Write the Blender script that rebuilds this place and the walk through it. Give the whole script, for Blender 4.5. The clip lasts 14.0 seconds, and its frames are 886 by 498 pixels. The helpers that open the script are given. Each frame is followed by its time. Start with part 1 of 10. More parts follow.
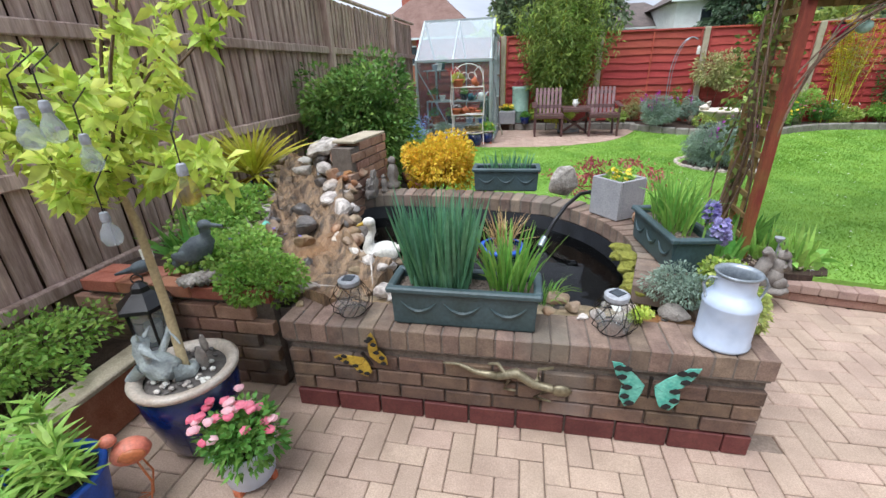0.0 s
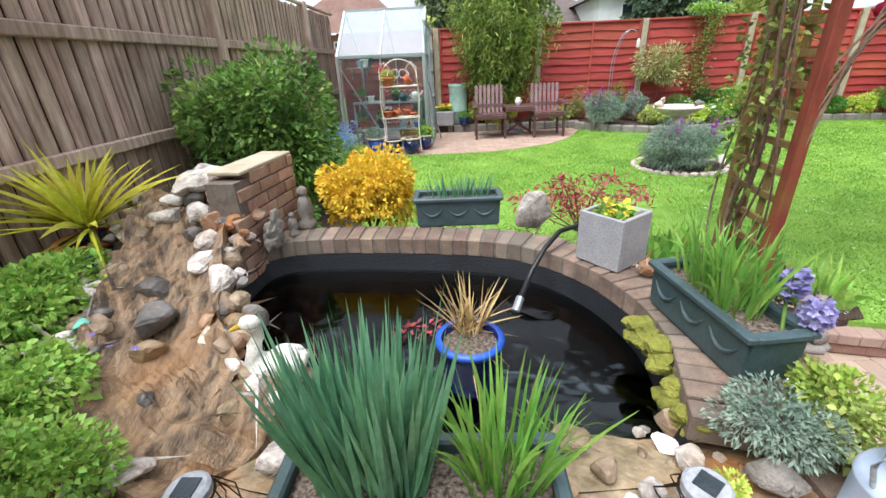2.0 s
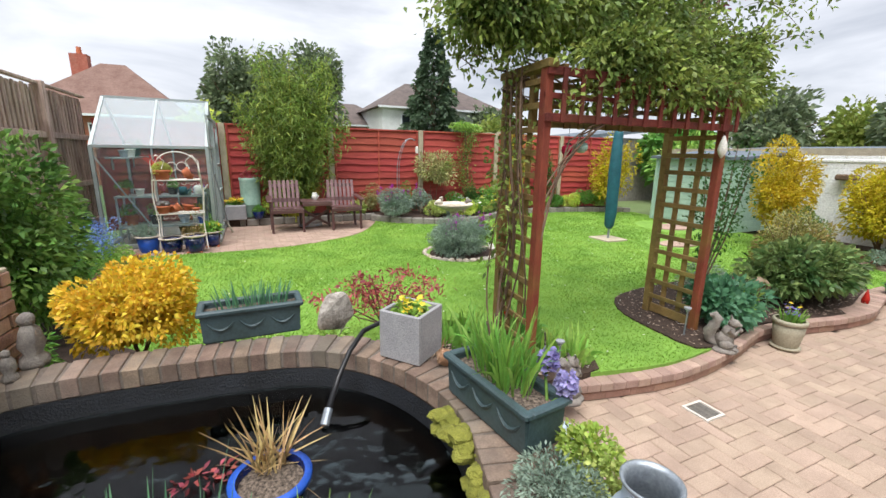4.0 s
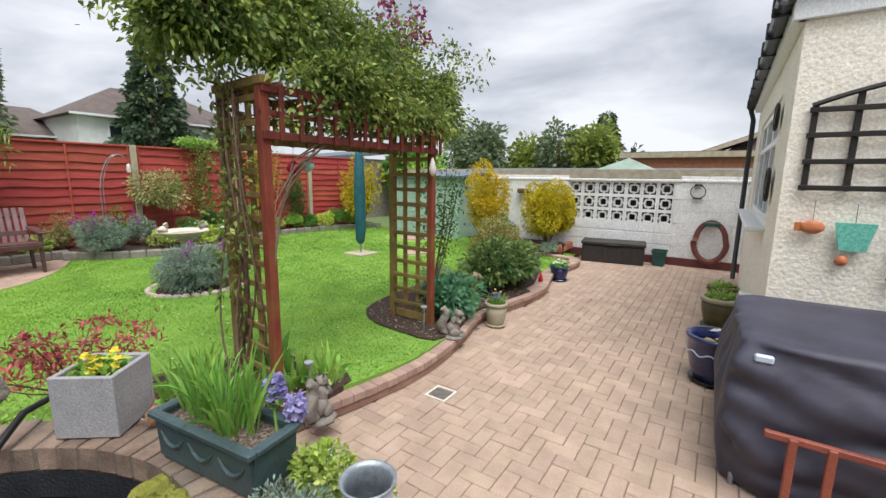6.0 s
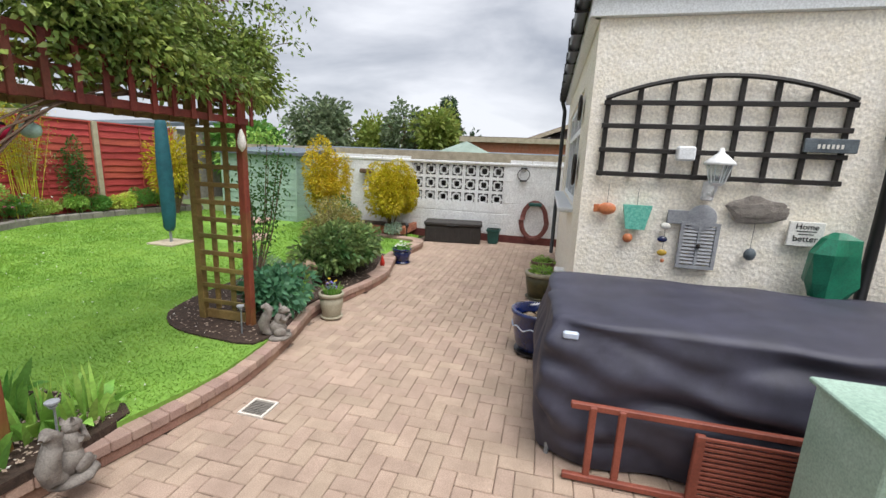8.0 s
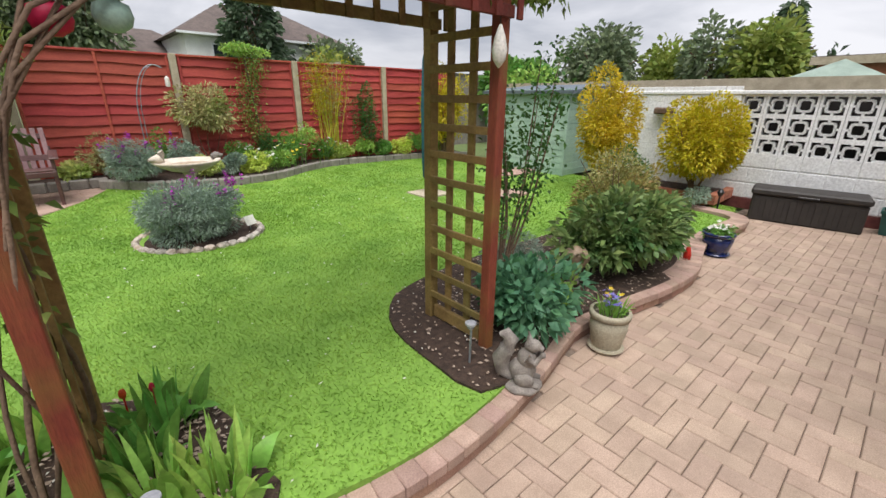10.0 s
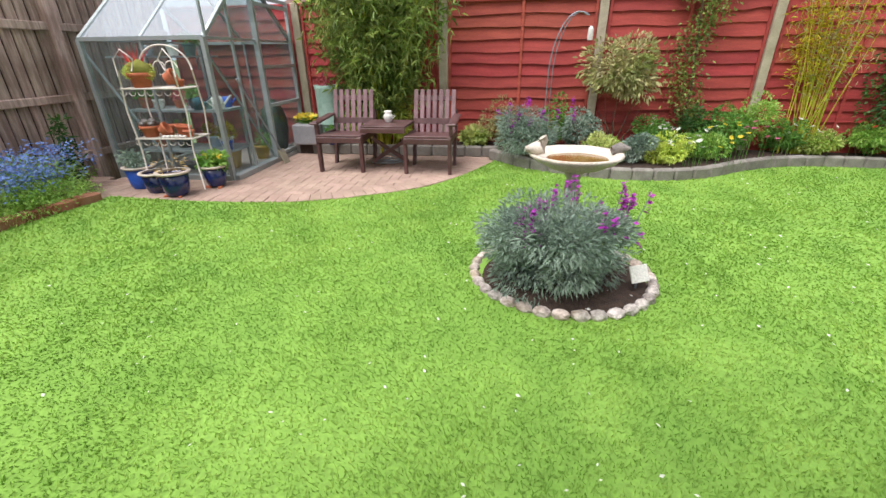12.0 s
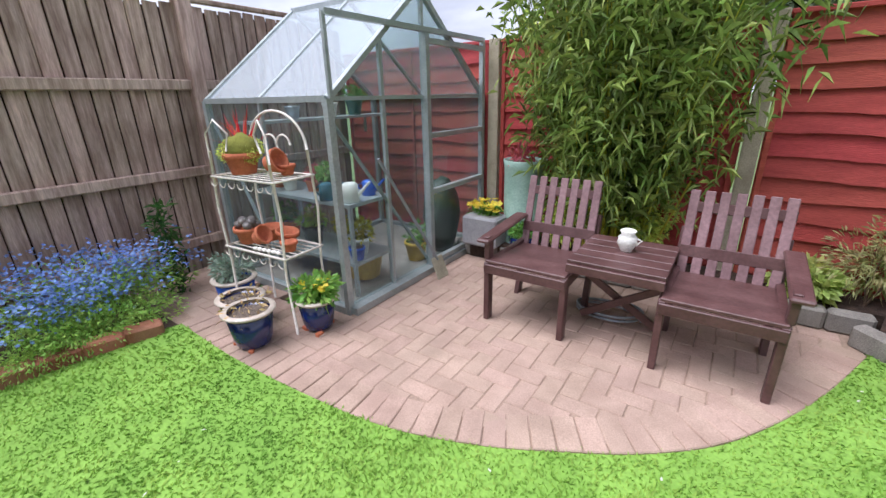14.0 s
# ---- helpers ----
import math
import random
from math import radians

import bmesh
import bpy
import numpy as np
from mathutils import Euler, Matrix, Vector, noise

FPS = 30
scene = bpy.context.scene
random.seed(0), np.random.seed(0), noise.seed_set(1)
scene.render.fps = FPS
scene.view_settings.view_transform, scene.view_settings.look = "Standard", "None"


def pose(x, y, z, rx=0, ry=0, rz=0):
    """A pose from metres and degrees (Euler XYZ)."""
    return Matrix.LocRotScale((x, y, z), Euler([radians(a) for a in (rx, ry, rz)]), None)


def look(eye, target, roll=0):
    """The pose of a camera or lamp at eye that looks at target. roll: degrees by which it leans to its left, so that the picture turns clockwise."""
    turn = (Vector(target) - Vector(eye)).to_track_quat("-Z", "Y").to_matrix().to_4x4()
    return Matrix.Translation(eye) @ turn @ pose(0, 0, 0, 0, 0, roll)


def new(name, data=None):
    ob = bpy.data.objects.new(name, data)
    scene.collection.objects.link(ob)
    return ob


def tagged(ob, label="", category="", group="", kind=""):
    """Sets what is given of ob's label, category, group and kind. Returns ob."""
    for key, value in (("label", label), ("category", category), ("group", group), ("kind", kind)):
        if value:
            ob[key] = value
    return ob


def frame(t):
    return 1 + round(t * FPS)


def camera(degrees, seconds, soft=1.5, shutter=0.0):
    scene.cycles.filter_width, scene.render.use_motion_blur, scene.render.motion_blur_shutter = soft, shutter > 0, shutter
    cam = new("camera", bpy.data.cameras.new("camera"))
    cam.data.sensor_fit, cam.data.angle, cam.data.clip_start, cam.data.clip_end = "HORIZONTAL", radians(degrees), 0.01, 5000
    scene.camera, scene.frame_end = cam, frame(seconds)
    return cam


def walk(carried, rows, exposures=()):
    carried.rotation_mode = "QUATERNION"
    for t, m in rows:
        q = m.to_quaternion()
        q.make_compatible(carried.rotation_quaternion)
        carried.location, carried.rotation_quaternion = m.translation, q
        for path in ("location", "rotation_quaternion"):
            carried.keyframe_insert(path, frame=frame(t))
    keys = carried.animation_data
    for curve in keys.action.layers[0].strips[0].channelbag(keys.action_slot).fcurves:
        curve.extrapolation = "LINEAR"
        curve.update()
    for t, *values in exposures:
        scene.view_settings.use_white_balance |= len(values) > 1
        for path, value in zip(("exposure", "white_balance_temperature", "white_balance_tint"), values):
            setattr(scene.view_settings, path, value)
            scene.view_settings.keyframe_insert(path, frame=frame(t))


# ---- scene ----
cam = camera(93.3, 14.0)
PATH = [
    (0, (0.46, 0.287, 1.539), (0.1, 2.088, 0.746), -2.0),
    (0.5, (0.412, 0.561, 1.509), (0.097, 2.333, 0.638), -2.8),
    (1, (0.454, 0.907, 1.482), (0.177, 2.657, 0.555), -3.4),
    (1.5, (0.428, 1.133, 1.481), (0.204, 2.896, 0.563), -3.5),
    (2, (0.339, 1.244, 1.534), (0.249, 3.068, 0.718), -2.6),
    (2.5, (0.328, 1.256, 1.575), (0.39, 3.145, 0.919), -1.8),
    (2.7, (0.314, 1.254, 1.596), (0.465, 3.153, 0.988), -0.9),
    (4.8, (0.45, 1.218, 1.634), (1.625, 2.794, 1.268), 0.3),
    (5, (0.467, 1.187, 1.622), (1.724, 2.702, 1.27), 0.3),
    (5.5, (0.496, 1.162, 1.629), (1.96, 2.48, 1.285), 0.6),
    (6, (0.526, 1.126, 1.628), (2.165, 2.22, 1.288), 0.8),
    (6.5, (0.554, 1.103, 1.632), (2.339, 1.935, 1.281), 1.1),
    (7, (0.591, 1.044, 1.626), (2.472, 1.617, 1.26), 1.4),
    (7.2, (0.586, 1.029, 1.633), (2.496, 1.492, 1.259), 1.9),
    (9.3, (1.823, 1.519, 1.545), (3.593, 2.213, 0.925), 1.8),
    (9.5, (1.94, 1.654, 1.523), (3.581, 2.597, 0.877), 1.5),
    (10, (2.231, 2.078, 1.504), (3.49, 3.476, 0.825), 0.5),
    (10.5, (2.506, 2.536, 1.444), (3.3, 4.234, 0.748), -0.1),
    (11, (2.656, 3.026, 1.455), (3.034, 4.83, 0.679), 0.3),
    (11.5, (2.681, 3.54, 1.469), (2.709, 5.352, 0.622), 0.0),
    (12, (2.682, 4.145, 1.479), (2.427, 5.943, 0.64), -0.6),
    (12.5, (2.581, 4.706, 1.564), (2.092, 6.493, 0.81), -0.5),
    (13, (2.426, 5.307, 1.589), (1.718, 7.044, 0.896), -0.9),
    (13.5, (2.156, 5.922, 1.608), (1.248, 7.576, 0.943), -1.2),
    (14, (1.81, 6.505, 1.659), (0.734, 8.045, 0.973), -1.3),
]
walk(cam, [(t, look(eye, target, roll)) for t, eye, target, roll in PATH],
     [(0, 1.08, 5820, 11), (0.8, 1.2, 5850, 11), (1.5, 1.38, 6000, 11), (2.3, 1.4, 6150, 11), (5, 0.93, 6350, 11), (7, 0.88, 6300, 11), (9.5, 0.82, 6400, 11), (10, 0.82, 6450, 13), (11, 1.32, 6450, 14), (12.5, 1.06, 6200, 16), (14, 1.12, 5850, 18)])

# ---- light: an overcast spring day ----
world = bpy.data.worlds.new("sky")
scene.world = world
world.use_nodes = True
wn, wl = world.node_tree.nodes, world.node_tree.links
wn.clear()
SUN_EL, SUN_ROT = radians(66), radians(222)
sky = wn.new("ShaderNodeTexSky")
sky.sky_type, sky.sun_disc, sky.sun_elevation, sky.sun_rotation = "NISHITA", False, SUN_EL, SUN_ROT
sky.air_density, sky.dust_density, sky.ozone_density = 1.0, 2.0, 1.0
tc = wn.new("ShaderNodeTexCoord")
mp = wn.new("ShaderNodeMapping")
mp.inputs["Scale"].default_value = (1.0, 1.0, 3.2)
n1 = wn.new("ShaderNodeTexNoise")
n1.inputs["Scale"].default_value, n1.inputs["Detail"].default_value, n1.inputs["Roughness"].default_value = 2.2, 7, 0.52
n1.inputs["Distortion"].default_value = 0.4
ramp = wn.new("ShaderNodeValToRGB")
ramp.color_ramp.elements[0].position, ramp.color_ramp.elements[0].color = 0.34, (2.5, 2.65, 2.95, 1)
ramp.color_ramp.elements[1].position, ramp.color_ramp.elements[1].color = 0.64, (5.3, 5.35, 5.5, 1)
mixs = wn.new("ShaderNodeMix")
mixs.data_type = "RGBA"
mixs.inputs["Factor"].default_value = 0.93
bg = wn.new("ShaderNodeBackground")
bg.inputs["Strength"].default_value = 0.1
wo = wn.new("ShaderNodeOutputWorld")
wl.new(tc.outputs["Generated"], mp.inputs["Vector"])
wl.new(mp.outputs["Vector"], n1.inputs["Vector"])
wl.new(n1.outputs["Fac"], ramp.inputs["Fac"])
wl.new(sky.outputs["Color"], mixs.inputs["A"])
wl.new(ramp.outputs["Color"], mixs.inputs["B"])
wl.new(mixs.outputs["Result"], bg.inputs["Color"])
wl.new(bg.outputs["Background"], wo.inputs["Surface"])

sun_data = bpy.data.lights.new("sun", "SUN")
sun_data.energy, sun_data.angle, sun_data.color = 2.35, radians(50), (1.0, 0.97, 0.93)
sun = new("sun", sun_data)
sun_dir = Vector((math.sin(SUN_ROT) * math.cos(SUN_EL), math.cos(SUN_ROT) * math.cos(SUN_EL), math.sin(SUN_EL)))
sun.matrix_world = look(sun_dir * 30, (0, 0, 0))
scene.view_settings.exposure = 0.9


# ---- materials ----
def lin(h):
    h = h.lstrip("#")
    return tuple(((c / 12.92) if c <= 0.04045 else ((c + 0.055) / 1.055) ** 2.4) for c in (int(h[i:i + 2], 16) / 255 for i in (0, 2, 4))) + (1,)


def mat(name, a, b=None, rough=0.8, metal=0.0, scale=8.0, fine=90.0, bump=0.25, rnd=0.0, hue=0.0, stretch=None, island=False,
        spec=0.5, stain=None, stain_amt=0.5, trans=0.0, coat=0.0, bump_scale=None, alpha=1.0):
    """A surface of two colours mixed by a coarse noise, with fine grain, bump and a per-piece variation."""
    m = bpy.data.materials.new(name)
    m.use_nodes = True
    nd, lk = m.node_tree.nodes, m.node_tree.links
    p = nd["Principled BSDF"]
    ca, cb = lin(a), lin(b or a)
    geo = nd.new("ShaderNodeNewGeometry")
    vec = geo.outputs["Position"]
    if stretch:
        mpn = nd.new("ShaderNodeMapping")
        mpn.inputs["Scale"].default_value = stretch
        lk.new(vec, mpn.inputs["Vector"])
        vec = mpn.outputs["Vector"]
    noi = nd.new("ShaderNodeTexNoise")
    noi.inputs["Scale"].default_value, noi.inputs["Detail"].default_value, noi.inputs["Roughness"].default_value = scale, 5, 0.6
    lk.new(vec, noi.inputs["Vector"])
    r = nd.new("ShaderNodeValToRGB")
    r.color_ramp.elements[0].position, r.color_ramp.elements[1].position = 0.35, 0.65
    r.color_ramp.elements[0].color, r.color_ramp.elements[1].color = ca, cb
    lk.new(noi.outputs["Fac"], r.inputs["Fac"])
    out = r.outputs["Color"]
    grain = nd.new("ShaderNodeTexNoise")
    grain.inputs["Scale"].default_value, grain.inputs["Detail"].default_value = fine, 3
    lk.new(vec, grain.inputs["Vector"])
    gm = nd.new("ShaderNodeMapRange")
    gm.inputs["From Min"].default_value, gm.inputs["From Max"].default_value = 0.3, 0.7
    gm.inputs["To Min"].default_value, gm.inputs["To Max"].default_value = 0.82, 1.15
    lk.new(grain.outputs["Fac"], gm.inputs["Value"])
    hsv = nd.new("ShaderNodeHueSaturation")
    lk.new(gm.outputs["Result"], hsv.inputs["Value"])
    lk.new(out, hsv.inputs["Color"])
    out = hsv.outputs["Color"]
    if stain:
        sn = nd.new("ShaderNodeTexNoise")
        sn.inputs["Scale"].default_value, sn.inputs["Detail"].default_value = 2.3, 6
        lk.new(geo.outputs["Position"], sn.inputs["Vector"])
        sm = nd.new("ShaderNodeMapRange")
        sm.inputs["From Min"].default_value, sm.inputs["From Max"].default_value = 0.5, 0.68
        sm.inputs["To Max"].default_value = stain_amt
        lk.new(sn.outputs["Fac"], sm.inputs["Value"])
        mx = nd.new("ShaderNodeMix")
        mx.data_type = "RGBA"
        mx.inputs["B"].default_value = lin(stain)
        lk.new(sm.outputs["Result"], mx.inputs["Factor"])
        lk.new(out, mx.inputs["A"])
        out = mx.outputs["Result"]
    if rnd or hue:
        if island:
            ro = geo.outputs["Random Per Island"]
        else:
            ro = nd.new("ShaderNodeObjectInfo").outputs["Random"]
        h2 = nd.new("ShaderNodeHueSaturation")
        for key, amt, mid, sock in (("v", rnd, 1.0, "Value"), ("h", hue, 0.5, "Hue")):
            if amt:
                mr = nd.new("ShaderNodeMapRange")
                mr.inputs["To Min"].default_value, mr.inputs["To Max"].default_value = mid - amt, mid + amt
                if key == "h":
                    ml = nd.new("ShaderNodeMath")
                    ml.operation = "MULTIPLY"
                    ml.inputs[1].default_value = 7.31
                    fr = nd.new("ShaderNodeMath")
                    fr.operation = "FRACT"
                    lk.new(ro, ml.inputs[0])
                    lk.new(ml.outputs[0], fr.inputs[0])
                    lk.new(fr.outputs[0], mr.inputs["Value"])
                else:
                    lk.new(ro, mr.inputs["Value"])
                lk.new(mr.outputs["Result"], h2.inputs[sock])
        lk.new(out, h2.inputs["Color"])
        out = h2.outputs["Color"]
    lk.new(out, p.inputs["Base Color"])
    p.inputs["Roughness"].default_value, p.inputs["Metallic"].default_value = rough, metal
    p.inputs["Specular IOR Level"].default_value = spec
    p.inputs["Coat Weight"].default_value = coat
    p.inputs["Transmission Weight"].default_value = trans
    if bump:
        bn = nd.new("ShaderNodeBump")
        bn.inputs["Strength"].default_value, bn.inputs["Distance"].default_value = bump, 0.01
        if bump_scale:
            g2 = nd.new("ShaderNodeTexNoise")
            g2.inputs["Scale"].default_value, g2.inputs["Detail"].default_value = bump_scale, 4
            lk.new(geo.outputs["Position"], g2.inputs["Vector"])
            lk.new(g2.outputs["Fac"], bn.inputs["Height"])
        else:
            lk.new(grain.outputs["Fac"], bn.inputs["Height"])
        lk.new(bn.outputs["Normal"], p.inputs["Normal"])
    return m


def leafmat(name, a, b, rnd=0.3, hue=0.02, rough=0.5, trans=0.35, stain=None):
    """Foliage: colour varied leaf by leaf, with some light coming through."""
    m = mat(name, a, b, rough=rough, scale=3.0, fine=40, bump=0, rnd=rnd, hue=hue, island=True, spec=0.35, stain=stain, stain_amt=0.75)
    nd, lk = m.node_tree.nodes, m.node_tree.links
    p = nd["Principled BSDF"]
    tr = nd.new("ShaderNodeBsdfTranslucent")
    mx = nd.new("ShaderNodeMixShader")
    mx.inputs["Fac"].default_value = trans
    lk.new(p.inputs["Base Color"].links[0].from_socket, tr.inputs["Color"])
    lk.new(p.outputs["BSDF"], mx.inputs[1])
    lk.new(tr.outputs["BSDF"], mx.inputs[2])
    lk.new(mx.outputs["Shader"], nd["Material Output"].inputs["Surface"])
    return m


def glassmat(name, tint=(0.9, 0.95, 0.95), haze=0.0):
    """A thin pane: mostly clear, with a mirror gloss that grows at grazing angles, and a pale diffuse haze."""
    m = bpy.data.materials.new(name)
    m.use_nodes = True
    nd, lk = m.node_tree.nodes, m.node_tree.links
    nd.clear()
    o = nd.new("ShaderNodeOutputMaterial")
    t = nd.new("ShaderNodeBsdfTransparent")
    t.inputs["Color"].default_value = (*tint, 1)
    g = nd.new("ShaderNodeBsdfGlossy")
    g.inputs["Roughness"].default_value = 0.04
    lw = nd.new("ShaderNodeLayerWeight")
    lw.inputs["Blend"].default_value = 0.5
    pw = nd.new("ShaderNodeMath")
    pw.operation, pw.inputs[1].default_value = "POWER", 3.5
    f = nd.new("ShaderNodeMath")
    f.operation, f.inputs[1].default_value, f.inputs[2].default_value = "MULTIPLY_ADD", 0.34, 0.03
    lk.new(lw.outputs["Facing"], pw.inputs[0])
    lk.new(pw.outputs[0], f.inputs[0])
    a = nd.new("ShaderNodeMixShader")
    lk.new(f.outputs[0], a.inputs["Fac"])
    lk.new(t.outputs["BSDF"], a.inputs[1])
    lk.new(g.outputs["BSDF"], a.inputs[2])
    d = nd.new("ShaderNodeBsdfDiffuse")
    d.inputs["Color"].default_value = (0.75, 0.8, 0.84, 1)
    b = nd.new("ShaderNodeMixShader")
    b.inputs["Fac"].default_value = haze
    lk.new(a.outputs["Shader"], b.inputs[1])
    lk.new(d.outputs["BSDF"], b.inputs[2])
    lk.new(b.outputs["Shader"], o.inputs["Surface"])
    return m


def watermat(name, tint):
    """Dark clear water: a rippled surface that mirrors more at a slant and lets the bed show through."""
    m = bpy.data.materials.new(name)
    m.use_nodes = True
    nd, lk = m.node_tree.nodes, m.node_tree.links
    nd.clear()
    o, t, g = nd.new("ShaderNodeOutputMaterial"), nd.new("ShaderNodeBsdfTransparent"), nd.new("ShaderNodeBsdfGlossy")
    t.inputs["Color"].default_value = (*tint, 1)
    g.inputs["Roughness"].default_value = 0.03
    fr, bn, no, geo = nd.new("ShaderNodeFresnel"), nd.new("ShaderNodeBump"), nd.new("ShaderNodeTexNoise"), nd.new("ShaderNodeNewGeometry")
    fr.inputs["IOR"].default_value = 1.34
    no.inputs["Scale"].default_value, no.inputs["Detail"].default_value = 11, 2
    bn.inputs["Strength"].default_value, bn.inputs["Distance"].default_value = 0.25, 0.01
    lk.new(geo.outputs["Position"], no.inputs["Vector"])
    lk.new(no.outputs["Fac"], bn.inputs["Height"])
    lk.new(bn.outputs["Normal"], g.inputs["Normal"])
    lk.new(bn.outputs["Normal"], fr.inputs["Normal"])
    mx = nd.new("ShaderNodeMixShader")
    lk.new(fr.outputs["Fac"], mx.inputs["Fac"])
    lk.new(t.outputs["BSDF"], mx.inputs[1])
    lk.new(g.outputs["BSDF"], mx.inputs[2])
    lk.new(mx.outputs["Shader"], o.inputs["Surface"])
    return m


M_WATER = watermat("pond_water", (0.36, 0.41, 0.42))
M_PAVER = mat("block_paving", "#a28d7c", "#b39d8b", rough=0.88, scale=5, fine=160, rnd=0.08, hue=0.006, bump=0.35, stain="#8e7c6e", stain_amt=0.35)
M_PAVERI = mat("block_paving_far", "#a28d7c", "#b39d8b", rough=0.88, scale=5, fine=160, rnd=0.08, hue=0.006, bump=0.35, island=True, stain="#8e7c6e", stain_amt=0.35)
M_JOINT = mat("joint_sand", "#8a7a6c", "#76685c", rough=0.95, scale=30, bump=0.4)
M_KERB = mat("kerb_brick", "#9c8275", "#ad9385", rough=0.88, rnd=0.15, hue=0.01, fine=140, bump=0.35, stain="#857468", stain_amt=0.4)
M_KERBR = mat("kerb_riser", "#8a6b5b", "#9c7c6b", rough=0.88, rnd=0.2, hue=0.012, fine=120, bump=0.3)
M_BRICK = mat("pond_brick", "#5c4a40", "#77604f", rough=0.9, rnd=0.25, hue=0.012, scale=12, fine=130, bump=0.5, stain="#9a9188", stain_amt=0.5)
M_BRICKTOP = mat("pond_coping_brick", "#6c5a4e", "#8b7767", rough=0.88, rnd=0.25, hue=0.012, scale=10, fine=130, bump=0.45, stain="#77736a", stain_amt=0.5)
M_REDBRICK = mat("red_brick", "#9a5c46", "#ad7059", rough=0.88, rnd=0.2, hue=0.01, scale=12, fine=130, bump=0.4, stain="#8b7a6c", stain_amt=0.35)
M_DAMP = mat("damp_course_brick", "#5a2b2a", "#6b3a35", rough=0.7, rnd=0.15, scale=12, bump=0.3)
M_MORTAR = mat("mortar", "#635a52", "#766c63", rough=0.95, scale=25, bump=0.4)
M_SOIL = mat("soil", "#33271f", "#4b3b31", rough=0.98, scale=25, fine=110, bump=0.9)
M_GRASSBASE = mat("turf", "#6f9639", "#7fa645", rough=0.95, scale=3, fine=60, bump=0.15, stain="#668e34", stain_amt=0.5)
M_VERDI = mat("pale_verdigris", "#8e9698", "#b4bcba", rough=0.7, scale=16, bump=0.5, stain="#7fa3ae", stain_amt=0.6)
M_BAGGREEN = mat("dark_green_sack", "#16281c", "#22382a", rough=0.55, scale=8, bump=0.3)
M_GRASS = leafmat("grass_blade", "#7ea640", "#98b952", rnd=0.05, hue=0.006, rough=0.75, stain="#6c963a")
M_FAR = mat("far_ground", "#5c7040", "#6f7d50", rough=0.95, scale=0.2, bump=0)
M_FENCEW = mat("weathered_fence", "#9b8375", "#cdb5a7", rough=0.9, rnd=0.17, hue=0.008, scale=9, fine=60, stretch=(3, 3, 0.3), bump=0.4, stain="#75594c", stain_amt=0.45)
M_FENCEWD = mat("weathered_fence_low", "#6f5145", "#836255", rough=0.9, rnd=0.14, hue=0.008, scale=5, fine=60, stretch=(3, 3, 0.35), bump=0.4)
M_RED = mat("red_fence_stain", "#9a3a33", "#b14b41", rough=0.75, rnd=0.12, hue=0.008, scale=4, fine=50, stretch=(0.6, 1, 4), bump=0.35)
M_CONC = mat("concrete_post", "#a59a84", "#bdb29b", rough=0.9, scale=7, fine=120, bump=0.4)
M_CONCG = mat("grey_concrete", "#7b766f", "#918c84", rough=0.92, scale=9, fine=130, bump=0.5, rnd=0.12)
M_WHITE = mat("white_masonry_paint", "#dfe0e0", "#eceeee", rough=0.7, scale=3, fine=40, bump=0.3, stain="#c9cac6", stain_amt=0.15)
M_RENDER = mat("cream_roughcast", "#f0e9d8", "#f7f2e6", rough=0.85, scale=6, fine=60, bump=1.0, bump_scale=34)
M_UPVC = mat("white_upvc", "#e4e8ea", rough=0.3, bump=0, spec=0.5)
M_BLACKP = mat("black_plastic", "#141416", "#1c1c1e", rough=0.35, bump=0.05)
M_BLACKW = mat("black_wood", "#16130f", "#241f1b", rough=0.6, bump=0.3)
M_TRELLIS = mat("green_stained_lattice", "#70592f", "#86713f", rough=0.85, scale=6, fine=60, rnd=0.15, hue=0.015, bump=0.4, stain="#5c6238", stain_amt=0.5)
M_REDWOOD = mat("red_stained_post", "#6c2c1e", "#86402a", rough=0.75, scale=6, fine=60, rnd=0.15, bump=0.4, stretch=(3, 3, 0.5), stain="#7d602c", stain_amt=0.85)
M_STREAM = mat("mineral_streaked_bed", "#463a2f", "#a58a6c", rough=0.4, scale=5, fine=40, stretch=(6, 1.6, 1.3), bump=0.9, stain="#a3764a", stain_amt=0.5)
M_WALLB = mat("weathered_wall_brick", "#94705c", "#b08c78", rough=0.9, rnd=0.2, hue=0.01, scale=12, fine=130, bump=0.5, stain="#7d6f64", stain_amt=0.5)
M_STEM = mat("woody_stem", "#5d4a3b", "#75604e", rough=0.9, scale=18, fine=90, bump=0.6)
M_TROUGH = mat("dark_green_planter", "#38494a", "#42555a", rough=0.5, scale=6, fine=70, bump=0.12)
M_CUBE = mat("cast_grey_planter", "#8f8f92", "#a2a1a3", rough=0.85, scale=6, fine=120, bump=0.35)
M_BLUEGL = mat("blue_glaze", "#0d1840", "#162860", rough=0.18, scale=9, bump=0.05, coat=0.6)
M_BLUEP = mat("blue_plastic", "#1f4aa4", "#2a5cc0", rough=0.4, bump=0.05)
M_RIM = mat("glazed_cream_rim", "#b9ab9c", "#c9bfb2", rough=0.35, scale=12, bump=0.1)
M_BINGREEN = mat("dark_green_sacking", "#16302b", "#1f3f38", rough=0.6, bump=0.15)
M_RIMDARK = mat("dark_rim_edge", "#4b4034", "#625547", rough=0.95, scale=20, bump=0.5)
M_TERRA = mat("terracotta", "#b0603f", "#c27452", rough=0.85, scale=10, bump=0.25)
M_STONEP = mat("buff_stoneware", "#97917e", "#aca58f", rough=0.85, scale=12, bump=0.4)
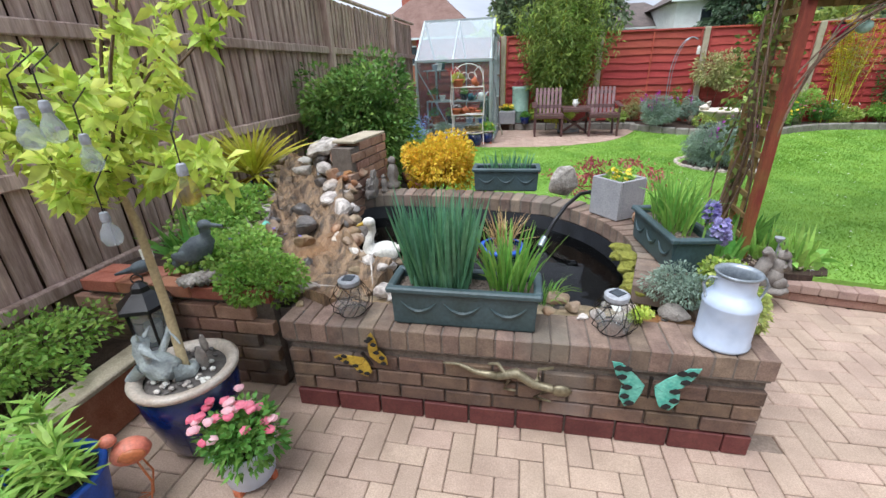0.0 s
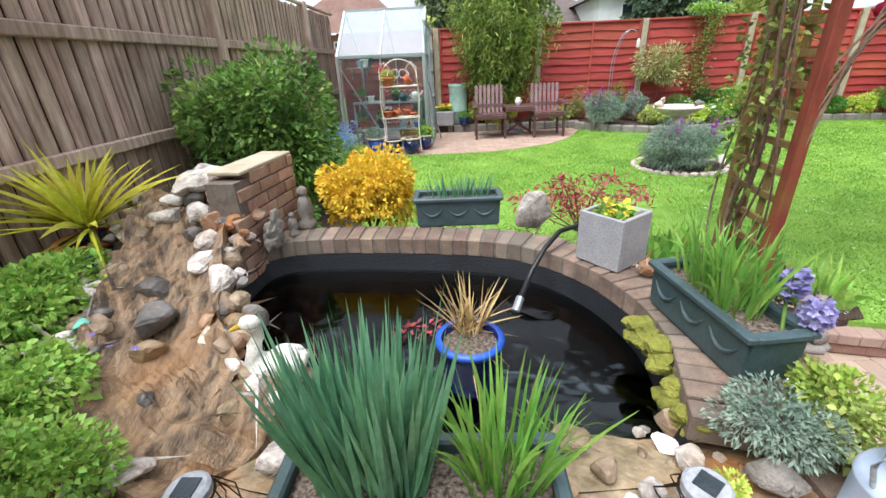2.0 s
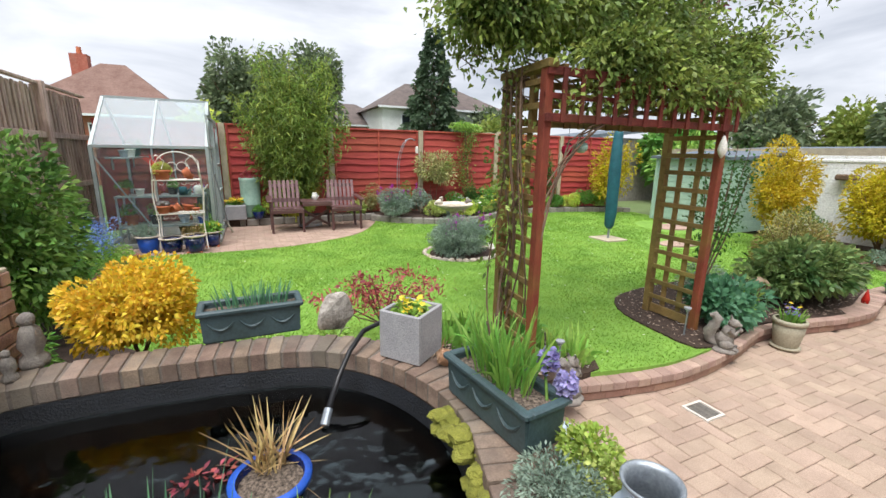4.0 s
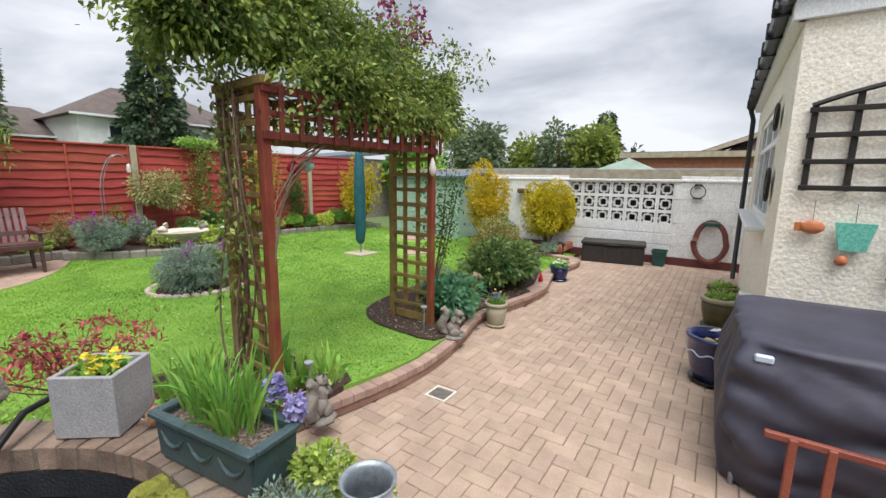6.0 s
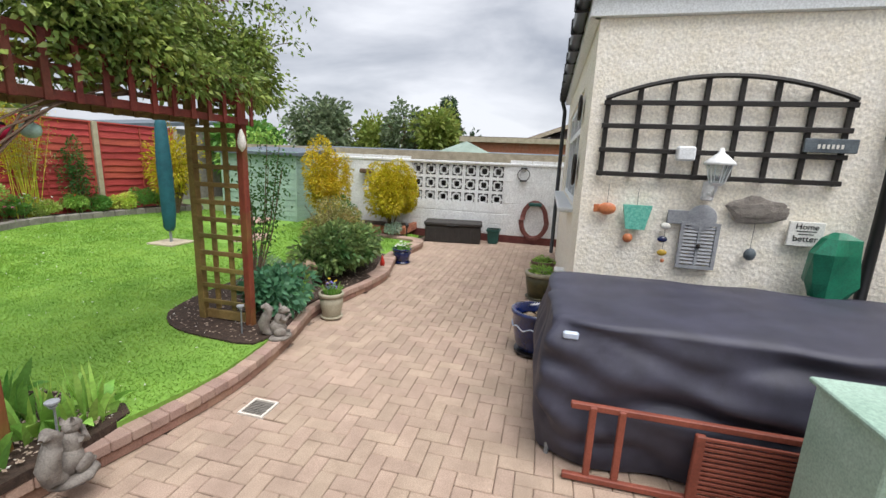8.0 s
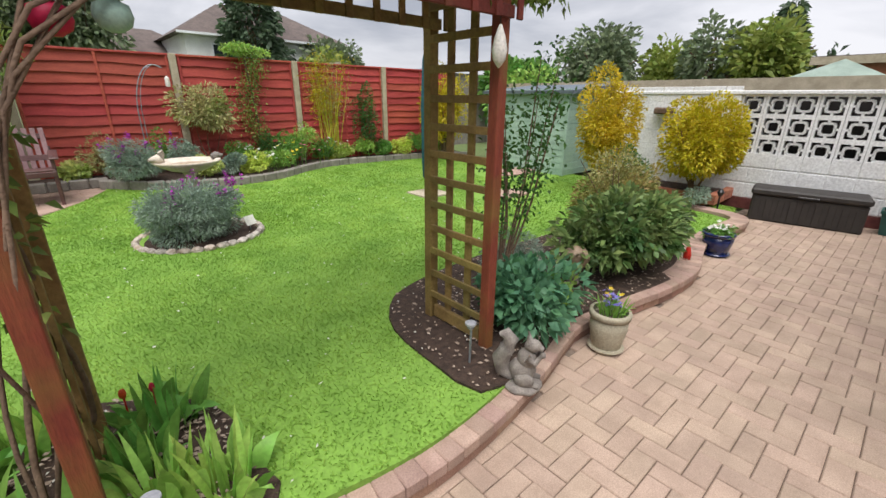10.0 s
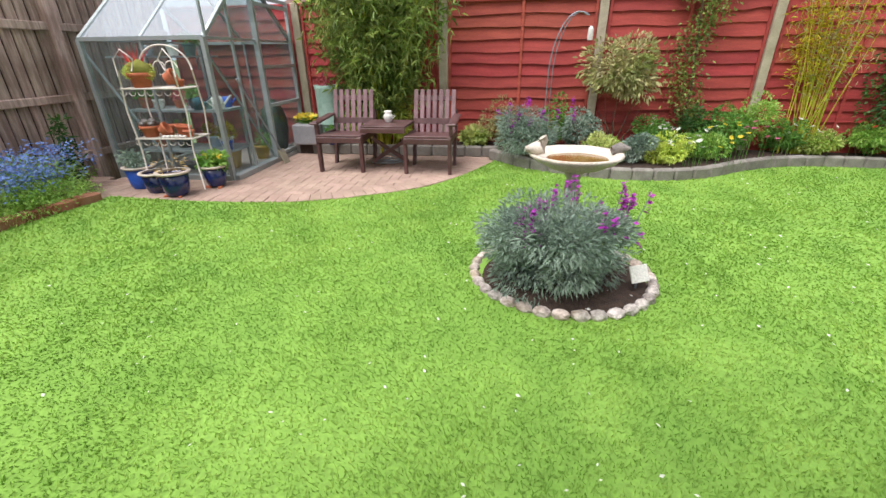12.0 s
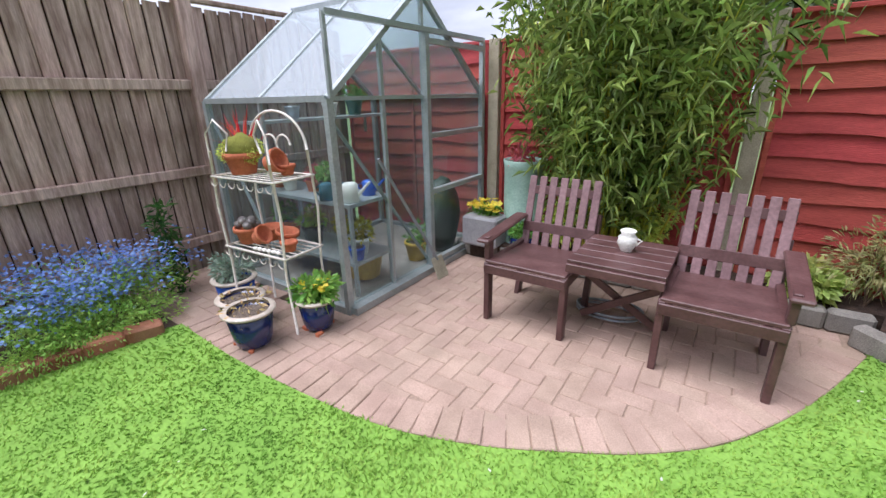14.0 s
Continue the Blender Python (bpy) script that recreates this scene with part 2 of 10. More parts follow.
M_STATUE = mat("grey_stone_ornament", "#77706a", "#8f8981", rough=0.9, scale=20, fine=130, bump=0.6)
M_LEAD = mat("slate_grey_ornament", "#4d565c", "#626c72", rough=0.6, scale=12, bump=0.3)
M_WHITEP = mat("chalk_white", "#d8d6cd", "#e6e4dc", rough=0.6, scale=10, bump=0.2)
M_ENAMEL = mat("white_enamel", "#b4c3da", "#c6d1e2", rough=0.3, scale=7, fine=9, bump=0.02, stain="#a3afc0", stain_amt=0.2)
M_GALV = mat("galvanised", "#8c949c", "#a2aab0", rough=0.45, metal=0.6, scale=12, bump=0.1)
M_ALU = mat("greenhouse_aluminium", "#9fa8a8", "#b2bab9", rough=0.45, metal=0.5, scale=8, bump=0.05)
M_IRON = mat("white_wrought_iron", "#d9d0c4", "#e3dcd2", rough=0.5, scale=20, bump=0.1)
M_DARKMET = mat("dark_wire", "#2a2624", "#3a322d", rough=0.5, metal=0.7, scale=20, bump=0.1)
M_LINER = mat("pond_liner", "#101216", "#1b1e24", rough=0.5, scale=7, bump=0.5)
M_ROCK = mat("pale_limestone", "#8a827a", "#d6cec5", rough=0.9, scale=16, fine=60, bump=0.9, rnd=0.2, hue=0.012, stain="#a07c52", stain_amt=0.5)
M_ROCKO = mat("iron_stained_rock", "#6f6048", "#a8937a", rough=0.55, scale=9, fine=50, bump=0.7, rnd=0.2, hue=0.01, stain="#a8642c", stain_amt=0.75)
M_ROCKD = mat("dark_wet_rock", "#54504d", "#77716c", rough=0.4, scale=9, fine=50, bump=0.6, rnd=0.2)
M_BARK = mat("bark_chippings", "#2c241e", "#8a7b6d", rough=0.95, scale=85, fine=150, bump=0.8)
M_MOSS = mat("moss", "#6c6f28", "#8a8a3a", rough=0.95, scale=20, fine=150, bump=0.9)
M_CHAIR = mat("brown_stained_timber", "#4d3230", "#614543", rough=0.45, scale=6, fine=60, bump=0.2, rnd=0.12)
M_CHAIRS = mat("faded_mauve_slat", "#7c5f60", "#947678", rough=0.5, scale=6, fine=60, bump=0.2, rnd=0.12)
M_COVER = mat("black_cover_fabric", "#343441", "#424252", rough=0.55, scale=5, fine=300, bump=0.2)
M_BENCH = mat("red_brown_slats", "#7c3f31", "#8f4d3c", rough=0.6, rnd=0.1, scale=6, bump=0.2)
M_BOX = mat("anthracite_plastic", "#2b2826", "#34302d", rough=0.6, scale=8, bump=0.2)
M_GREENPL = mat("green_plastic", "#1d4a45", "#24564f", rough=0.5, bump=0.1)
M_PALEGREEN = mat("pale_green_enamel", "#8cab9d", "#9fbcae", rough=0.5, scale=9, bump=0.1, stain="#7b8d80", stain_amt=0.4)
M_SHEDG = mat("pale_green_boards", "#94b0a0", "#a5bfb0", rough=0.7, scale=4, bump=0.15, rnd=0.06)
M_TEAL = mat("teal_fabric", "#17505c", "#205f6b", rough=0.7, scale=9, fine=200, bump=0.2)
M_ROOF = mat("roof_tiles", "#584f4c", "#6b605b", rough=0.9, scale=2, fine=14, bump=0.3)
M_ROOFR = mat("brown_roof_tiles", "#6f544a", "#80665c", rough=0.9, scale=2, fine=14, bump=0.3)
M_FELT = mat("roof_felt", "#5c6670", "#6d7780", rough=0.9, scale=3, bump=0.3)
M_WINDK = mat("far_window_glass", "#2a3036", "#3a4248", rough=0.15, bump=0)
M_HOSE = mat("hose", "#7e4b46", "#8c5a52", rough=0.5, bump=0.05)
M_SILVER = mat("silver_grey_paint", "#8d9095", "#a0a3a8", rough=0.5, scale=14, bump=0.2)
M_TURQ = mat("turquoise_paint", "#52aa97", "#7cc9b6", rough=0.5, scale=40, bump=0.15)
M_YELLOWP = mat("mustard_paint", "#a8872a", "#c4a53c", rough=0.5, scale=30, bump=0.15)
M_BRONZE = mat("aged_bronze", "#6e6650", "#948b72", rough=0.45, metal=0.5, scale=20, bump=0.3)
M_PINKORN = mat("coral_paint", "#c46a55", "#d98a72", rough=0.5, scale=12, bump=0.1)
M_COPPER = mat("copper_paint", "#b5683f", "#c67d52", rough=0.4, scale=12, bump=0.1)
M_PAPERW = mat("white_card", "#e2e2dc", rough=0.7, bump=0)
M_INK = mat("dark_ink", "#222222", rough=0.8, bump=0)
M_GLASS = glassmat("clear_pane", haze=0.02)
M_GLASSR = glassmat("hazy_roof_pane", haze=0.22)
# enough pale diffuse haze mixed in for the clear glass to show
M_GLASSB = glassmat("clear_bulb_glass", (0.85, 0.89, 0.9), haze=0.22)
M_AMBER = glassmat("yellow_bulb_glass", (0.9, 0.8, 0.15), haze=0.06)
M_WIN = mat("window_glass_dark", "#1d2426", "#252e30", rough=0.03, bump=0, spec=0.9)

L_GREEN = leafmat("leaf_mid_green", "#588a3a", "#7cab52")
L_DARK = leafmat("leaf_dark_green", "#3a602c", "#527a3a", rnd=0.35)
L_LIME = leafmat("leaf_lime", "#b2ca4a", "#dde878", rnd=0.2)
L_FRESH = leafmat("leaf_fresh_green", "#80ac48", "#b0d06c")
L_GOLD = leafmat("leaf_gold", "#d4b022", "#ecd04c", rnd=0.2, hue=0.022)
L_YELLOW = leafmat("leaf_yellow_green", "#a89e1c", "#d0c030", rnd=0.22, hue=0.02)
L_SILVER = leafmat("leaf_silver", "#7a9080", "#9cae9c", rnd=0.25)
L_BAMBOO = leafmat("leaf_bamboo", "#688238", "#a2b660", rnd=0.45)
L_CLIMB = leafmat("leaf_climber", "#5a7238", "#9cad58", rnd=0.5)
L_ACER = leafmat("leaf_acer_red", "#98414a", "#c46468", rnd=0.3)
L_PURPLE = leafmat("leaf_plum", "#7a2a48", "#9a4062", rnd=0.3)
L_BLADE = leafmat("daffodil_blade", "#568a68", "#7fae86", rnd=0.25)
L_BLADEG = leafmat("grassy_blade", "#6a9c40", "#92bc5a", rnd=0.25)
L_DRY = leafmat("dry_stalk", "#a58a5a", "#c2a878", rnd=0.25, trans=0.1)
L_CORD = leafmat("cordyline_blade", "#b0b430", "#dad456", rnd=0.25)
L_VARIEG = leafmat("variegated_leaf", "#9ab34c", "#cfd58a", rnd=0.25)
L_PIERIS = leafmat("pieris_leaf", "#8f9a52", "#c4b98a", rnd=0.3, hue=0.03)
# leaf colour lightened to carry the haze of distance
L_FAR = leafmat("hazed_far_tree_leaf", "#66765a", "#869470", rnd=0.35)
L_FARC = leafmat("far_conifer", "#465a44", "#5c7054", rnd=0.3)
L_FARY = leafmat("far_willow", "#7f8f42", "#98a655", rnd=0.25)
P_PINK = leafmat("petal_pink", "#d85c8c", "#f0a0bb", rnd=0.2)
P_PALE = leafmat("petal_pale_pink", "#efb6c6", "#f7dbe2", rnd=0.1)
P_MAG = leafmat("petal_magenta", "#a028a0", "#bb45b8", rnd=0.25)
P_BLUE = leafmat("petal_forget_me_not", "#6f8fd2", "#93aee4", rnd=0.2)
P_YEL = leafmat("petal_yellow", "#e6c52a", "#f2dd55", rnd=0.15)
P_RED = leafmat("petal_red", "#b82020", "#cf3a30", rnd=0.15)
P_WHITE = leafmat("petal_white", "#dcdcd0", "#efefe8", rnd=0.1)
P_HYAC = leafmat("petal_pale_lilac", "#9088c4", "#c0bae2", rnd=0.2)
P_LILAC = leafmat("petal_lilac", "#7d72c8", "#9b90dc", rnd=0.2)
L_LAUREL = leafmat("leaf_evergreen_bush", "#42682e", "#8cad58", rnd=0.5)
M_SHROOF = mat("summerhouse_felt", "#7e8f84", "#93a398", rough=0.85, scale=3, bump=0.2)
M_FLECK = mat("pale_bark_flecks", "#7d6a5a", "#b5a595", rough=0.95, scale=60, bump=0.2)
M_REDBEAM = mat("dark_red_beam", "#5c2118", "#742f24", rough=0.75, scale=6, fine=60, rnd=0.15, bump=0.4, stain="#5a4526", stain_amt=0.5)
M_GLASSJ = glassmat("clear_jar_glass", (0.93, 0.95, 0.95), haze=0.05)
M_PAVERW = mat("worn_patio_paving", "#9c8475", "#af9686", rough=0.9, scale=5, fine=160, rnd=0.05, hue=0.006, bump=0.35, stain="#8e7c6e", stain_amt=0.4)
M_PJ = mat("patio_joint", "#8c7767", "#9b8574", rough=0.95, scale=30, bump=0.4)
# dark brown that stands for shade in the fence's board joints
M_FENCEB = mat("fence_joint_shade", "#3c2c24", "#4c3a30", rough=0.95, scale=5, bump=0.3)


# ---- builders ----
RNG = np.random.default_rng(7)


def part(name, bm, material, parent=None, label="", kind="", smooth=False):
    me = bpy.data.meshes.new(name)
    bm.to_mesh(me)
    bm.free()
    for mm in (material if isinstance(material, (list, tuple)) else (material,)):
        me.materials.append(mm)
    if smooth:
        for p in me.polygons:
            p.use_smooth = True
    ob = new(name, me)
    ob.parent = parent
    return tagged(ob, label=label, kind=kind)


def raw(name, verts, faces, material, parent=None, label="", kind="", smooth=False):
    me = bpy.data.meshes.new(name)
    me.from_pydata([tuple(v) for v in verts], [], faces)
    for mm in (material if isinstance(material, (list, tuple)) else (material,)):
        me.materials.append(mm)
    if smooth:
        for p in me.polygons:
            p.use_smooth = True
    ob = new(name, me)
    ob.parent = parent
    return tagged(ob, label=label, kind=kind)


def thing(name, x, y, z, rz=0, label="", category="", group="", kind=""):
    e = new(name)
    e.empty_display_size = 0.1
    e.matrix_basis = pose(x, y, z, 0, 0, rz)
    return tagged(e, label, category, group, kind)


def box(bm, x, y, z, sx, sy, sz, rot=(0, 0, 0), bevel=0.0, mi=0):
    """A box with its centre at x, y, z."""
    m = pose(x, y, z, *rot) @ Matrix.Diagonal((sx, sy, sz, 1))
    g = bmesh.ops.create_cube(bm, size=1.0, matrix=m)
    fs = {f for v in g["verts"] for f in v.link_faces}
    for f in fs:
        f.material_index = mi
    if bevel:
        es = {e for f in fs for e in f.edges}
        bmesh.ops.bevel(bm, geom=list(es), offset=bevel, segments=1, affect="EDGES")
    return bm


def boxes(*rows, bevel=0.0):
    bm = bmesh.new()
    for r in rows:
        box(bm, *r[:6], rot=r[6] if len(r) > 6 else (0, 0, 0), bevel=bevel)
    return bm


def lathe(profile, n=24, bm=None, cap=True, sx=1.0, sy=1.0, off=(0, 0, 0), wob=0.0):
    """A turned shape from (radius, height) rows."""
    bm = bm or bmesh.new()
    rings = []
    for r, z in profile:
        ring = []
        for i in range(n):
            a = 2 * math.pi * i / n
            rr = r * (1 + wob * noise.noise((math.cos(a) * 2, math.sin(a) * 2, z * 6)))
            ring.append(bm.verts.new((off[0] + rr * math.cos(a) * sx, off[1] + rr * math.sin(a) * sy, off[2] + z)))
        rings.append(ring)
    for a, b in zip(rings, rings[1:]):
        for i in range(n):
            bm.faces.new((a[i], a[(i + 1) % n], b[(i + 1) % n], b[i]))
    if cap:
        bm.faces.new(list(reversed(rings[0])))
        bm.faces.new(rings[-1])
    return bm


def tube(pts, rad, n=6, bm=None, cap=True):
    """A round bar along points; rad is a number or one per point."""
    bm = bm or bmesh.new()
    pts = [Vector(p) for p in pts]
    rads = rad if isinstance(rad, (list, tuple)) else [rad] * len(pts)
    rings = []
    up = Vector((0.31, 0.17, 0.93)).normalized()
    for i, p in enumerate(pts):
        d = (pts[min(i + 1, len(pts) - 1)] - pts[max(i - 1, 0)]).normalized()
        s = d.cross(up)
        if s.length < 0.05:
            s = d.cross(Vector((1, 0, 0)))
        s.normalize()
        t = s.cross(d).normalized()
        rings.append([bm.verts.new(p + (s * math.cos(2 * math.pi * k / n) + t * math.sin(2 * math.pi * k / n)) * rads[i]) for k in range(n)])
    for a, b in zip(rings, rings[1:]):
        for k in range(n):
            bm.faces.new((a[k], b[k], b[(k + 1) % n], a[(k + 1) % n]))
    if cap and n > 2:
        bm.faces.new(list(reversed(rings[0])))
        bm.faces.new(rings[-1])
    return bm


def blob(bm, x, y, z, rx, ry, rz, rough=0.25, seed=0.0, sub=2, rot=0.0, freq=1.8):
    """A lumpy stone-like body."""
    g = bmesh.ops.create_icosphere(bm, subdivisions=sub, radius=1.0)
    c, s = math.cos(rot), math.sin(rot)
    for v in g["verts"]:
        k = 1 + rough * noise.noise(v.co * freq + Vector((seed * 3.1, seed * 1.7, seed))) + rough * 0.4 * noise.noise(v.co * freq * 3 + Vector((seed, 0, 5)))
        px, py, pz = v.co.x * k * rx, v.co.y * k * ry, v.co.z * k * rz
        v.co = (x + px * c - py * s, y + px * s + py * c, z + pz)
    return bm


def crag(bm, x, y, z, rx, ry, rz, seed=0.0, rot=0.0, n=15):
    """An angular broken stone: a hull of scattered points with worn edges."""
    g = random.Random(int(seed * 1000) + 7)
    c, s = math.cos(rot), math.sin(rot)
    vs = []
    for i in range(n):
        d = Vector((g.gauss(0, 1), g.gauss(0, 1), g.gauss(0, 1))).normalized() * g.uniform(0.86, 1.12)
        vs.append(bm.verts.new((x + d.x * rx * c - d.y * ry * s, y + d.x * rx * s + d.y * ry * c, z + d.z * rz)))
    r = bmesh.ops.convex_hull(bm, input=vs)
    junk = [v for v in vs if v.is_valid and not v.link_faces]
    bmesh.ops.delete(bm, geom=junk, context="VERTS")
    es = list({e for v in vs if v.is_valid for e in v.link_edges})
    bmesh.ops.bevel(bm, geom=es, offset=min(rx, ry, rz) * 0.13, segments=1, affect="EDGES")
    return bm


_mesh_cache = {}


def piece_mesh(name, sx, sy, sz, material, bevel=0.004):
    key = (name, round(sx, 3), round(sy, 3), round(sz, 3), material.name)
    if key not in _mesh_cache:
        bm = bmesh.new()
        box(bm, 0, 0, 0, sx, sy, sz, bevel=bevel)
        me = bpy.data.meshes.new(name)
        bm.to_mesh(me)
        bm.free()
        me.materials.append(material)
        _mesh_cache[key] = me
    return _mesh_cache[key]


def piece(name, me, parent, x, y, z, rot=(0, 0, 0)):
    ob = new(name, me)
    ob.parent = parent
    ob.matrix_basis = pose(x, y, z, *rot)
    return ob


def rot_dirs(n, up=0.4, spread=1.0):
    d = RNG.normal(size=(n, 3)) * spread
    d[:, 2] += up
    return d / np.linalg.norm(d, axis=1)[:, None]


def leaves(name, P, D, L, W, material, parent=None, label="", kind="", droop=0.15):
    """Many small folded leaves, from points P along directions D."""
    n = len(P)
    L = L * RNG.uniform(0.65, 1.25, n)[:, None]
    W = W * RNG.uniform(0.7, 1.2, n)[:, None]
    D = D / np.linalg.norm(D, axis=1)[:, None]
    S = np.cross(D, RNG.normal(size=(n, 3)))
    S /= np.linalg.norm(S, axis=1)[:, None] + 1e-9
    N = np.cross(S, D)
    mid = P + D * L * 0.5
    V = np.empty((n, 4, 3))
    V[:, 0] = P
    V[:, 1] = mid + S * W * 0.5 + N * W * 0.18
    V[:, 2] = P + D * L - np.array([0, 0, 1.0]) * L * droop
    V[:, 3] = mid - S * W * 0.5 + N * W * 0.18
    idx = np.arange(n * 4).reshape(n, 4)
    F = np.concatenate([idx[:, [0, 1, 2]], idx[:, [0, 2, 3]]], 1).reshape(-1, 3)
    return quick(name, V.reshape(-1, 3), F, material, parent, label, kind)


def quick(name, V, F, material, parent=None, label="", kind=""):
    me = bpy.data.meshes.new(name)
    me.vertices.add(len(V))
    me.vertices.foreach_set("co", np.ascontiguousarray(V, dtype=np.float32).ravel())
    k = F.shape[1]
    me.loops.add(F.size)
    me.loops.foreach_set("vertex_index", np.ascontiguousarray(F, dtype=np.int32).ravel())
    me.polygons.add(len(F))
    me.polygons.foreach_set("loop_start", np.arange(0, F.size, k, dtype=np.int32))
    me.update(calc_edges=True)
    me.materials.append(material)
    ob = new(name, me)
    ob.parent = parent
    return tagged(ob, label=label, kind=kind)


def blades(name, B, D, L, W, material, parent=None, label="", bend=0.5, seg=4, kind=""):
    """Strap leaves: tapered strips that rise along D and bend outwards."""
    n = len(B)
    L = L * RNG.uniform(0.7, 1.1, n)
    D = D / np.linalg.norm(D, axis=1)[:, None]
    out = D.copy()
    out[:, 2] = -0.55
    out /= np.linalg.norm(out, axis=1)[:, None] + 1e-9
    S = np.cross(D, np.array([0, 0, 1.0])) + RNG.normal(size=(n, 3)) * 0.25
    S /= np.linalg.norm(S, axis=1)[:, None] + 1e-9
    bd = bend * RNG.uniform(0.3, 1.3, n)
    V = np.empty((n, seg + 1, 2, 3))
    for i in range(seg + 1):
        u = i / seg
        c = B + D * (L * u)[:, None] + out * (L * bd * u * u * 0.6)[:, None]
        w = W * (1 - u ** 2.2) * (0.75 + 0.5 * min(u * 3, 1)) * 0.5 + 0.0004
        V[:, i, 0], V[:, i, 1] = c - S * w, c + S * w
    V = V.reshape(n, -1, 3)
    base = (np.arange(n) * (seg + 1) * 2)[:, None]
    F = np.concatenate([base + np.array([[2 * i, 2 * i + 1, 2 * i + 3, 2 * i + 2]]) for i in range(seg)], 0)
    return quick(name, V.reshape(-1, 3), F, material, parent, label, kind)


def lumps(n, rx, ry, rz, k=14, seed=1, cz=0.0, size=0.42, inner=0.25, low=-0.35):
    """Points and outward directions on a cluster of lumps inside an ellipsoid."""
    g = np.random.default_rng(seed)
    c = g.normal(size=(k, 3))
    c /= np.linalg.norm(c, axis=1)[:, None]
    c[:, 2] = np.maximum(c[:, 2], low)
    c *= g.uniform(0.35, 0.72, k)[:, None]
    r = g.uniform(size * 0.7, size * 1.25, k)
    w = g.integers(0, k, n)
    d = g.normal(size=(n, 3))
    d /= np.linalg.norm(d, axis=1)[:, None]
    rad = r[w] * (1 - inner * g.random(n) ** 1.5)
    P = c[w] + d * rad[:, None]
    out = P / (np.linalg.norm(P, axis=1)[:, None] + 1e-6)
    sc = np.array([rx, ry, rz])
    D = d * 0.7 + out * 0.5 + g.normal(size=(n, 3)) * 0.45
    P = P * sc
    P[:, 2] += cz
    return P, D


def stems(name, x, y, z, tips, r0, material, parent, n=5, label=""):
    bm = bmesh.new()
    for t in tips:
        a, b = Vector((x, y, z)), Vector(t)
        m = a.lerp(b, 0.5) + Vector((random.uniform(-1, 1), random.uniform(-1, 1), random.uniform(0, 1))) * (b - a).length * 0.08
        tube([a + Vector((random.uniform(-1, 1), random.uniform(-1, 1), 0)) * r0, m, b], [r0, r0 * 0.6, r0 * 0.25], n, bm)
    return part(name, bm, material, parent, label, kind="stuff")


def shrub(name, x, y, z, rx, ry, h, n, L, W, material, label, category="shrub", k=16, seed=1, group="", size=0.42, st=6, low=-0.35, droop=0.15):
    e = thing(name, x, y, z, 0, label, category, group)
    P, D = lumps(n, rx, ry, h * 0.55, k, seed, h * 0.5, size, low=low)
    P[:, 2] = np.maximum(P[:, 2], 0.01)
    leaves("foliage", P, D, L, W, material, e, droop=droop)
    random.seed(seed)
    tips = [(random.uniform(-0.6, 0.6) * rx, random.uniform(-0.6, 0.6) * ry, h * random.uniform(0.5, 0.85)) for _ in range(st)]
    stems("stem", 0, 0, 0, tips, max(0.006, h * 0.012), M_STEM, e)
    return e


def flowers(name, P, r, petals, material, parent, label="", tilt=0.5, heart=None):
    """Small open flowers, each a ring of petals."""
    n = len(P)
    N = rot_dirs(n, up=1.2, spread=tilt)
    A = np.cross(N, np.array([0.3, 0.9, 0.1]))
    A /= np.linalg.norm(A, axis=1)[:, None]
    B = np.cross(N, A)
    V, F = [], []
    q = 0
    for i in range(petals):
        a0 = 2 * math.pi * i / petals
        a1 = a0 + 2 * math.pi / petals * 0.46
        am = a0 - 2 * math.pi / petals * 0.46
        c = P
        tip = P + (A * math.cos(a0) + B * math.sin(a0)) * r + N * r * 0.2
        l = P + (A * math.cos(a1) + B * math.sin(a1)) * r * 0.7 + N * r * 0.12
        rr = P + (A * math.cos(am) + B * math.sin(am)) * r * 0.7 + N * r * 0.12
        V.append(np.stack([c, rr, tip, l], 1))
    V = np.concatenate(V, 0).reshape(-1, 3)
    F = np.arange(len(V)).reshape(-1, 4)
    return quick(name, V, F, material, parent, label, kind="stuff")


def lawn_z(x, y):
    return 0.15 + 0.02 * (y - 3) - 0.015 * (x - 3)


def ellipse_pts(n, rx, ry, g=RNG):
    a, r = g.uniform(0, 2 * math.pi, n), np.sqrt(g.random(n))
    return np.stack([np.cos(a) * r * rx, np.sin(a) * r * ry, np.zeros(n)], 1)


def inside(x, y, poly):
    """Which of the points lie in the polygon."""
    x, y = np.asarray(x), np.asarray(y)
    c = np.zeros(x.shape, bool)
    for (x0, y0), (x1, y1) in zip(poly, poly[1:] + poly[:1]):
        if y0 != y1:
            c ^= ((y0 > y) != (y1 > y)) & (x < (x1 - x0) * (y - y0) / (y1 - y0) + x0)
    return c


def smooth_line(pts, step=0.1, closed=False):
    """A Catmull-Rom line through the points, resampled at even steps."""
    P = [Vector((*p, 0)) for p in pts]
    n = len(P)
    out = []
    for i in range(n if closed else n - 1):
        a, b, c, d = (P[(i + k) % n] if closed else P[min(max(i + k, 0), n - 1)] for k in (-1, 0, 1, 2))
        for s in range(16):
            t = s / 16
            out.append(0.5 * ((2 * b) + (c - a) * t + (2 * a - 5 * b + 4 * c - d) * t * t + (3 * b - a - 3 * c + d) * t ** 3))
    out.append(P[0] if closed else P[-1])
    res, acc = [out[0]], 0.0
    for a, b in zip(out, out[1:]):
        seg = (b - a).length
        while acc + seg >= step and seg > 0:
            f = (step - acc) / seg
            a = a.lerp(b, f)
            res.append(a.copy())
            seg = (b - a).length
            acc = 0.0
        acc += seg
    return [(p.x, p.y) for p in res]


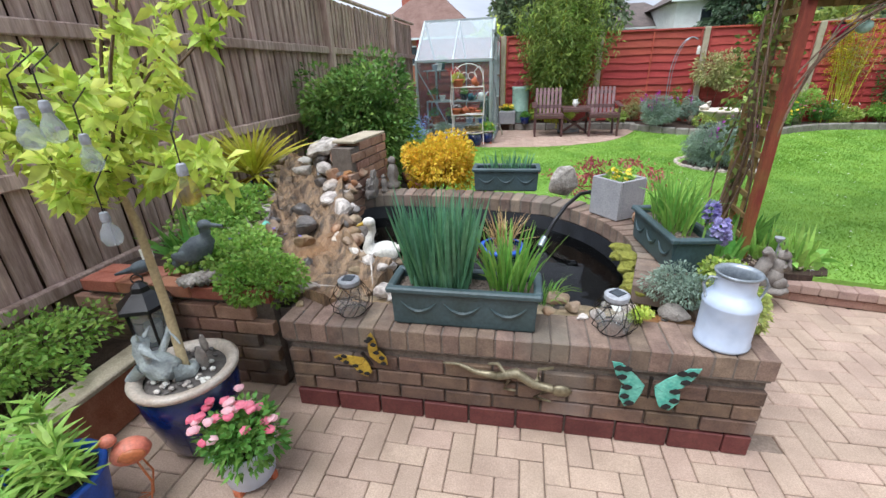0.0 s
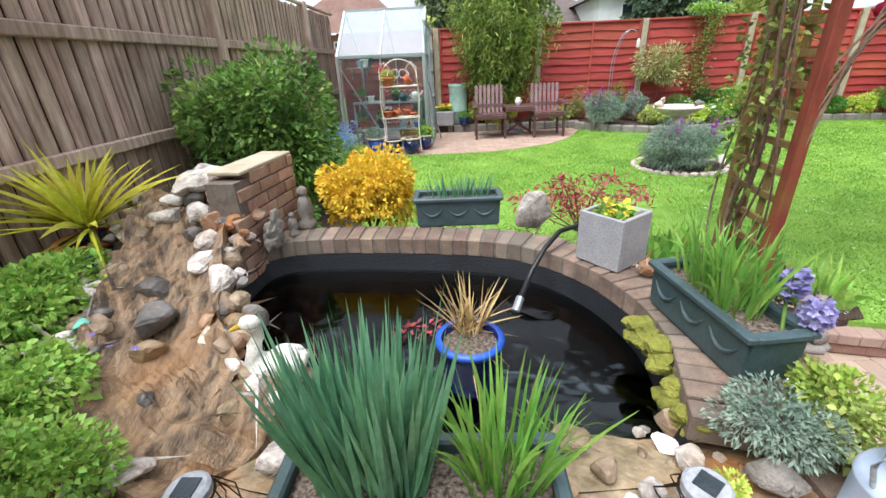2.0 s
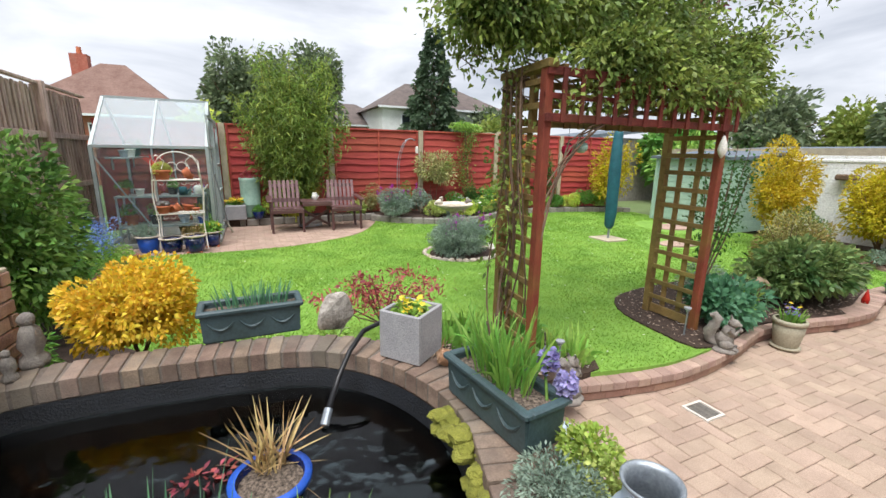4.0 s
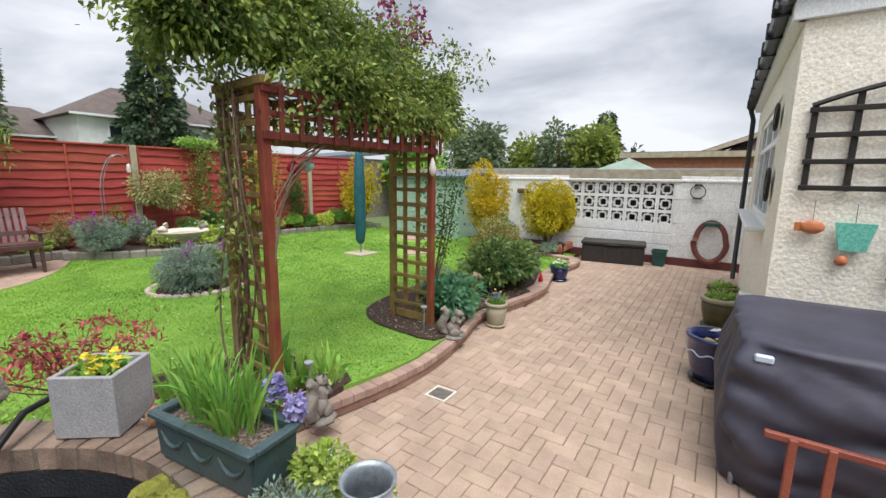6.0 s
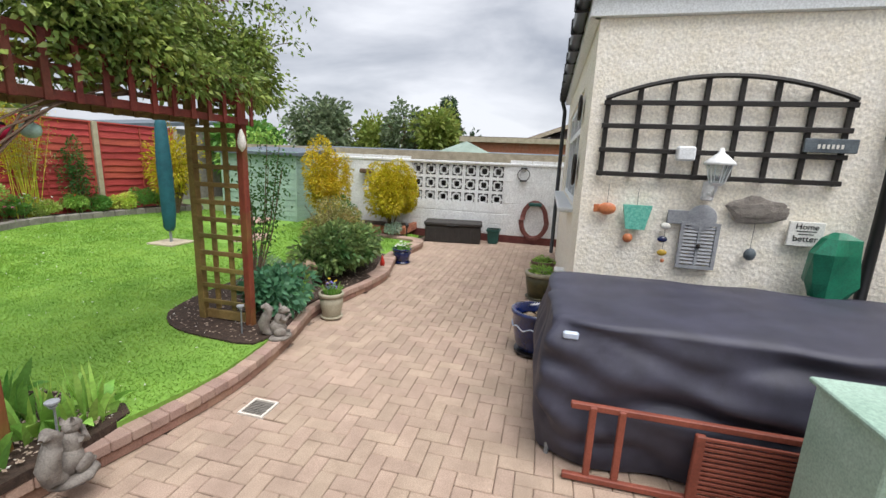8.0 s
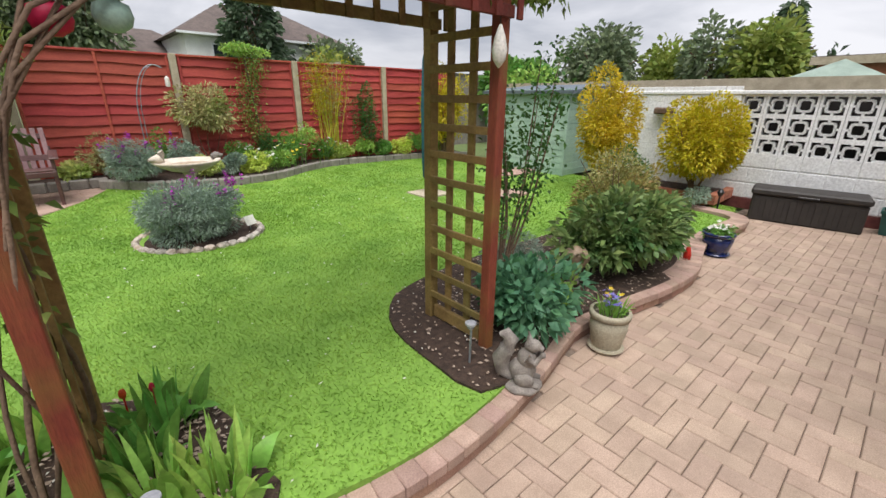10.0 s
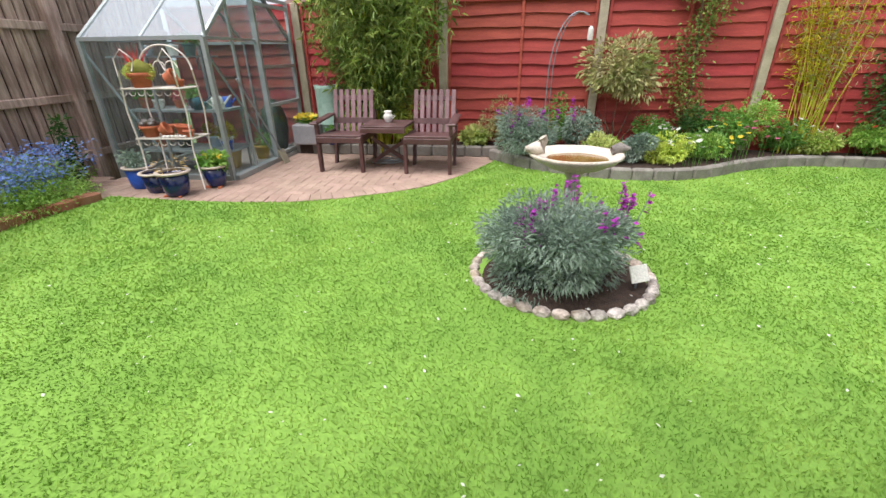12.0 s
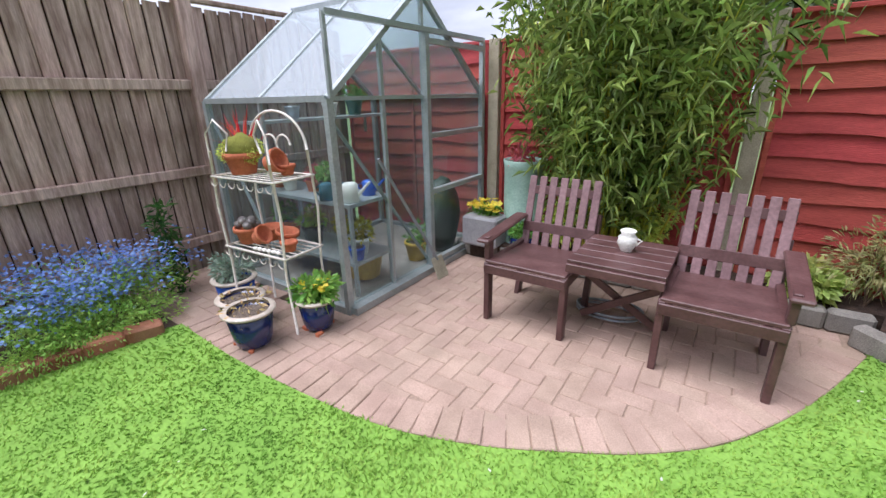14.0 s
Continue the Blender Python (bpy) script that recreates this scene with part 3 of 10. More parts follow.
def sheet(name, poly, zf, thick, material, label="", parent=None, kind="structure", category=""):
    """A slab over a polygon, its top at zf(x, y)."""
    bm = bmesh.new()
    vs = [bm.verts.new((x, y, zf(x, y))) for x, y in poly]
    f = bm.faces.new(vs)
    if f.normal.z < 0:
        f.normal_flip()
    r = bmesh.ops.extrude_face_region(bm, geom=[f])
    for v in r["geom"]:
        if isinstance(v, bmesh.types.BMVert):
            v.co.z -= thick
    bmesh.ops.recalc_face_normals(bm, faces=bm.faces)
    bmesh.ops.triangulate(bm, faces=[q for q in bm.faces if len(q.verts) > 4])
    ob = part(name, bm, material, parent, kind=kind)
    return tagged(ob, label, category)


# ---- the ground and the large structure ----
def far_ground():
    bm = bmesh.new()
    bmesh.ops.create_grid(bm, x_segments=12, y_segments=12, size=400, matrix=pose(0, 0, -0.06))
    part("ground", bm, M_FAR, kind="structure")


far_ground()

KERB = smooth_line([(1.42, 3.42), (1.75, 3.3), (2.05, 3.22), (2.42, 3.12), (2.95, 3.03), (3.35, 3.03), (3.85, 3.1), (4.35, 3.22), (4.6, 3.24),
                    (5.1, 3.17), (5.6, 3.09), (6.1, 3.08), (6.6, 3.2), (7.0, 3.28), (7.6, 3.28), (8.3, 3.24), (8.6, 3.45), (8.7, 3.9), (8.75, 4.3)], 0.1)
PATIO = smooth_line([(-0.98, 7.5), (-0.4, 7.48), (0.15, 7.5), (0.7, 7.56), (1.1, 7.69), (1.45, 7.87), (1.75, 8.06), (2.03, 8.33), (2.33, 8.81), (2.62, 9.45)], 0.105)
BORDER = smooth_line([(2.62, 9.45), (3.0, 9.1), (3.6, 8.85), (4.2, 8.8), (4.8, 8.95), (5.5, 9.4), (6.2, 9.68), (7.2, 9.72), (8.2, 9.68), (9.0, 9.5), (9.6, 9.3)], 0.22)
LEFTB = smooth_line([(-0.98, 7.5), (-1.12, 6.9), (-1.16, 6.3), (-1.05, 5.6), (-0.8, 5.0), (-0.4, 4.5), (0.1, 4.25), (0.7, 4.15), (1.15, 3.95), (1.45, 3.6)], 0.2)

lawn_poly = [(x, y + 0.1) for x, y in KERB if 1.5 < x < 8.6] + [(9.2, 3.6), (9.6, 5.5), (9.6, 9.6)] + [p for p in reversed(BORDER)] + [p for p in reversed(PATIO)] + LEFTB
sheet("lawn", lawn_poly, lawn_z, 0.12, M_GRASSBASE)

# soil under the beds
soil = lambda dz: (lambda x, y: lawn_z(x, y) + dz)
SOILL = [(1.45, 3.35), (2.46, 3.22), (2.54, 3.5), (2.5, 3.9), (2.3, 4.12), (1.9, 4.34), (1.5, 4.3), (1.3, 3.9)]
SOILR = [(3.5, 3.2), (3.47, 3.5), (3.5, 3.9), (3.62, 4.15), (3.85, 4.34), (4.4, 4.46), (5.2, 4.5), (6.2, 4.45), (6.9, 4.3), (7.1, 3.8), (7.0, 3.35), (6.6, 3.28), (6.1, 3.16), (5.6, 3.17), (5.1, 3.25), (4.6, 3.32), (4.35, 3.3), (3.85, 3.18)]
sheet("soil_bed", smooth_line(SOILL, 0.12, True), soil(0.012), 0.05, M_SOIL)
sheet("soil_bed", smooth_line(SOILR, 0.15, True), soil(0.016), 0.05, M_SOIL)
sheet("soil_bed", BORDER + [(9.6, 10.02), (-0.05, 10.02), (-0.05, 9.6), (1.4, 9.72), (2.7, 9.75)], lambda x, y: lawn_z(x, y) + 0.10, 0.2, M_SOIL)
sheet("soil_bed", LEFTB + [(1.3, 3.7), (1.0, 3.82), (-1.0, 3.9), (-1.9, 3.9), (-1.9, 8.1), (-1.0, 8.1)], lambda x, y: 0.27, 0.3, M_SOIL)


# paving bed
bm = bmesh.new()
box(bm, 3.6, 0.4, -0.045, 12.2, 6.4, 0.06)
part("paving_bed", bm, M_JOINT, kind="structure")


# ---- fences ----
def left_fence():
    f = tagged(new("fence_west"), "tall weathered brown feather-edge fence with concrete-grey posts", "fence")
    for x, y in ((-1.98, 2.95), (-1.98, 5.7), (-1.98, 8.42)):
        part("post", boxes((x, y, 1.2, 0.12, 0.11, 2.5), bevel=0.008), M_FENCEW, f, "weathered grey-brown timber post")
    for y0, y1 in ((-1.5, 2.9), (3.0, 5.65), (5.76, 8.37), (8.48, 10.05)):
        for z in (0.5, 1.1, 1.79):
            part("rail", boxes((-1.975, (y0 + y1) / 2, z, 0.045, y1 - y0, 0.08), bevel=0.008), M_FENCEW, f, "weathered horizontal arris rail")
        part("cap_rail", boxes((-1.99, (y0 + y1) / 2, 2.42, 0.07, y1 - y0, 0.035), bevel=0.006), M_FENCEW, f)
    # an added sheet, coloured dark so the gaps between boards look shaded
    part("backing_board", boxes((-2.045, 4.3, 1.2, 0.012, 11.6, 2.3)), M_FENCEB, f, "dark sheet added behind the boards as shade in the joints")
    me = piece_mesh("board", 0.022, 0.107, 2.36, M_FENCEW, 0.004)
    random.seed(4)
    y = -1.45
    while y < 10.0:
        piece("board", me, f, -2.02 + random.uniform(-0.003, 0.003), y, 1.2 + random.uniform(-0.01, 0.01), (random.uniform(-0.3, 0.3), 0, 9 + random.uniform(-1.5, 1.5)))
        y += 0.115


left_fence()


def waney_slat(seed):
    """An overlap board with a wavy lower edge, shared by many."""
    bm = bmesh.new()
    n = 22
    rows = []
    for i in range(n + 1):
        x = -0.905 + 1.81 * i / n
        w = 0.028 * noise.noise((x * 2.6, seed * 7.3, 0.5)) + 0.007 * noise.noise((x * 11, seed * 3.1, 2.5))
        rows.append([bm.verts.new(p) for p in ((x, -0.014, -0.085 + w), (x, 0.006, -0.085 + w), (x, 0.006, 0.085), (x, -0.004, 0.085))])
    for a, b in zip(rows, rows[1:]):
        for i in range(4):
            bm.faces.new((a[i], b[i], b[(i + 1) % 4], a[(i + 1) % 4]))
    bm.faces.new(rows[0])
    bm.faces.new(list(reversed(rows[-1])))
    bmesh.ops.recalc_face_normals(bm, faces=bm.faces)
    me = bpy.data.meshes.new("slat")
    bm.to_mesh(me)
    bm.free()
    me.materials.append(M_RED)
    return me


def red_fence():
    f = tagged(new("fence_north"), "red-stained overlap panel fence between concrete posts", "fence")
    posts = [-0.05, 1.88, 3.8, 5.72, 7.65]
    for x in posts:
        part("concrete_post", boxes((x, 10.04, 1.05, 0.1, 0.1, 2.12), bevel=0.006), M_CONC, f, "buff concrete slotted post")
    part("concrete_post", boxes((9.55, 10.04, 1.05, 0.1, 0.1, 2.12), bevel=0.006), M_CONC, f)
    slats = [waney_slat(k) for k in range(5)]
    bat = piece_mesh("batten", 0.035, 0.02, 1.78, M_RED, 0.004)
    capm = piece_mesh("cap", 1.82, 0.06, 0.03, M_RED, 0.004)
    random.seed(9)
    allp = [-1.98] + posts
    for x0 in allp:
        xc = x0 + 0.963
        if x0 < -1:
            xc = -1.01
        for k in range(13):
            piece("slat", random.choice(slats), f, xc, 10.05 + random.uniform(-0.003, 0.003), 0.35 + k * 0.139, (-7 + random.uniform(-1.2, 1.2), random.uniform(-0.4, 0.4), 0))
        for dx in (-0.88, 0.02, 0.88):
            piece("batten", bat, f, xc + dx, 10.025, 1.2)
        piece("cap", capm, f, xc, 10.04, 2.09)


red_fence()


# ---- pierced block wall ----
def breeze_wall():
    w = new("wall_east")
    tagged(w, "white-painted blockwork garden wall with a pierced decorative block screen", "wall", kind="structure")
    X = 9.72
    y0, y1, z0, z1 = 1.93, 3.96, 0.735, 1.59
    segs = [((0.7 + y0) / 2, 0.82, y0 - 0.7, 1.60), ((y1 + 5.9) / 2, 0.82, 5.9 - y1, 1.60), ((y0 + y1) / 2, (z0 + 0.02) / 2, y1 - y0, z0 - 0.02)]
    for cy, cz, sy, sz in segs:
        part("block_panel", boxes((X, cy, cz, 0.14, sy, sz)), M_WHITE, w)
    part("coping", boxes((X, 3.3, 1.615, 0.2, 5.2, 0.05), bevel=0.008), M_WHITE, w, "white painted coping")
    part("plinth", boxes((X - 0.01, 3.3, 0.07, 0.16, 5.2, 0.16)), M_DAMP, w, "dark brown painted plinth")
    # course lines stand proud as thin ribs of mortar
    me = piece_mesh("block", 0.012, 0.435, 0.20, M_WHITE, 0.006)
    for row in range(7):
        for seg in ((0.74, y0), (y1, 5.85)):
            y = seg[0] + (0.22 if row % 2 else 0.0) - 0.22
            while y < seg[1]:
                a, b = max(y, seg[0]), min(y + 0.44, seg[1])
                if b - a > 0.1:
                    m2 = piece_mesh("block", 0.012, round(b - a - 0.006, 2), 0.215, M_WHITE, 0.004)
                    piece("block", m2, w, X - 0.073, (a + b) / 2, 0.26 + row * 0.222)
                y += 0.44
    for row in range(3):
        for k in range(7):
            m2 = piece_mesh("block", 0.012, 0.28, 0.2, M_WHITE, 0.004)
            piece("block", m2, w, X - 0.073, y0 + 0.145 + k * 0.29, 0.26 + row * 0.222)
    # the pierced blocks
    s = 0.285
    bm = bmesh.new()
    t = 0.03
    for a in (-1, 1):
        box(bm, 0, a * (s / 2 - t / 2), 0, 0.09, t, s)
        box(bm, 0, 0, a * (s / 2 - t / 2), 0.09, s - 2 * t, t)
    q = 0.072
    for a in (-1, 1):
        box(bm, 0, a * q, 0, 0.085, 0.026, 2 * q - 0.03)
        box(bm, 0, 0, a * q, 0.085, 2 * q - 0.03, 0.026)
        for b in (-1, 1):
            box(bm, 0, a * (q - 0.01), b * (q - 0.01), 0.085, 0.03, 0.03)
    for a in (-1, 1):
        box(bm, 0, a * (q + 0.025), 0, 0.085, 0.05, 0.03)
        box(bm, 0, 0, a * (q + 0.025), 0.085, 0.03, 0.05)
    me = bpy.data.meshes.new("pierced_block")
    bm.to_mesh(me)
    bm.free()
    me.materials.append(M_WHITE)
    for r in range(3):
        for k in range(7):
            piece("pierced_block", me, w, X, y0 + 0.145 + k * 0.29, z0 + 0.143 + r * 0.285)


breeze_wall()


# ---- the house ----
def house():
    HX, HY = 4.27, 0.82
    w = tagged(new("house_wall"), "cream roughcast rendered house wall", "wall", kind="structure")
    part("wall_west", boxes((HX + 0.12, -2.4, 1.33, 0.24, 6.42, 2.66)), M_RENDER, w)
    # north wall with its window
    wx0, wx1, wz0, wz1 = 5.2, 7.9, 1.24, 2.36
    part("wall_north", boxes(((HX + 0.24 + wx0) / 2, HY - 0.13, 1.33, wx0 - HX - 0.24, 0.24, 2.66), ((wx1 + 8.85) / 2, HY - 0.13, 1.33, 8.85 - wx1, 0.24, 2.66),
                             ((wx0 + wx1) / 2, HY - 0.13, wz0 / 2, wx1 - wx0, 0.24, wz0), ((wx0 + wx1) / 2, HY - 0.13, (wz1 + 2.66) / 2, wx1 - wx0, 0.24, 2.66 - wz1)), M_RENDER, w)
    part("wall_east_side", boxes((8.75, -2.4, 1.33, 0.2, 6.0, 2.66)), M_RENDER, w)
    part("ceiling_slab", boxes((6.5, -2.4, 2.64, 4.3, 6.0, 0.05)), M_WHITE, w)
    wi = tagged(new("window_1"), "white plastic-framed window with a top light", "window", kind="structure")
    wi.parent = None
    yy = HY - 0.07
    fr = [(wx0 + 0.03, 0.06, wz0, wz1), (wx1 - 0.03, 0.06, wz0, wz1), (wx0 + 0.95, 0.07, wz0, wz1), (wx0 + 1.85, 0.07, wz0, wz1)]
    rows = [(x, yy, (a + b) / 2, wd, 0.07, b - a) for x, wd, a, b in fr]
    rows += [((wx0 + wx1) / 2, yy + 0.002, z, wx1 - wx0, 0.07, 0.065) for z in (wz0 + 0.03, wz1 - 0.03, wz1 - 0.36)]
    part("window_frame", boxes(*rows, bevel=0.006), M_UPVC, wi)
    part("window_sill", boxes(((wx0 + wx1) / 2, HY + 0.02, wz0 - 0.03, wx1 - wx0 + 0.16, 0.22, 0.045), bevel=0.01), M_UPVC, wi)
    for a, b in ((wx0 + 0.06, wx0 + 0.915), (wx0 + 0.985, wx0 + 1.815), (wx0 + 1.885, wx1 - 0.06)):
        for c, d in ((wz0 + 0.06, wz1 - 0.395), (wz1 - 0.33, wz1 - 0.06)):
            part("pane", boxes(((a + b) / 2, yy - 0.01, (c + d) / 2, b - a, 0.012, d - c)), M_WIN, wi)
    # flat roof with white fascia, black gutter
    r = tagged(new("roof"), "flat extension roof with a white fascia board", "roof", kind="structure")
    part("roof_deck", boxes((6.45, -2.3, 2.9, 4.6, 6.5, 0.1)), M_FELT, r)
    part("fascia", boxes((HX - 0.03, -2.35, 2.76, 0.03, 6.46, 0.19), (6.5, HY + 0.05, 2.76, 4.5, 0.03, 0.19)), M_UPVC, r)
    part("soffit", boxes((HX - 0.005, -2.35, 2.672, 0.05, 6.4, 0.02), (6.5, HY + 0.02, 2.672, 4.5, 0.08, 0.02)), M_UPVC, r)
    g = thing("gutter", 0, 0, 0, 0, "black half-round gutter with brackets and downpipe", "gutter")
    pts = [(HX - 0.1, HY + 0.11, 2.80), (9.0, HY + 0.11, 2.78)]
    part("channel", tube(pts, 0.055, 10), M_BLACKP, g, smooth=True)
    for i in range(9):
        part("bracket", boxes((HX + 0.1 + i * 0.55, HY + 0.11, 2.8, 0.03, 0.13, 0.13), bevel=0.01), M_BLACKP, g)
    part("downpipe", tube([(8.72, HY + 0.11, 2.78), (8.72, HY + 0.11, 2.68), (8.72, HY + 0.07, 2.55), (8.72, HY + 0.07, 0.05)], 0.034, 10), M_BLACKP, g, smooth=True)
    # taller house body behind
    m = tagged(new("upper_house"), "white rendered two-storey house body with a pitched tiled roof", "house", kind="structure")
    part("upper_wall", boxes((8.0, -6.7, 2.7, 9.0, 4.0, 5.4)), M_WHITE, m)
    bm = bmesh.new()
    v = [bm.verts.new(p) for p in ((3.2, -9.0, 5.4), (12.8, -9.0, 5.4), (12.8, -4.4, 5.4), (3.2, -4.4, 5.4), (5.2, -6.7, 7.6), (10.8, -6.7, 7.6))]
    for q in ((0, 1, 5, 4), (1, 2, 5), (2, 3, 4, 5), (3, 0, 4), (3, 2, 1, 0)):
        bm.faces.new([v[i] for i in q])
    part("roof", bm, M_ROOF, m)
    # the back of the plot, closed behind the camera
    part("wall_south", boxes((-0.4, -2.2, 1.2, 9.4, 0.2, 2.4)), M_RENDER, kind="structure")


house()


# ---- pond: walls, ring, water ----
def bricks_on(parent, me_dims, mat_, line, z, rot_extra=0, name="brick", jit=0.002, tilt=0.8):
    me = piece_mesh(name, *me_dims, mat_)
    for i, (x, y, a) in enumerate(line):
        piece(name, me, parent, x + random.uniform(-jit, jit), y + random.uniform(-jit, jit), z + random.uniform(-jit, jit),
              (random.uniform(-tilt, tilt), random.uniform(-tilt, tilt), a + rot_extra + random.uniform(-tilt, tilt)))


RING = smooth_line([(-0.86, 3.2), (-0.84, 3.45), (-0.72, 3.56), (-0.45, 3.585), (-0.1, 3.57), (0.25, 3.53), (0.55, 3.47), (0.8, 3.32), (0.98, 3.08), (1.08, 2.8), (1.09, 2.55), (1.04, 2.35), (1.0, 2.2)], 0.082)


def headings(line):
    res = []
    for i, (x, y) in enumerate(line):
        a, b = line[max(i - 1, 0)], line[min(i + 1, len(line) - 1)]
        res.append((x, y, math.degrees(math.atan2(b[1] - a[1], b[0] - a[0]))))
    return res


def pond():
    random.seed(3)
    w = tagged(new("pond_wall"), "weathered brick raised pond wall with a brick-on-edge coping", "wall", kind="structure")
    # core
    part("wall_core", boxes((0.42, 1.87, 0.19, 2.02, 0.18, 0.38), (1.34, 2.3, 0.19, 0.18, 0.9, 0.38)), M_MORTAR, w)
    for row in range(4):
        mt = M_DAMP if row == 0 else M_BRICK
        z = 0.0375 + row * 0.078 + 0.03 * (row > 0)
        hgt = 0.068 + (0.03 if row == 0 else 0)
        if row == 0:
            z = 0.05
        me = piece_mesh("brick", 0.205, 0.06, hgt, mt)
        meh = piece_mesh("brick", 0.1, 0.06, hgt, mt)
        x = -0.6 + (0.107 if row % 2 else 0)
        if row % 2:
            piece("brick", meh, w, -0.55, 1.79, z)
        while x < 1.44 - 0.1:
            if x + 0.215 > 1.45:
                piece("brick", meh, w, x + 0.05, 1.79, z)
            else:
                piece("brick", me, w, x + 0.107, 1.79 + random.uniform(-0.003, 0.003), z, (0, random.uniform(-0.3, 0.3), 0))
            x += 0.215
        for k in range(5):
            piece("brick", me, w, 1.415, 1.9 + k * 0.215 + (0.1 if row % 2 else 0), z, (0, 0, 90))
    zt = 0.445
    part("coping_mortar", boxes((0.41, 1.865, 0.438, 2.04, 0.217, 0.098), (1.345, 2.365, 0.438, 0.192, 0.76, 0.098)), M_MORTAR, w)
    bricks_on(w, (0.0715, 0.225, 0.098), M_BRICKTOP, [(-0.58 + i * 0.0765, 1.865, 0) for i in range(27)], zt)
    bricks_on(w, (0.2, 0.0715, 0.098), M_BRICKTOP, [(1.345, 2.015 + i * 0.0765, 0) for i in range(10)], zt)
    ring = headings(RING)
    rg = tagged(new("pond_ring"), "curved brick pond edge of headers on edge", "pond edge", kind="structure")
    off = [(x - math.sin(radians(a)) * 0.11, y + math.cos(radians(a)) * 0.11, a) for x, y, a in ring]
    bricks_on(rg, (0.07, 0.215, 0.10), M_BRICKTOP, off, 0.52)
    # body under the ring, and the liner inside it
    bm = bmesh.new()
    fine_ = headings(smooth_line([(x, y) for x, y in RING], 0.05))
    prev = None
    for x, y, a in fine_:
        nx, ny = -math.sin(radians(a)), math.cos(radians(a))
        q = [bm.verts.new((x + nx * d, y + ny * d, z)) for d, z in ((0.012, 0.0), (0.205, 0.0), (0.205, 0.472), (0.012, 0.472))]
        if prev:
            for i in range(4):
                bm.faces.new((prev[i], q[i], q[(i + 1) % 4], prev[(i + 1) % 4]))
        prev = q
    bmesh.ops.recalc_face_normals(bm, faces=bm.faces)
    part("ring_wall", bm, M_BRICK, rg)
    bm = bmesh.new()
    prev = None
    for x, y, a in fine_:
        nx, ny = -math.sin(radians(a)), math.cos(radians(a))
        q = [bm.verts.new((x + nx * d, y + ny * d, z)) for d, z in ((0.008, 0.474), (0.212, 0.474), (0.212, 0.562), (0.008, 0.562))]
        if prev:
            for i in range(4):
                bm.faces.new((prev[i], q[i], q[(i + 1) % 4], prev[(i + 1) % 4]))
        prev = q
    bmesh.ops.recalc_face_normals(bm, faces=bm.faces)
    part("ring_mortar", bm, M_MORTAR, rg)
    bm = bmesh.new()
    prev = None
    full = smooth_line([(x, y) for x, y in RING] + [(0.95, 2.05), (0.4, 2.0), (-0.3, 2.02), (-0.72, 2.3), (-0.86, 2.8)], 0.06, True)
    cx, cy = 0.1, 2.8
    for x, y in full + [full[0]]:
        k = 0.02 * noise.noise((x * 5, y * 5, 0))
        q = [bm.verts.new((x + (cx - x) * f, y + (cy - y) * f, z)) for f, z in ((0.0, 0.47), (0.02 + k * 0.3, 0.4), (0.06, 0.2), (0.2, 0.05))]
        if prev:
            for i in range(3):
                bm.faces.new((prev[i], q[i], q[i + 1], prev[i + 1]))
        prev = q
    part("pond_liner", bm, M_LINER, kind="structure", smooth=True)
    inner = [(x + (cx - x) * 0.03, y + (cy - y) * 0.03) for x, y in full]
    sheet("pond_floor", inner, lambda x, y: 0.07, 0.02, M_LINER)
    sheet("water", inner, lambda x, y: 0.375, 0.004, M_WATER)
    # beach between the front wall and the water
    bm = bmesh.new()
    bmesh.ops.create_grid(bm, x_segments=50, y_segments=12, size=0.5, matrix=pose(0.33, 2.16, 0) @ Matrix.Diagonal((1.9, 0.48, 1, 1)))
    for v in bm.verts:
        e = (v.co.y - 1.95) / 0.45
        v.co.z = 0.475 - 0.16 * max(e, 0) ** 1.3 + 0.02 * noise.noise(v.co * 7)
    part("pebble_shelf", bm, M_ROCKO, kind="structure", smooth=True)


pond()


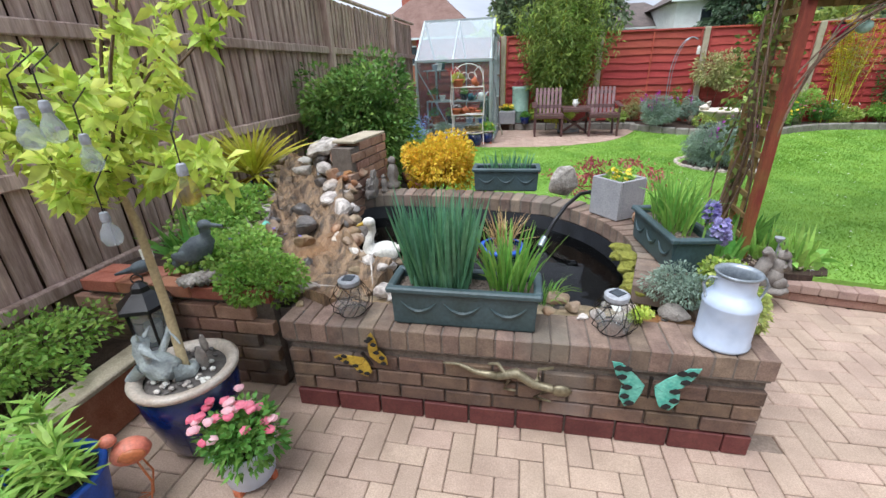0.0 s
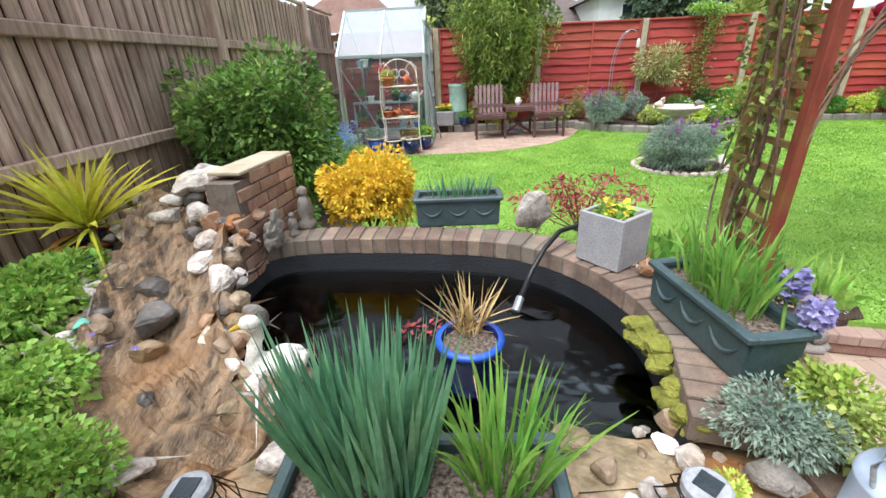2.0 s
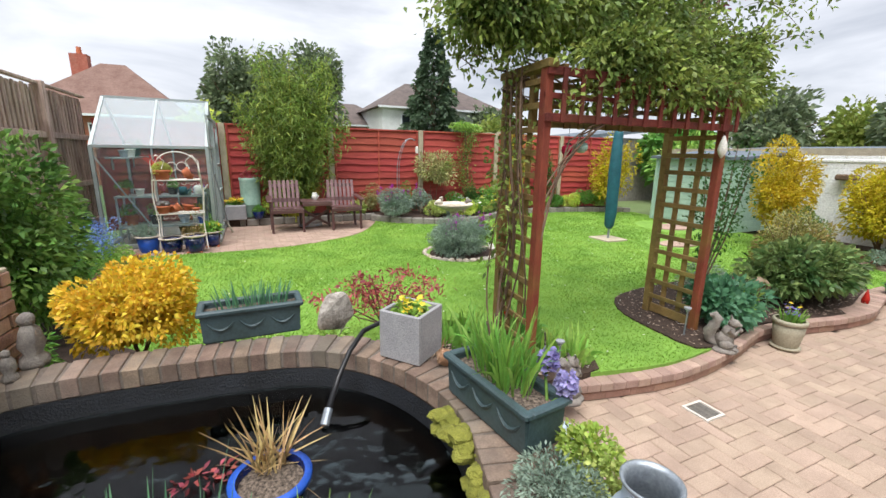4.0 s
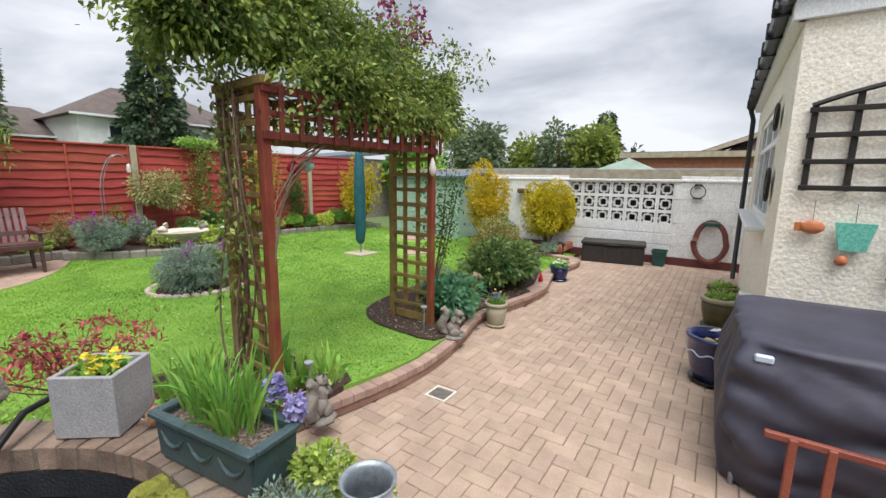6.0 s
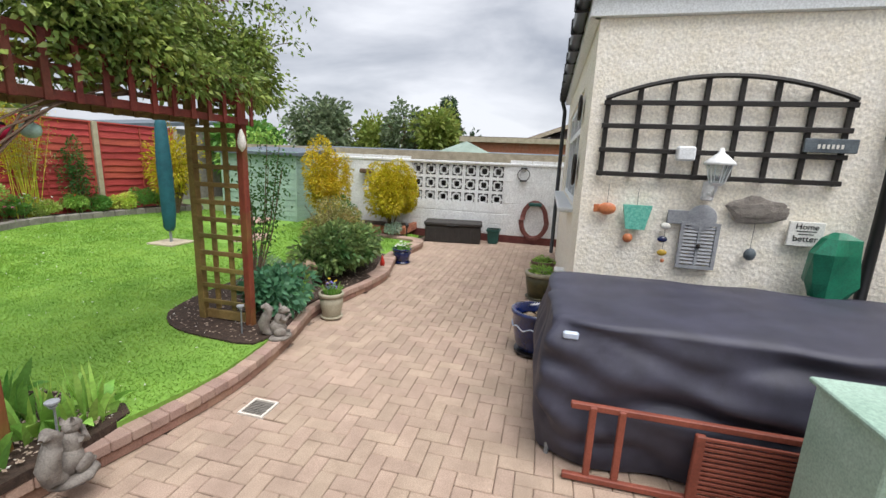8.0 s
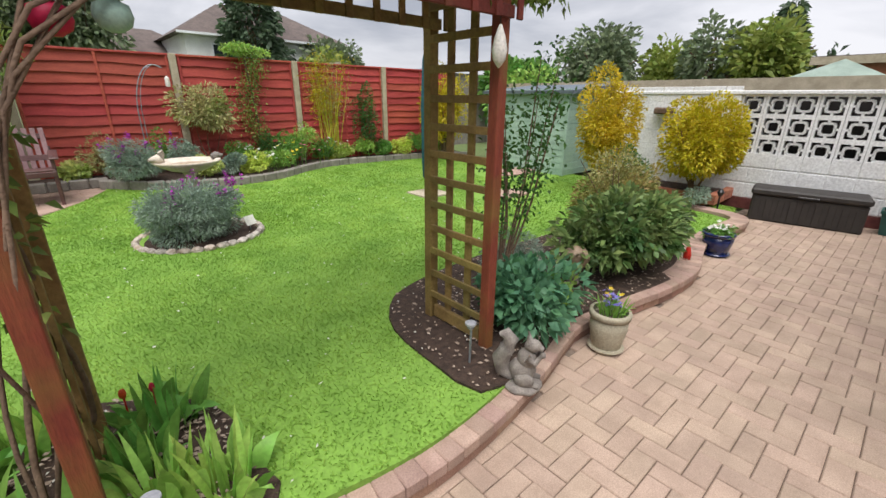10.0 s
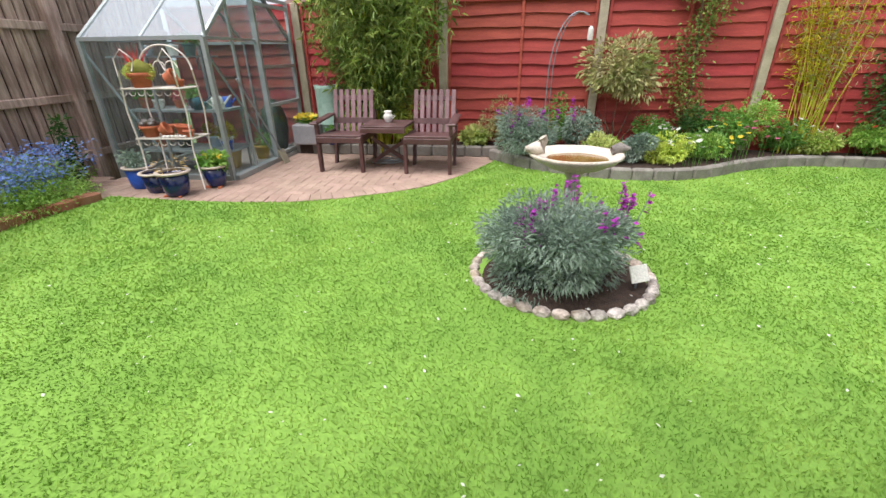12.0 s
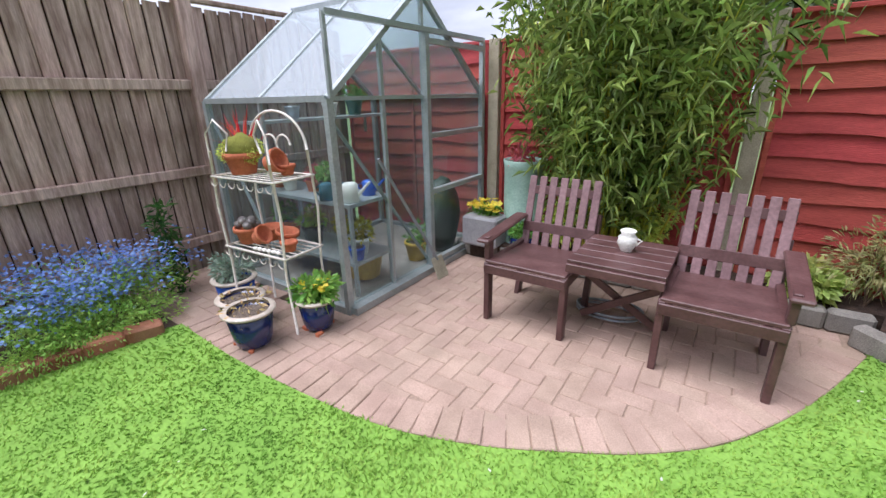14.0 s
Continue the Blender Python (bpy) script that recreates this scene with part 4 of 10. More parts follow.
def planter_left():
    random.seed(11)
    w = tagged(new("raised_bed_wall"), "low red-brick raised bed wall at the fence side", "wall", kind="structure")
    part("bed_core", boxes((-1.29, 1.98, 0.26, 1.1, 0.16, 0.52), (-0.72, 2.1, 0.22, 0.2, 0.3, 0.44)), M_MORTAR, w)
    for row in range(6):
        z = 0.04 + row * 0.08
        me = piece_mesh("brick", 0.205, 0.05, 0.07, M_WALLB if row > 3 else M_BRICK)
        for k in range(5):
            piece("brick", me, w, -0.84 - k * 0.215 - (0.1 if row % 2 else 0), 1.885, z)
    me = piece_mesh("brick", 0.215, 0.1, 0.065, M_REDBRICK)
    for k in range(5):
        for j in range(2):
            piece("brick", me, w, -0.83 - k * 0.22, 1.91 + j * 0.105, 0.545, (0, 0, random.uniform(-1, 1)))
    # low wall of the ground bed in the corner
    lw = tagged(new("low_bed_wall"), "low edging wall with a smooth buff top", "wall", kind="structure")
    part("wall_body", boxes((-1.42, 0.9, 0.13, 0.1, 1.75, 0.26), bevel=0.008), M_REDBRICK, lw)
    part("wall_top", boxes((-1.42, 0.9, 0.275, 0.13, 1.75, 0.03), bevel=0.006), M_CONC, lw)
    bm = bmesh.new()
    box(bm, -1.7, 0.7, 0.12, 0.46, 2.3, 0.2)
    part("soil_bed", bm, M_SOIL, kind="structure")
    bm = bmesh.new()
    bmesh.ops.create_grid(bm, x_segments=24, y_segments=30, size=0.5, matrix=pose(-1.38, 2.95, 0) @ Matrix.Diagonal((1.1, 1.9, 1, 1)))
    for v in bm.verts:
        v.co.z = 0.5 + 0.04 * noise.noise(v.co * 4)
    part("bed_earth", bm, M_SOIL, kind="structure", smooth=True)


planter_left()


# ---- pond side things ----
def trough(x, y, z, rz, length, label, soil_mat=None):
    e = thing("trough_planter", x, y, z, rz, label, "planter", "green trough planters")
    L, W, H = length, 0.22, 0.19
    bm = bmesh.new()
    box(bm, 0, 0, 0.012, L - 0.06, W - 0.05, 0.024)
    for s in (-1, 1):
        box(bm, 0, s * (W / 2 - 0.022), H / 2, L - 0.045, 0.014, H - 0.02, rot=(-s * 3, 0, 0))
        box(bm, s * (L / 2 - 0.026), 0, H / 2, 0.014, W - 0.05, H - 0.02, rot=(0, s * 3, 0))
    part("body", bm, M_TROUGH, e)
    bm = bmesh.new()
    for s in (-1, 1):
        box(bm, 0, s * (W / 2 - 0.012), H - 0.012, L, 0.036, 0.028, bevel=0.007)
        box(bm, s * (L / 2 - 0.016), 0, H - 0.012, 0.036, W - 0.05, 0.0275, bevel=0.007)
    part("rim", bm, M_TROUGH, e)
    # moulded swags on the faces
    for s in (-1, 1):
        for k in (-1, 0, 1):
            cx = k * L * 0.29
            pts = [(cx + u * L * 0.12, s * (W / 2 - 0.014), H * 0.62 - 0.045 * (1 - u * u)) for u in (-1, -0.6, -0.2, 0.2, 0.6, 1)]
            part("swag", tube(pts, [0.003, 0.007, 0.009, 0.009, 0.007, 0.003], 5), M_TROUGH, e)
    bm = bmesh.new()
    bmesh.ops.create_grid(bm, x_segments=20, y_segments=6, size=0.5, matrix=pose(0, 0, H - 0.04) @ Matrix.Diagonal((L - 0.05, W - 0.05, 1, 1)))
    for v in bm.verts:
        v.co.z += 0.008 * noise.noise(v.co * 30)
    part("compost", bm, M_BARK, e)
    return e


def blade_clump(parent, name, cx, cy, cz, rx, ry, n, L, W, material, bend=0.4, up=2.6, label=""):
    B = ellipse_pts(n, rx, ry)
    D = np.stack([B[:, 0] / max(rx, 0.01) * 0.2, B[:, 1] / max(ry, 0.01) * 0.17, np.full(n, 1.0)], 1) + RNG.normal(size=(n, 3)) * 0.08
    B += np.array([cx, cy, cz])
    return blades(name, B, D, L, W, material, parent, label, bend=bend)


def small_flowers(e, name, cx, cy, cz, rx, ry, n, r, petals, m, dz=0.03, label=""):
    P = ellipse_pts(n, rx, ry) + np.array([cx, cy, cz])
    P[:, 2] += RNG.uniform(-dz, dz, n)
    return flowers(name, P, r, petals, m, e, label)


t1 = trough(0.23, 1.9, 0.496, 0, 0.66, "dark green rectangular trough planter full of daffodil leaves")
c1 = thing("daffodil_clump", 0.12, 1.9, 0.655, 0, "dense clump of tall blue-green daffodil leaves in the trough", "plant")
blade_clump(c1, "leaves", 0, 0, 0, 0.14, 0.07, 240, 0.42, 0.018, L_BLADE, bend=0.06)
c1b = thing("bulb_foliage", 0.42, 1.9, 0.655, 0, "small clump of bright green arching bulb leaves", "plant")
blade_clump(c1b, "leaves", 0, 0, 0, 0.09, 0.06, 90, 0.34, 0.011, L_BLADEG, bend=0.45)
t2 = trough(0.32, 3.83, 0.575, 1, 0.56, "dark green trough planter on the back coping with thin green shoots")
c2 = thing("daffodil_clump", 0.32, 3.83, 0.73, 0, "sparse grey-green daffodil leaves in the back trough", "plant")
blade_clump(c2, "leaves", 0, 0, 0, 0.2, 0.06, 90, 0.2, 0.008, L_BLADE, bend=0.4)
t3 = trough(1.245, 2.55, 0.575, -83, 0.55, "dark green trough planter holding hyacinths and bulb leaves")
c3 = thing("bulb_foliage", 1.24, 2.58, 0.73, -83, "arching green bulb leaves with a few pale stems", "plant")
blade_clump(c3, "leaves", 0, 0, 0, 0.2, 0.06, 150, 0.36, 0.011, L_BLADEG, bend=0.7)
h3 = thing("hyacinths", 1.33, 2.36, 0.71, 0, "pale lilac hyacinth heads leaning over the trough rim", "flower")
for hx, hy, hz, hl in ((0.05, -0.04, 0.1, 0.075), (0.03, 0.05, 0.15, 0.085), (0.09, 0.02, 0.04, 0.06)):
    g_h = np.random.default_rng(int(hz * 100))
    a_, u_ = g_h.uniform(0, 6.28, 70), g_h.uniform(-1, 1, 70)
    r_ = 0.032 * np.sqrt(1 - 0.75 * u_ * u_)
    flowers("flower_head", np.stack([hx + r_ * np.cos(a_), hy + r_ * np.sin(a_), hz + u_ * hl * 0.6], 1), 0.017, 5, P_HYAC, h3, tilt=0.9)
    part("stalk", tube([(0, 0, 0), (hx * 0.8, hy, hz * 0.6), (hx, hy, hz + 0.03)], 0.006, 6), L_GREEN, h3)

# square cast planter
cp = thing("square_planter", 1.1, 3.22, 0.575, 38, "pale grey square cast planter with primroses", "planter")
for s in (-1, 1):
    part("side_panel", boxes((s * 0.112, 0, 0.13, 0.02, 0.244, 0.26), bevel=0.004), M_CUBE, cp)
    part("side_panel", boxes((0, s * 0.112, 0.13, 0.204, 0.02, 0.2595), bevel=0.004), M_CUBE, cp)
part("base", boxes((0, 0, 0.1, 0.204, 0.204, 0.19)), M_CUBE, cp)
part("compost", boxes((0, 0, 0.205, 0.2, 0.2, 0.02)), M_SOIL, cp)
pr = thing("primrose_plant", 1.1, 3.22, 0.79, 0, "pale yellow primroses with green leaves", "flower")
P, D = lumps(160, 0.1, 0.1, 0.05, 6, 8, 0.02)
leaves("leaves", P, D, 0.05, 0.028, L_FRESH, pr)
small_flowers(pr, "flower", 0, 0, 0.06, 0.08, 0.08, 22, 0.02, 5, P_YEL)

# rocks on the coping
def rock(name, x, y, z, rx, ry, rz, m, label, seed, rot=0.3, group=""):
    e = thing(name, x, y, z, 0, label, "rock", group)
    bm = crag(bmesh.new(), 0, 0, rz * 0.86, rx, ry, rz, seed, rot, 22)
    part("stone", bm, m, e, smooth=False)
    return e


rock("coping_rock", 0.78, 3.7, 0.56, 0.13, 0.07, 0.13, M_ROCK, "pale flat-sided rock standing on the pond coping", 2.0)
rock("coping_rock", 1.22, 3.02, 0.57, 0.07, 0.05, 0.06, M_ROCKO, "small buff rock between planters on the coping", 5.0)

# pump hose
hp = thing("pond_hose", 0, 0, 0, 0, "black corrugated pump hose looping over the coping into the water", "hose")
pts = [(1.25, 3.6, 0.5), (1.12, 3.52, 0.62), (1.0, 3.47, 0.665), (0.88, 3.4, 0.66), (0.78, 3.3, 0.6), (0.7, 3.2, 0.52), (0.62, 3.08, 0.41)]
part("hose", tube([Vector(p) for p in pts], 0.014, 10), M_BLACKP, hp, smooth=True)
part("nozzle", tube([(0.63, 3.09, 0.43), (0.6, 3.04, 0.38)], 0.021, 10), M_GALV, hp)


def wire_jar(x, y, z, rz, label):
    e = thing("wire_lantern_jar", x, y, z, rz, label, "lantern", "glass jars in wire cages")
    e.scale = (1.2, 1.2, 1.15)
    prof = [(0.035, 0.0), (0.055, 0.02), (0.062, 0.055), (0.05, 0.095), (0.034, 0.12), (0.034, 0.135)]
    part("jar", lathe(prof, 18, cap=False), M_GLASSJ, e, smooth=True)
    part("lid", lathe([(0.04, 0.132), (0.042, 0.136), (0.042, 0.15), (0.036, 0.155)], 18), M_SILVER, e, "pale metal solar lid")
    part("solar_cell", boxes((0, 0, 0.157, 0.04, 0.04, 0.004)), M_WINDK, e)
    bm = bmesh.new()
    for k in range(10):
        a0 = 2 * math.pi * k / 10
        tube([(math.cos(a0 + u * 0.9) * r, math.sin(a0 + u * 0.9) * r, h) for u, r, h in ((0, 0.05, 0.005), (0.25, 0.078, 0.035), (0.5, 0.082, 0.07), (0.75, 0.062, 0.105), (1, 0.044, 0.135))], 0.0018, 4, bm)
    for r, h in ((0.05, 0.005), (0.045, 0.132)):
        tube([(math.cos(a) * r, math.sin(a) * r, h) for a in np.linspace(0, 2 * math.pi, 19)], 0.0024, 4, bm)
    part("cage", bm, M_DARKMET, e, "dark twisted wire cage")


wire_jar(-0.3, 1.87, 0.497, 0, "squat glass jar lantern in a dark wire cage on the coping")
wire_jar(0.86, 1.88, 0.497, 40, "round glass jar lantern in a bronze wire cage by the rocks")

# milk churn
mc = thing("milk_churn", 1.27, 1.86, 0.497, 0, "pale blue-white enamel milk churn with an open top", "churn")
part("body", lathe([(0.092, 0), (0.098, 0.006), (0.1, 0.016), (0.096, 0.024), (0.096, 0.17), (0.099, 0.178), (0.099, 0.186), (0.09, 0.206), (0.074, 0.226), (0.069, 0.236), (0.068, 0.285), (0.073, 0.296), (0.079, 0.303), (0.08, 0.31), (0.074, 0.312), (0.064, 0.296), (0.062, 0.23), (0.085, 0.19), (0.088, 0.02)], 40, cap=False), [M_ENAMEL, M_GALV], mc, smooth=True)
mc.children[0].data.polygons.foreach_set("material_index", [1 if i // 40 > 10 else 0 for i in range(len(mc.children[0].data.polygons))])
part("base", lathe([(0.086, 0.004), (0.086, 0.02)], 32), M_GALV, mc)
for s in (-1, 1):
    part("handle", tube([(s * 0.07, 0, 0.282), (s * 0.095, 0, 0.286), (s * 0.112, 0, 0.255), (s * 0.094, 0, 0.2)], 0.0055, 8), M_GALV, mc, smooth=True)
dish = thing("white_bowl", 1.96, 2.94, 0.004, 0, "upturned pale enamel bowl on the paving", "bowl")
part("bowl", lathe([(0.09, 0.0), (0.088, 0.02), (0.06, 0.05), (0.03, 0.06)], 24), M_ENAMEL, dish, smooth=True)

# goose
gs = thing("goose_ornament", -0.33, 2.45, 0.455, 15, "white painted goose ornament at the pond edge", "ornament")
bm = blob(bmesh.new(), 0.0, 0, 0.085, 0.085, 0.062, 0.078, 0.08, 3, 3)
tube([(-0.05, 0, 0.09), (-0.085, 0, 0.14), (-0.075, 0, 0.19), (-0.055, 0, 0.23), (-0.06, 0, 0.27)], [0.06, 0.038, 0.026, 0.022, 0.026], 12, bm)
blob(bm, -0.07, 0, 0.288, 0.036, 0.026, 0.028, 0.04, 1, 3)
tube([(0.06, 0, 0.1), (0.1, 0, 0.13)], [0.036, 0.012], 8, bm)
part("body", bm, M_WHITEP, gs, smooth=True)
part("beak", tube([(-0.095, 0, 0.283), (-0.14, 0, 0.268)], [0.014, 0.005], 8), M_YELLOWP, gs)
for s in (-1, 1):
    part("wing", blob(bmesh.new(), 0.015, s * 0.05, 0.1, 0.07, 0.016, 0.045, 0.1, 2, 3, 0.0), M_WHITEP, gs, smooth=True)
rock("pond_stone", -0.58, 2.78, 0.45, 0.07, 0.06, 0.09, M_STATUE, "smooth grey-green standing stone beside the goose", 9.0)

# blue pot standing in the pond with dry stems
bp = thing("pond_pot", 0.36, 2.55, 0.3, 0, "cobalt blue glazed pot standing in the pond", "pot")
part("pot", lathe([(0.08, 0), (0.1, 0.1), (0.115, 0.24), (0.125, 0.26), (0.125, 0.28), (0.108, 0.28), (0.105, 0.24)], 28, cap=False), M_BLUEGL, bp, smooth=True)
part("rim", lathe([(0.108, 0.262), (0.13, 0.262), (0.132, 0.283), (0.108, 0.285)], 28, cap=False), M_BLUEP, bp, "bright violet-blue rim", smooth=True)
part("gravel", lathe([(0.105, 0.255), (0.06, 0.262), (0.02, 0.265)], 20), M_BARK, bp)
ds = thing("dry_reeds", 0.36, 2.62, 0.56, 0, "straw-coloured dry reed stems", "plant")
B = ellipse_pts(70, 0.05, 0.05)
blades("stem", B, rot_dirs(70, 1.6, 0.75), 0.24, 0.007, L_DRY, ds, bend=0.25, kind="stuff")
tw = thing("pond_grass", 0.6, 2.2, 0.42, 0, "fine arching green water grass", "plant")
blade_clump(tw, "leaves", 0, 0, 0, 0.05, 0.04, 45, 0.26, 0.005, L_BLADEG, bend=1.1)
rd = thing("water_plant", 0.12, 2.9, 0.37, 0, "reddish water plant breaking the surface", "plant")
P, D = lumps(60, 0.12, 0.09, 0.05, 5, 3, 0.02)
leaves("leaves", P, D, 0.04, 0.02, L_ACER, rd)

# goldfish under the surface
for i, (x, y, a) in enumerate(((-0.28, 3.18, 20), (-0.16, 3.08, -30), (-0.42, 2.98, 70), (-0.1, 2.88, 10), (-0.34, 2.86, 140))):
    gf = thing("goldfish", x, y, 0.345, a, "orange-red goldfish near the pond surface", "fish", "goldfish")
    bm = blob(bmesh.new(), 0, 0, 0, 0.05, 0.016, 0.012, 0.05, i, 2)
    part("body", bm, mat("goldfish_scales", "#a8321c", "#c4482a", rough=0.3, bump=0), gf, smooth=True)
    bm = bmesh.new()
    bm.faces.new([bm.verts.new(p) for p in ((-0.045, 0, 0), (-0.075, 0.02, 0.002), (-0.065, 0, 0), (-0.075, -0.02, 0.002))])
    part("tail", bm, M_PINKORN, gf)


# ---- waterfall ----
def waterfall():
    e = thing("waterfall", 0, 0, 0, 0, "rocky garden waterfall of iron-stained and pale stones", "waterfall")
    # the stream bed, a ramp of mortared stone
    bm = bmesh.new()
    n, m = 40, 26
    path = [(-1.3, 3.75, 0.82), (-1.22, 3.45, 0.774), (-1.1, 3.1, 0.681), (-0.98, 2.8, 0.6), (-0.85, 2.5, 0.53), (-0.62, 2.25, 0.48), (-0.35, 2.12, 0.46)]
    rows = []
    for i in range(n):
        t = i / (n - 1) * (len(path) - 1)
        k = min(int(t), len(path) - 2)
        c = Vector(path[k]).lerp(Vector(path[k + 1]), t - k)
        d = (Vector(path[k + 1]) - Vector(path[k])).normalized()
        s = Vector((-d.y, d.x, 0)).normalized()
        row = []
        for j in range(m):
            u = j / (m - 1) * 2 - 1
            p = c + s * u * 0.24
            p.z += 0.09 * u * u + 0.06 * noise.noise(p * 7) + 0.035 * noise.noise(Vector((p.x * 30, p.y * 9, 0)))
            row.append(bm.verts.new(p))
        rows.append(row)
    for a, b in zip(rows, rows[1:]):
        for j in range(m - 1):
            bm.faces.new((a[j], a[j + 1], b[j + 1], b[j]))
    r = bmesh.ops.extrude_face_region(bm, geom=list(bm.faces))
    for v in r["geom"]:
        if isinstance(v, bmesh.types.BMVert):
            v.co.z = 0.3
    part("stream_bed", bm, M_STREAM, e, "orange and grey mineral-stained stream bed")
    random.seed(31)
    def st(x, y, z, s, m, k, fl=0.75):
        part("stone", crag(bmesh.new(), x, y, z, s * random.uniform(0.95, 1.25), s * random.uniform(0.8, 1.05), s * fl * 1.1, k, random.uniform(0, 6)), m, e)
    k = 0
    # the heap at the head of the fall
    for x, y, z, s, m in ((-1.22, 3.72, 0.907, 0.14, M_ROCK), (-1.36, 3.56, 0.855, 0.06, M_WHITEP), (-1.22, 3.55, 0.861, 0.07, M_ROCKD), (-1.08, 3.62, 0.867, 0.07, M_ROCK),
                          (-1.12, 3.42, 0.82, 0.07, M_ROCK), (-1.3, 3.4, 0.815, 0.075, M_ROCK), (-1.03, 3.5, 0.832, 0.05, M_ROCKD), (-1.42, 3.42, 0.786, 0.08, M_ROCKO),
                          (-1.02, 3.36, 0.791, 0.08, M_ROCKO), (-1.4, 3.24, 0.739, 0.09, M_ROCKO), (-0.98, 3.22, 0.728, 0.085, M_ROCK), (-1.1, 3.28, 0.739, 0.06, M_ROCKD),
                          (-0.9, 3.06, 0.681, 0.09, M_ROCK), (-0.8, 2.9, 0.635, 0.1, M_ROCK), (-0.72, 2.76, 0.6, 0.09, M_ROCKO), (-0.64, 2.6, 0.56, 0.085, M_ROCK),
                          (-1.06, 2.86, 0.646, 0.075, M_ROCKD), (-0.96, 2.66, 0.612, 0.08, M_ROCKD), (-0.86, 2.5, 0.58, 0.06, M_ROCKO), (-1.34, 3.02, 0.67, 0.08, M_ROCK),
                          (-1.3, 2.84, 0.635, 0.085, M_ROCK), (-1.22, 2.64, 0.612, 0.08, M_STATUE), (-1.17, 2.58, 0.646, 0.03, M_TURQ), (-1.14, 2.48, 0.6, 0.075, M_ROCK), (-1.04, 2.32, 0.57, 0.075, M_ROCK),
                          (-0.92, 2.2, 0.55, 0.07, M_ROCKO), (-0.8, 2.1, 0.54, 0.07, M_ROCK), (-0.5, 2.48, 0.52, 0.06, M_ROCK), (-0.6, 2.02, 0.52, 0.06, M_ROCK),
                          (-0.42, 2.02, 0.51, 0.05, M_ROCKO), (-0.22, 2.1, 0.49, 0.06, M_ROCK), (-1.5, 3.6, 0.751, 0.09, M_ROCKO), (-1.5, 3.3, 0.704, 0.07, M_ROCK),
                          (-1.46, 3.12, 0.681, 0.06, M_ROCKO), (-0.45, 2.28, 0.49, 0.05, M_ROCKO), (-0.75, 2.3, 0.52, 0.05, M_ROCKD)):
        k += 1.37
        st(x, y, z, s * 1.12, m, k)
    # smaller stones wedged along both banks
    for i in range(90):
        t = random.uniform(0, len(path) - 1.001)
        q = int(t)
        c = Vector(path[q]).lerp(Vector(path[q + 1]), t - q)
        d = (Vector(path[q + 1]) - Vector(path[q])).normalized()
        s = Vector((-d.y, d.x, 0)).normalized()
        u = random.choice((-1, 1)) * random.uniform(0.2, 0.36)
        c = c + s * u
        st(c.x, c.y, c.z + random.uniform(0.0, 0.06), random.uniform(0.03, 0.07), random.choice((M_ROCK, M_ROCK, M_ROCKO, M_ROCKO, M_ROCKD)), i * 2.3, 0.7)
    # the big flat stone that crowns the heap
    bm = bmesh.new()
    box(bm, -1.2, 3.6, 0.955, 0.28, 0.2, 0.09, (8, -12, 15), 0.035)
    bmesh.ops.subdivide_edges(bm, edges=bm.edges[:], cuts=3, use_grid_fill=True)
    for v in bm.verts:
        v.co += Vector((noise.noise(v.co * 9), noise.noise(v.co * 9 + Vector((5, 0, 0))), noise.noise(v.co * 9 + Vector((0, 7, 0))))) * 0.03
    part("crown_stone", bm, M_ROCK, e, "large flat-topped pale stone")
    # flat slabs sticking out behind
    part("slab", boxes((-1.48, 3.68, 0.791, 0.34, 0.2, 0.035, (4, -8, 20)), bevel=0.008), M_ROCKO, e)
    part("slab", boxes((-1.55, 3.45, 0.728, 0.28, 0.18, 0.03, (-3, -6, -10)), bevel=0.008), M_ROCKO, e)
    part("trickle", tube([(-1.2, 3.52, 0.849), (-1.17, 3.42, 0.82), (-1.15, 3.38, 0.774)], [0.02, 0.025, 0.02], 8), M_GLASSB, e, "clear trickle of water", smooth=True)


waterfall()

# stepped brick wall behind the waterfall
random.seed(13)
sw = tagged(new("stepped_brick_wall"), "small red-brick wall with a toothed stepped end behind the waterfall", "wall", kind="structure")
for r in range(8):
    y = 3.16 + r * 0.036 + (0.095 if r % 2 else 0.0)
    z = 0.47 + r * 0.074
    for wythe in (0, 1):
        yy = y + (0.02 if wythe else 0.0)
        while yy < 3.95:
            ln = min(0.205, 4.0 - yy)
            me = piece_mesh("brick", 0.1, ln, 0.064, M_WALLB)
            piece("brick", me, sw, -0.9 - 0.108 * wythe + (yy - 3.2) * 0.1, yy + ln / 2, z, (0, random.uniform(-1, 1), -6))
            yy += ln + 0.01
part("wall_core", boxes((-0.91, 3.68, 0.71, 0.17, 0.62, 0.56, (0, 0, -6))), M_MORTAR, sw)
part("coping_mortar", boxes((-0.91, 3.72, 1.03, 0.2, 0.58, 0.022, (0, 0, -6)), bevel=0.005), M_CONC, sw, "pale mortar capping")
orn = thing("stone_plaque", -0.76, 3.5, 0.57, -10, "weathered stone figure group leaning on the brick wall", "statue")
part("figure", blob(blob(blob(bmesh.new(), 0, 0, 0.09, 0.03, 0.09, 0.09, 0.5, 4, 3), 0, 0.03, 0.17, 0.025, 0.05, 0.05, 0.4, 6, 2), 0, -0.05, 0.04, 0.035, 0.06, 0.05, 0.4, 8, 2), M_STATUE, orn)
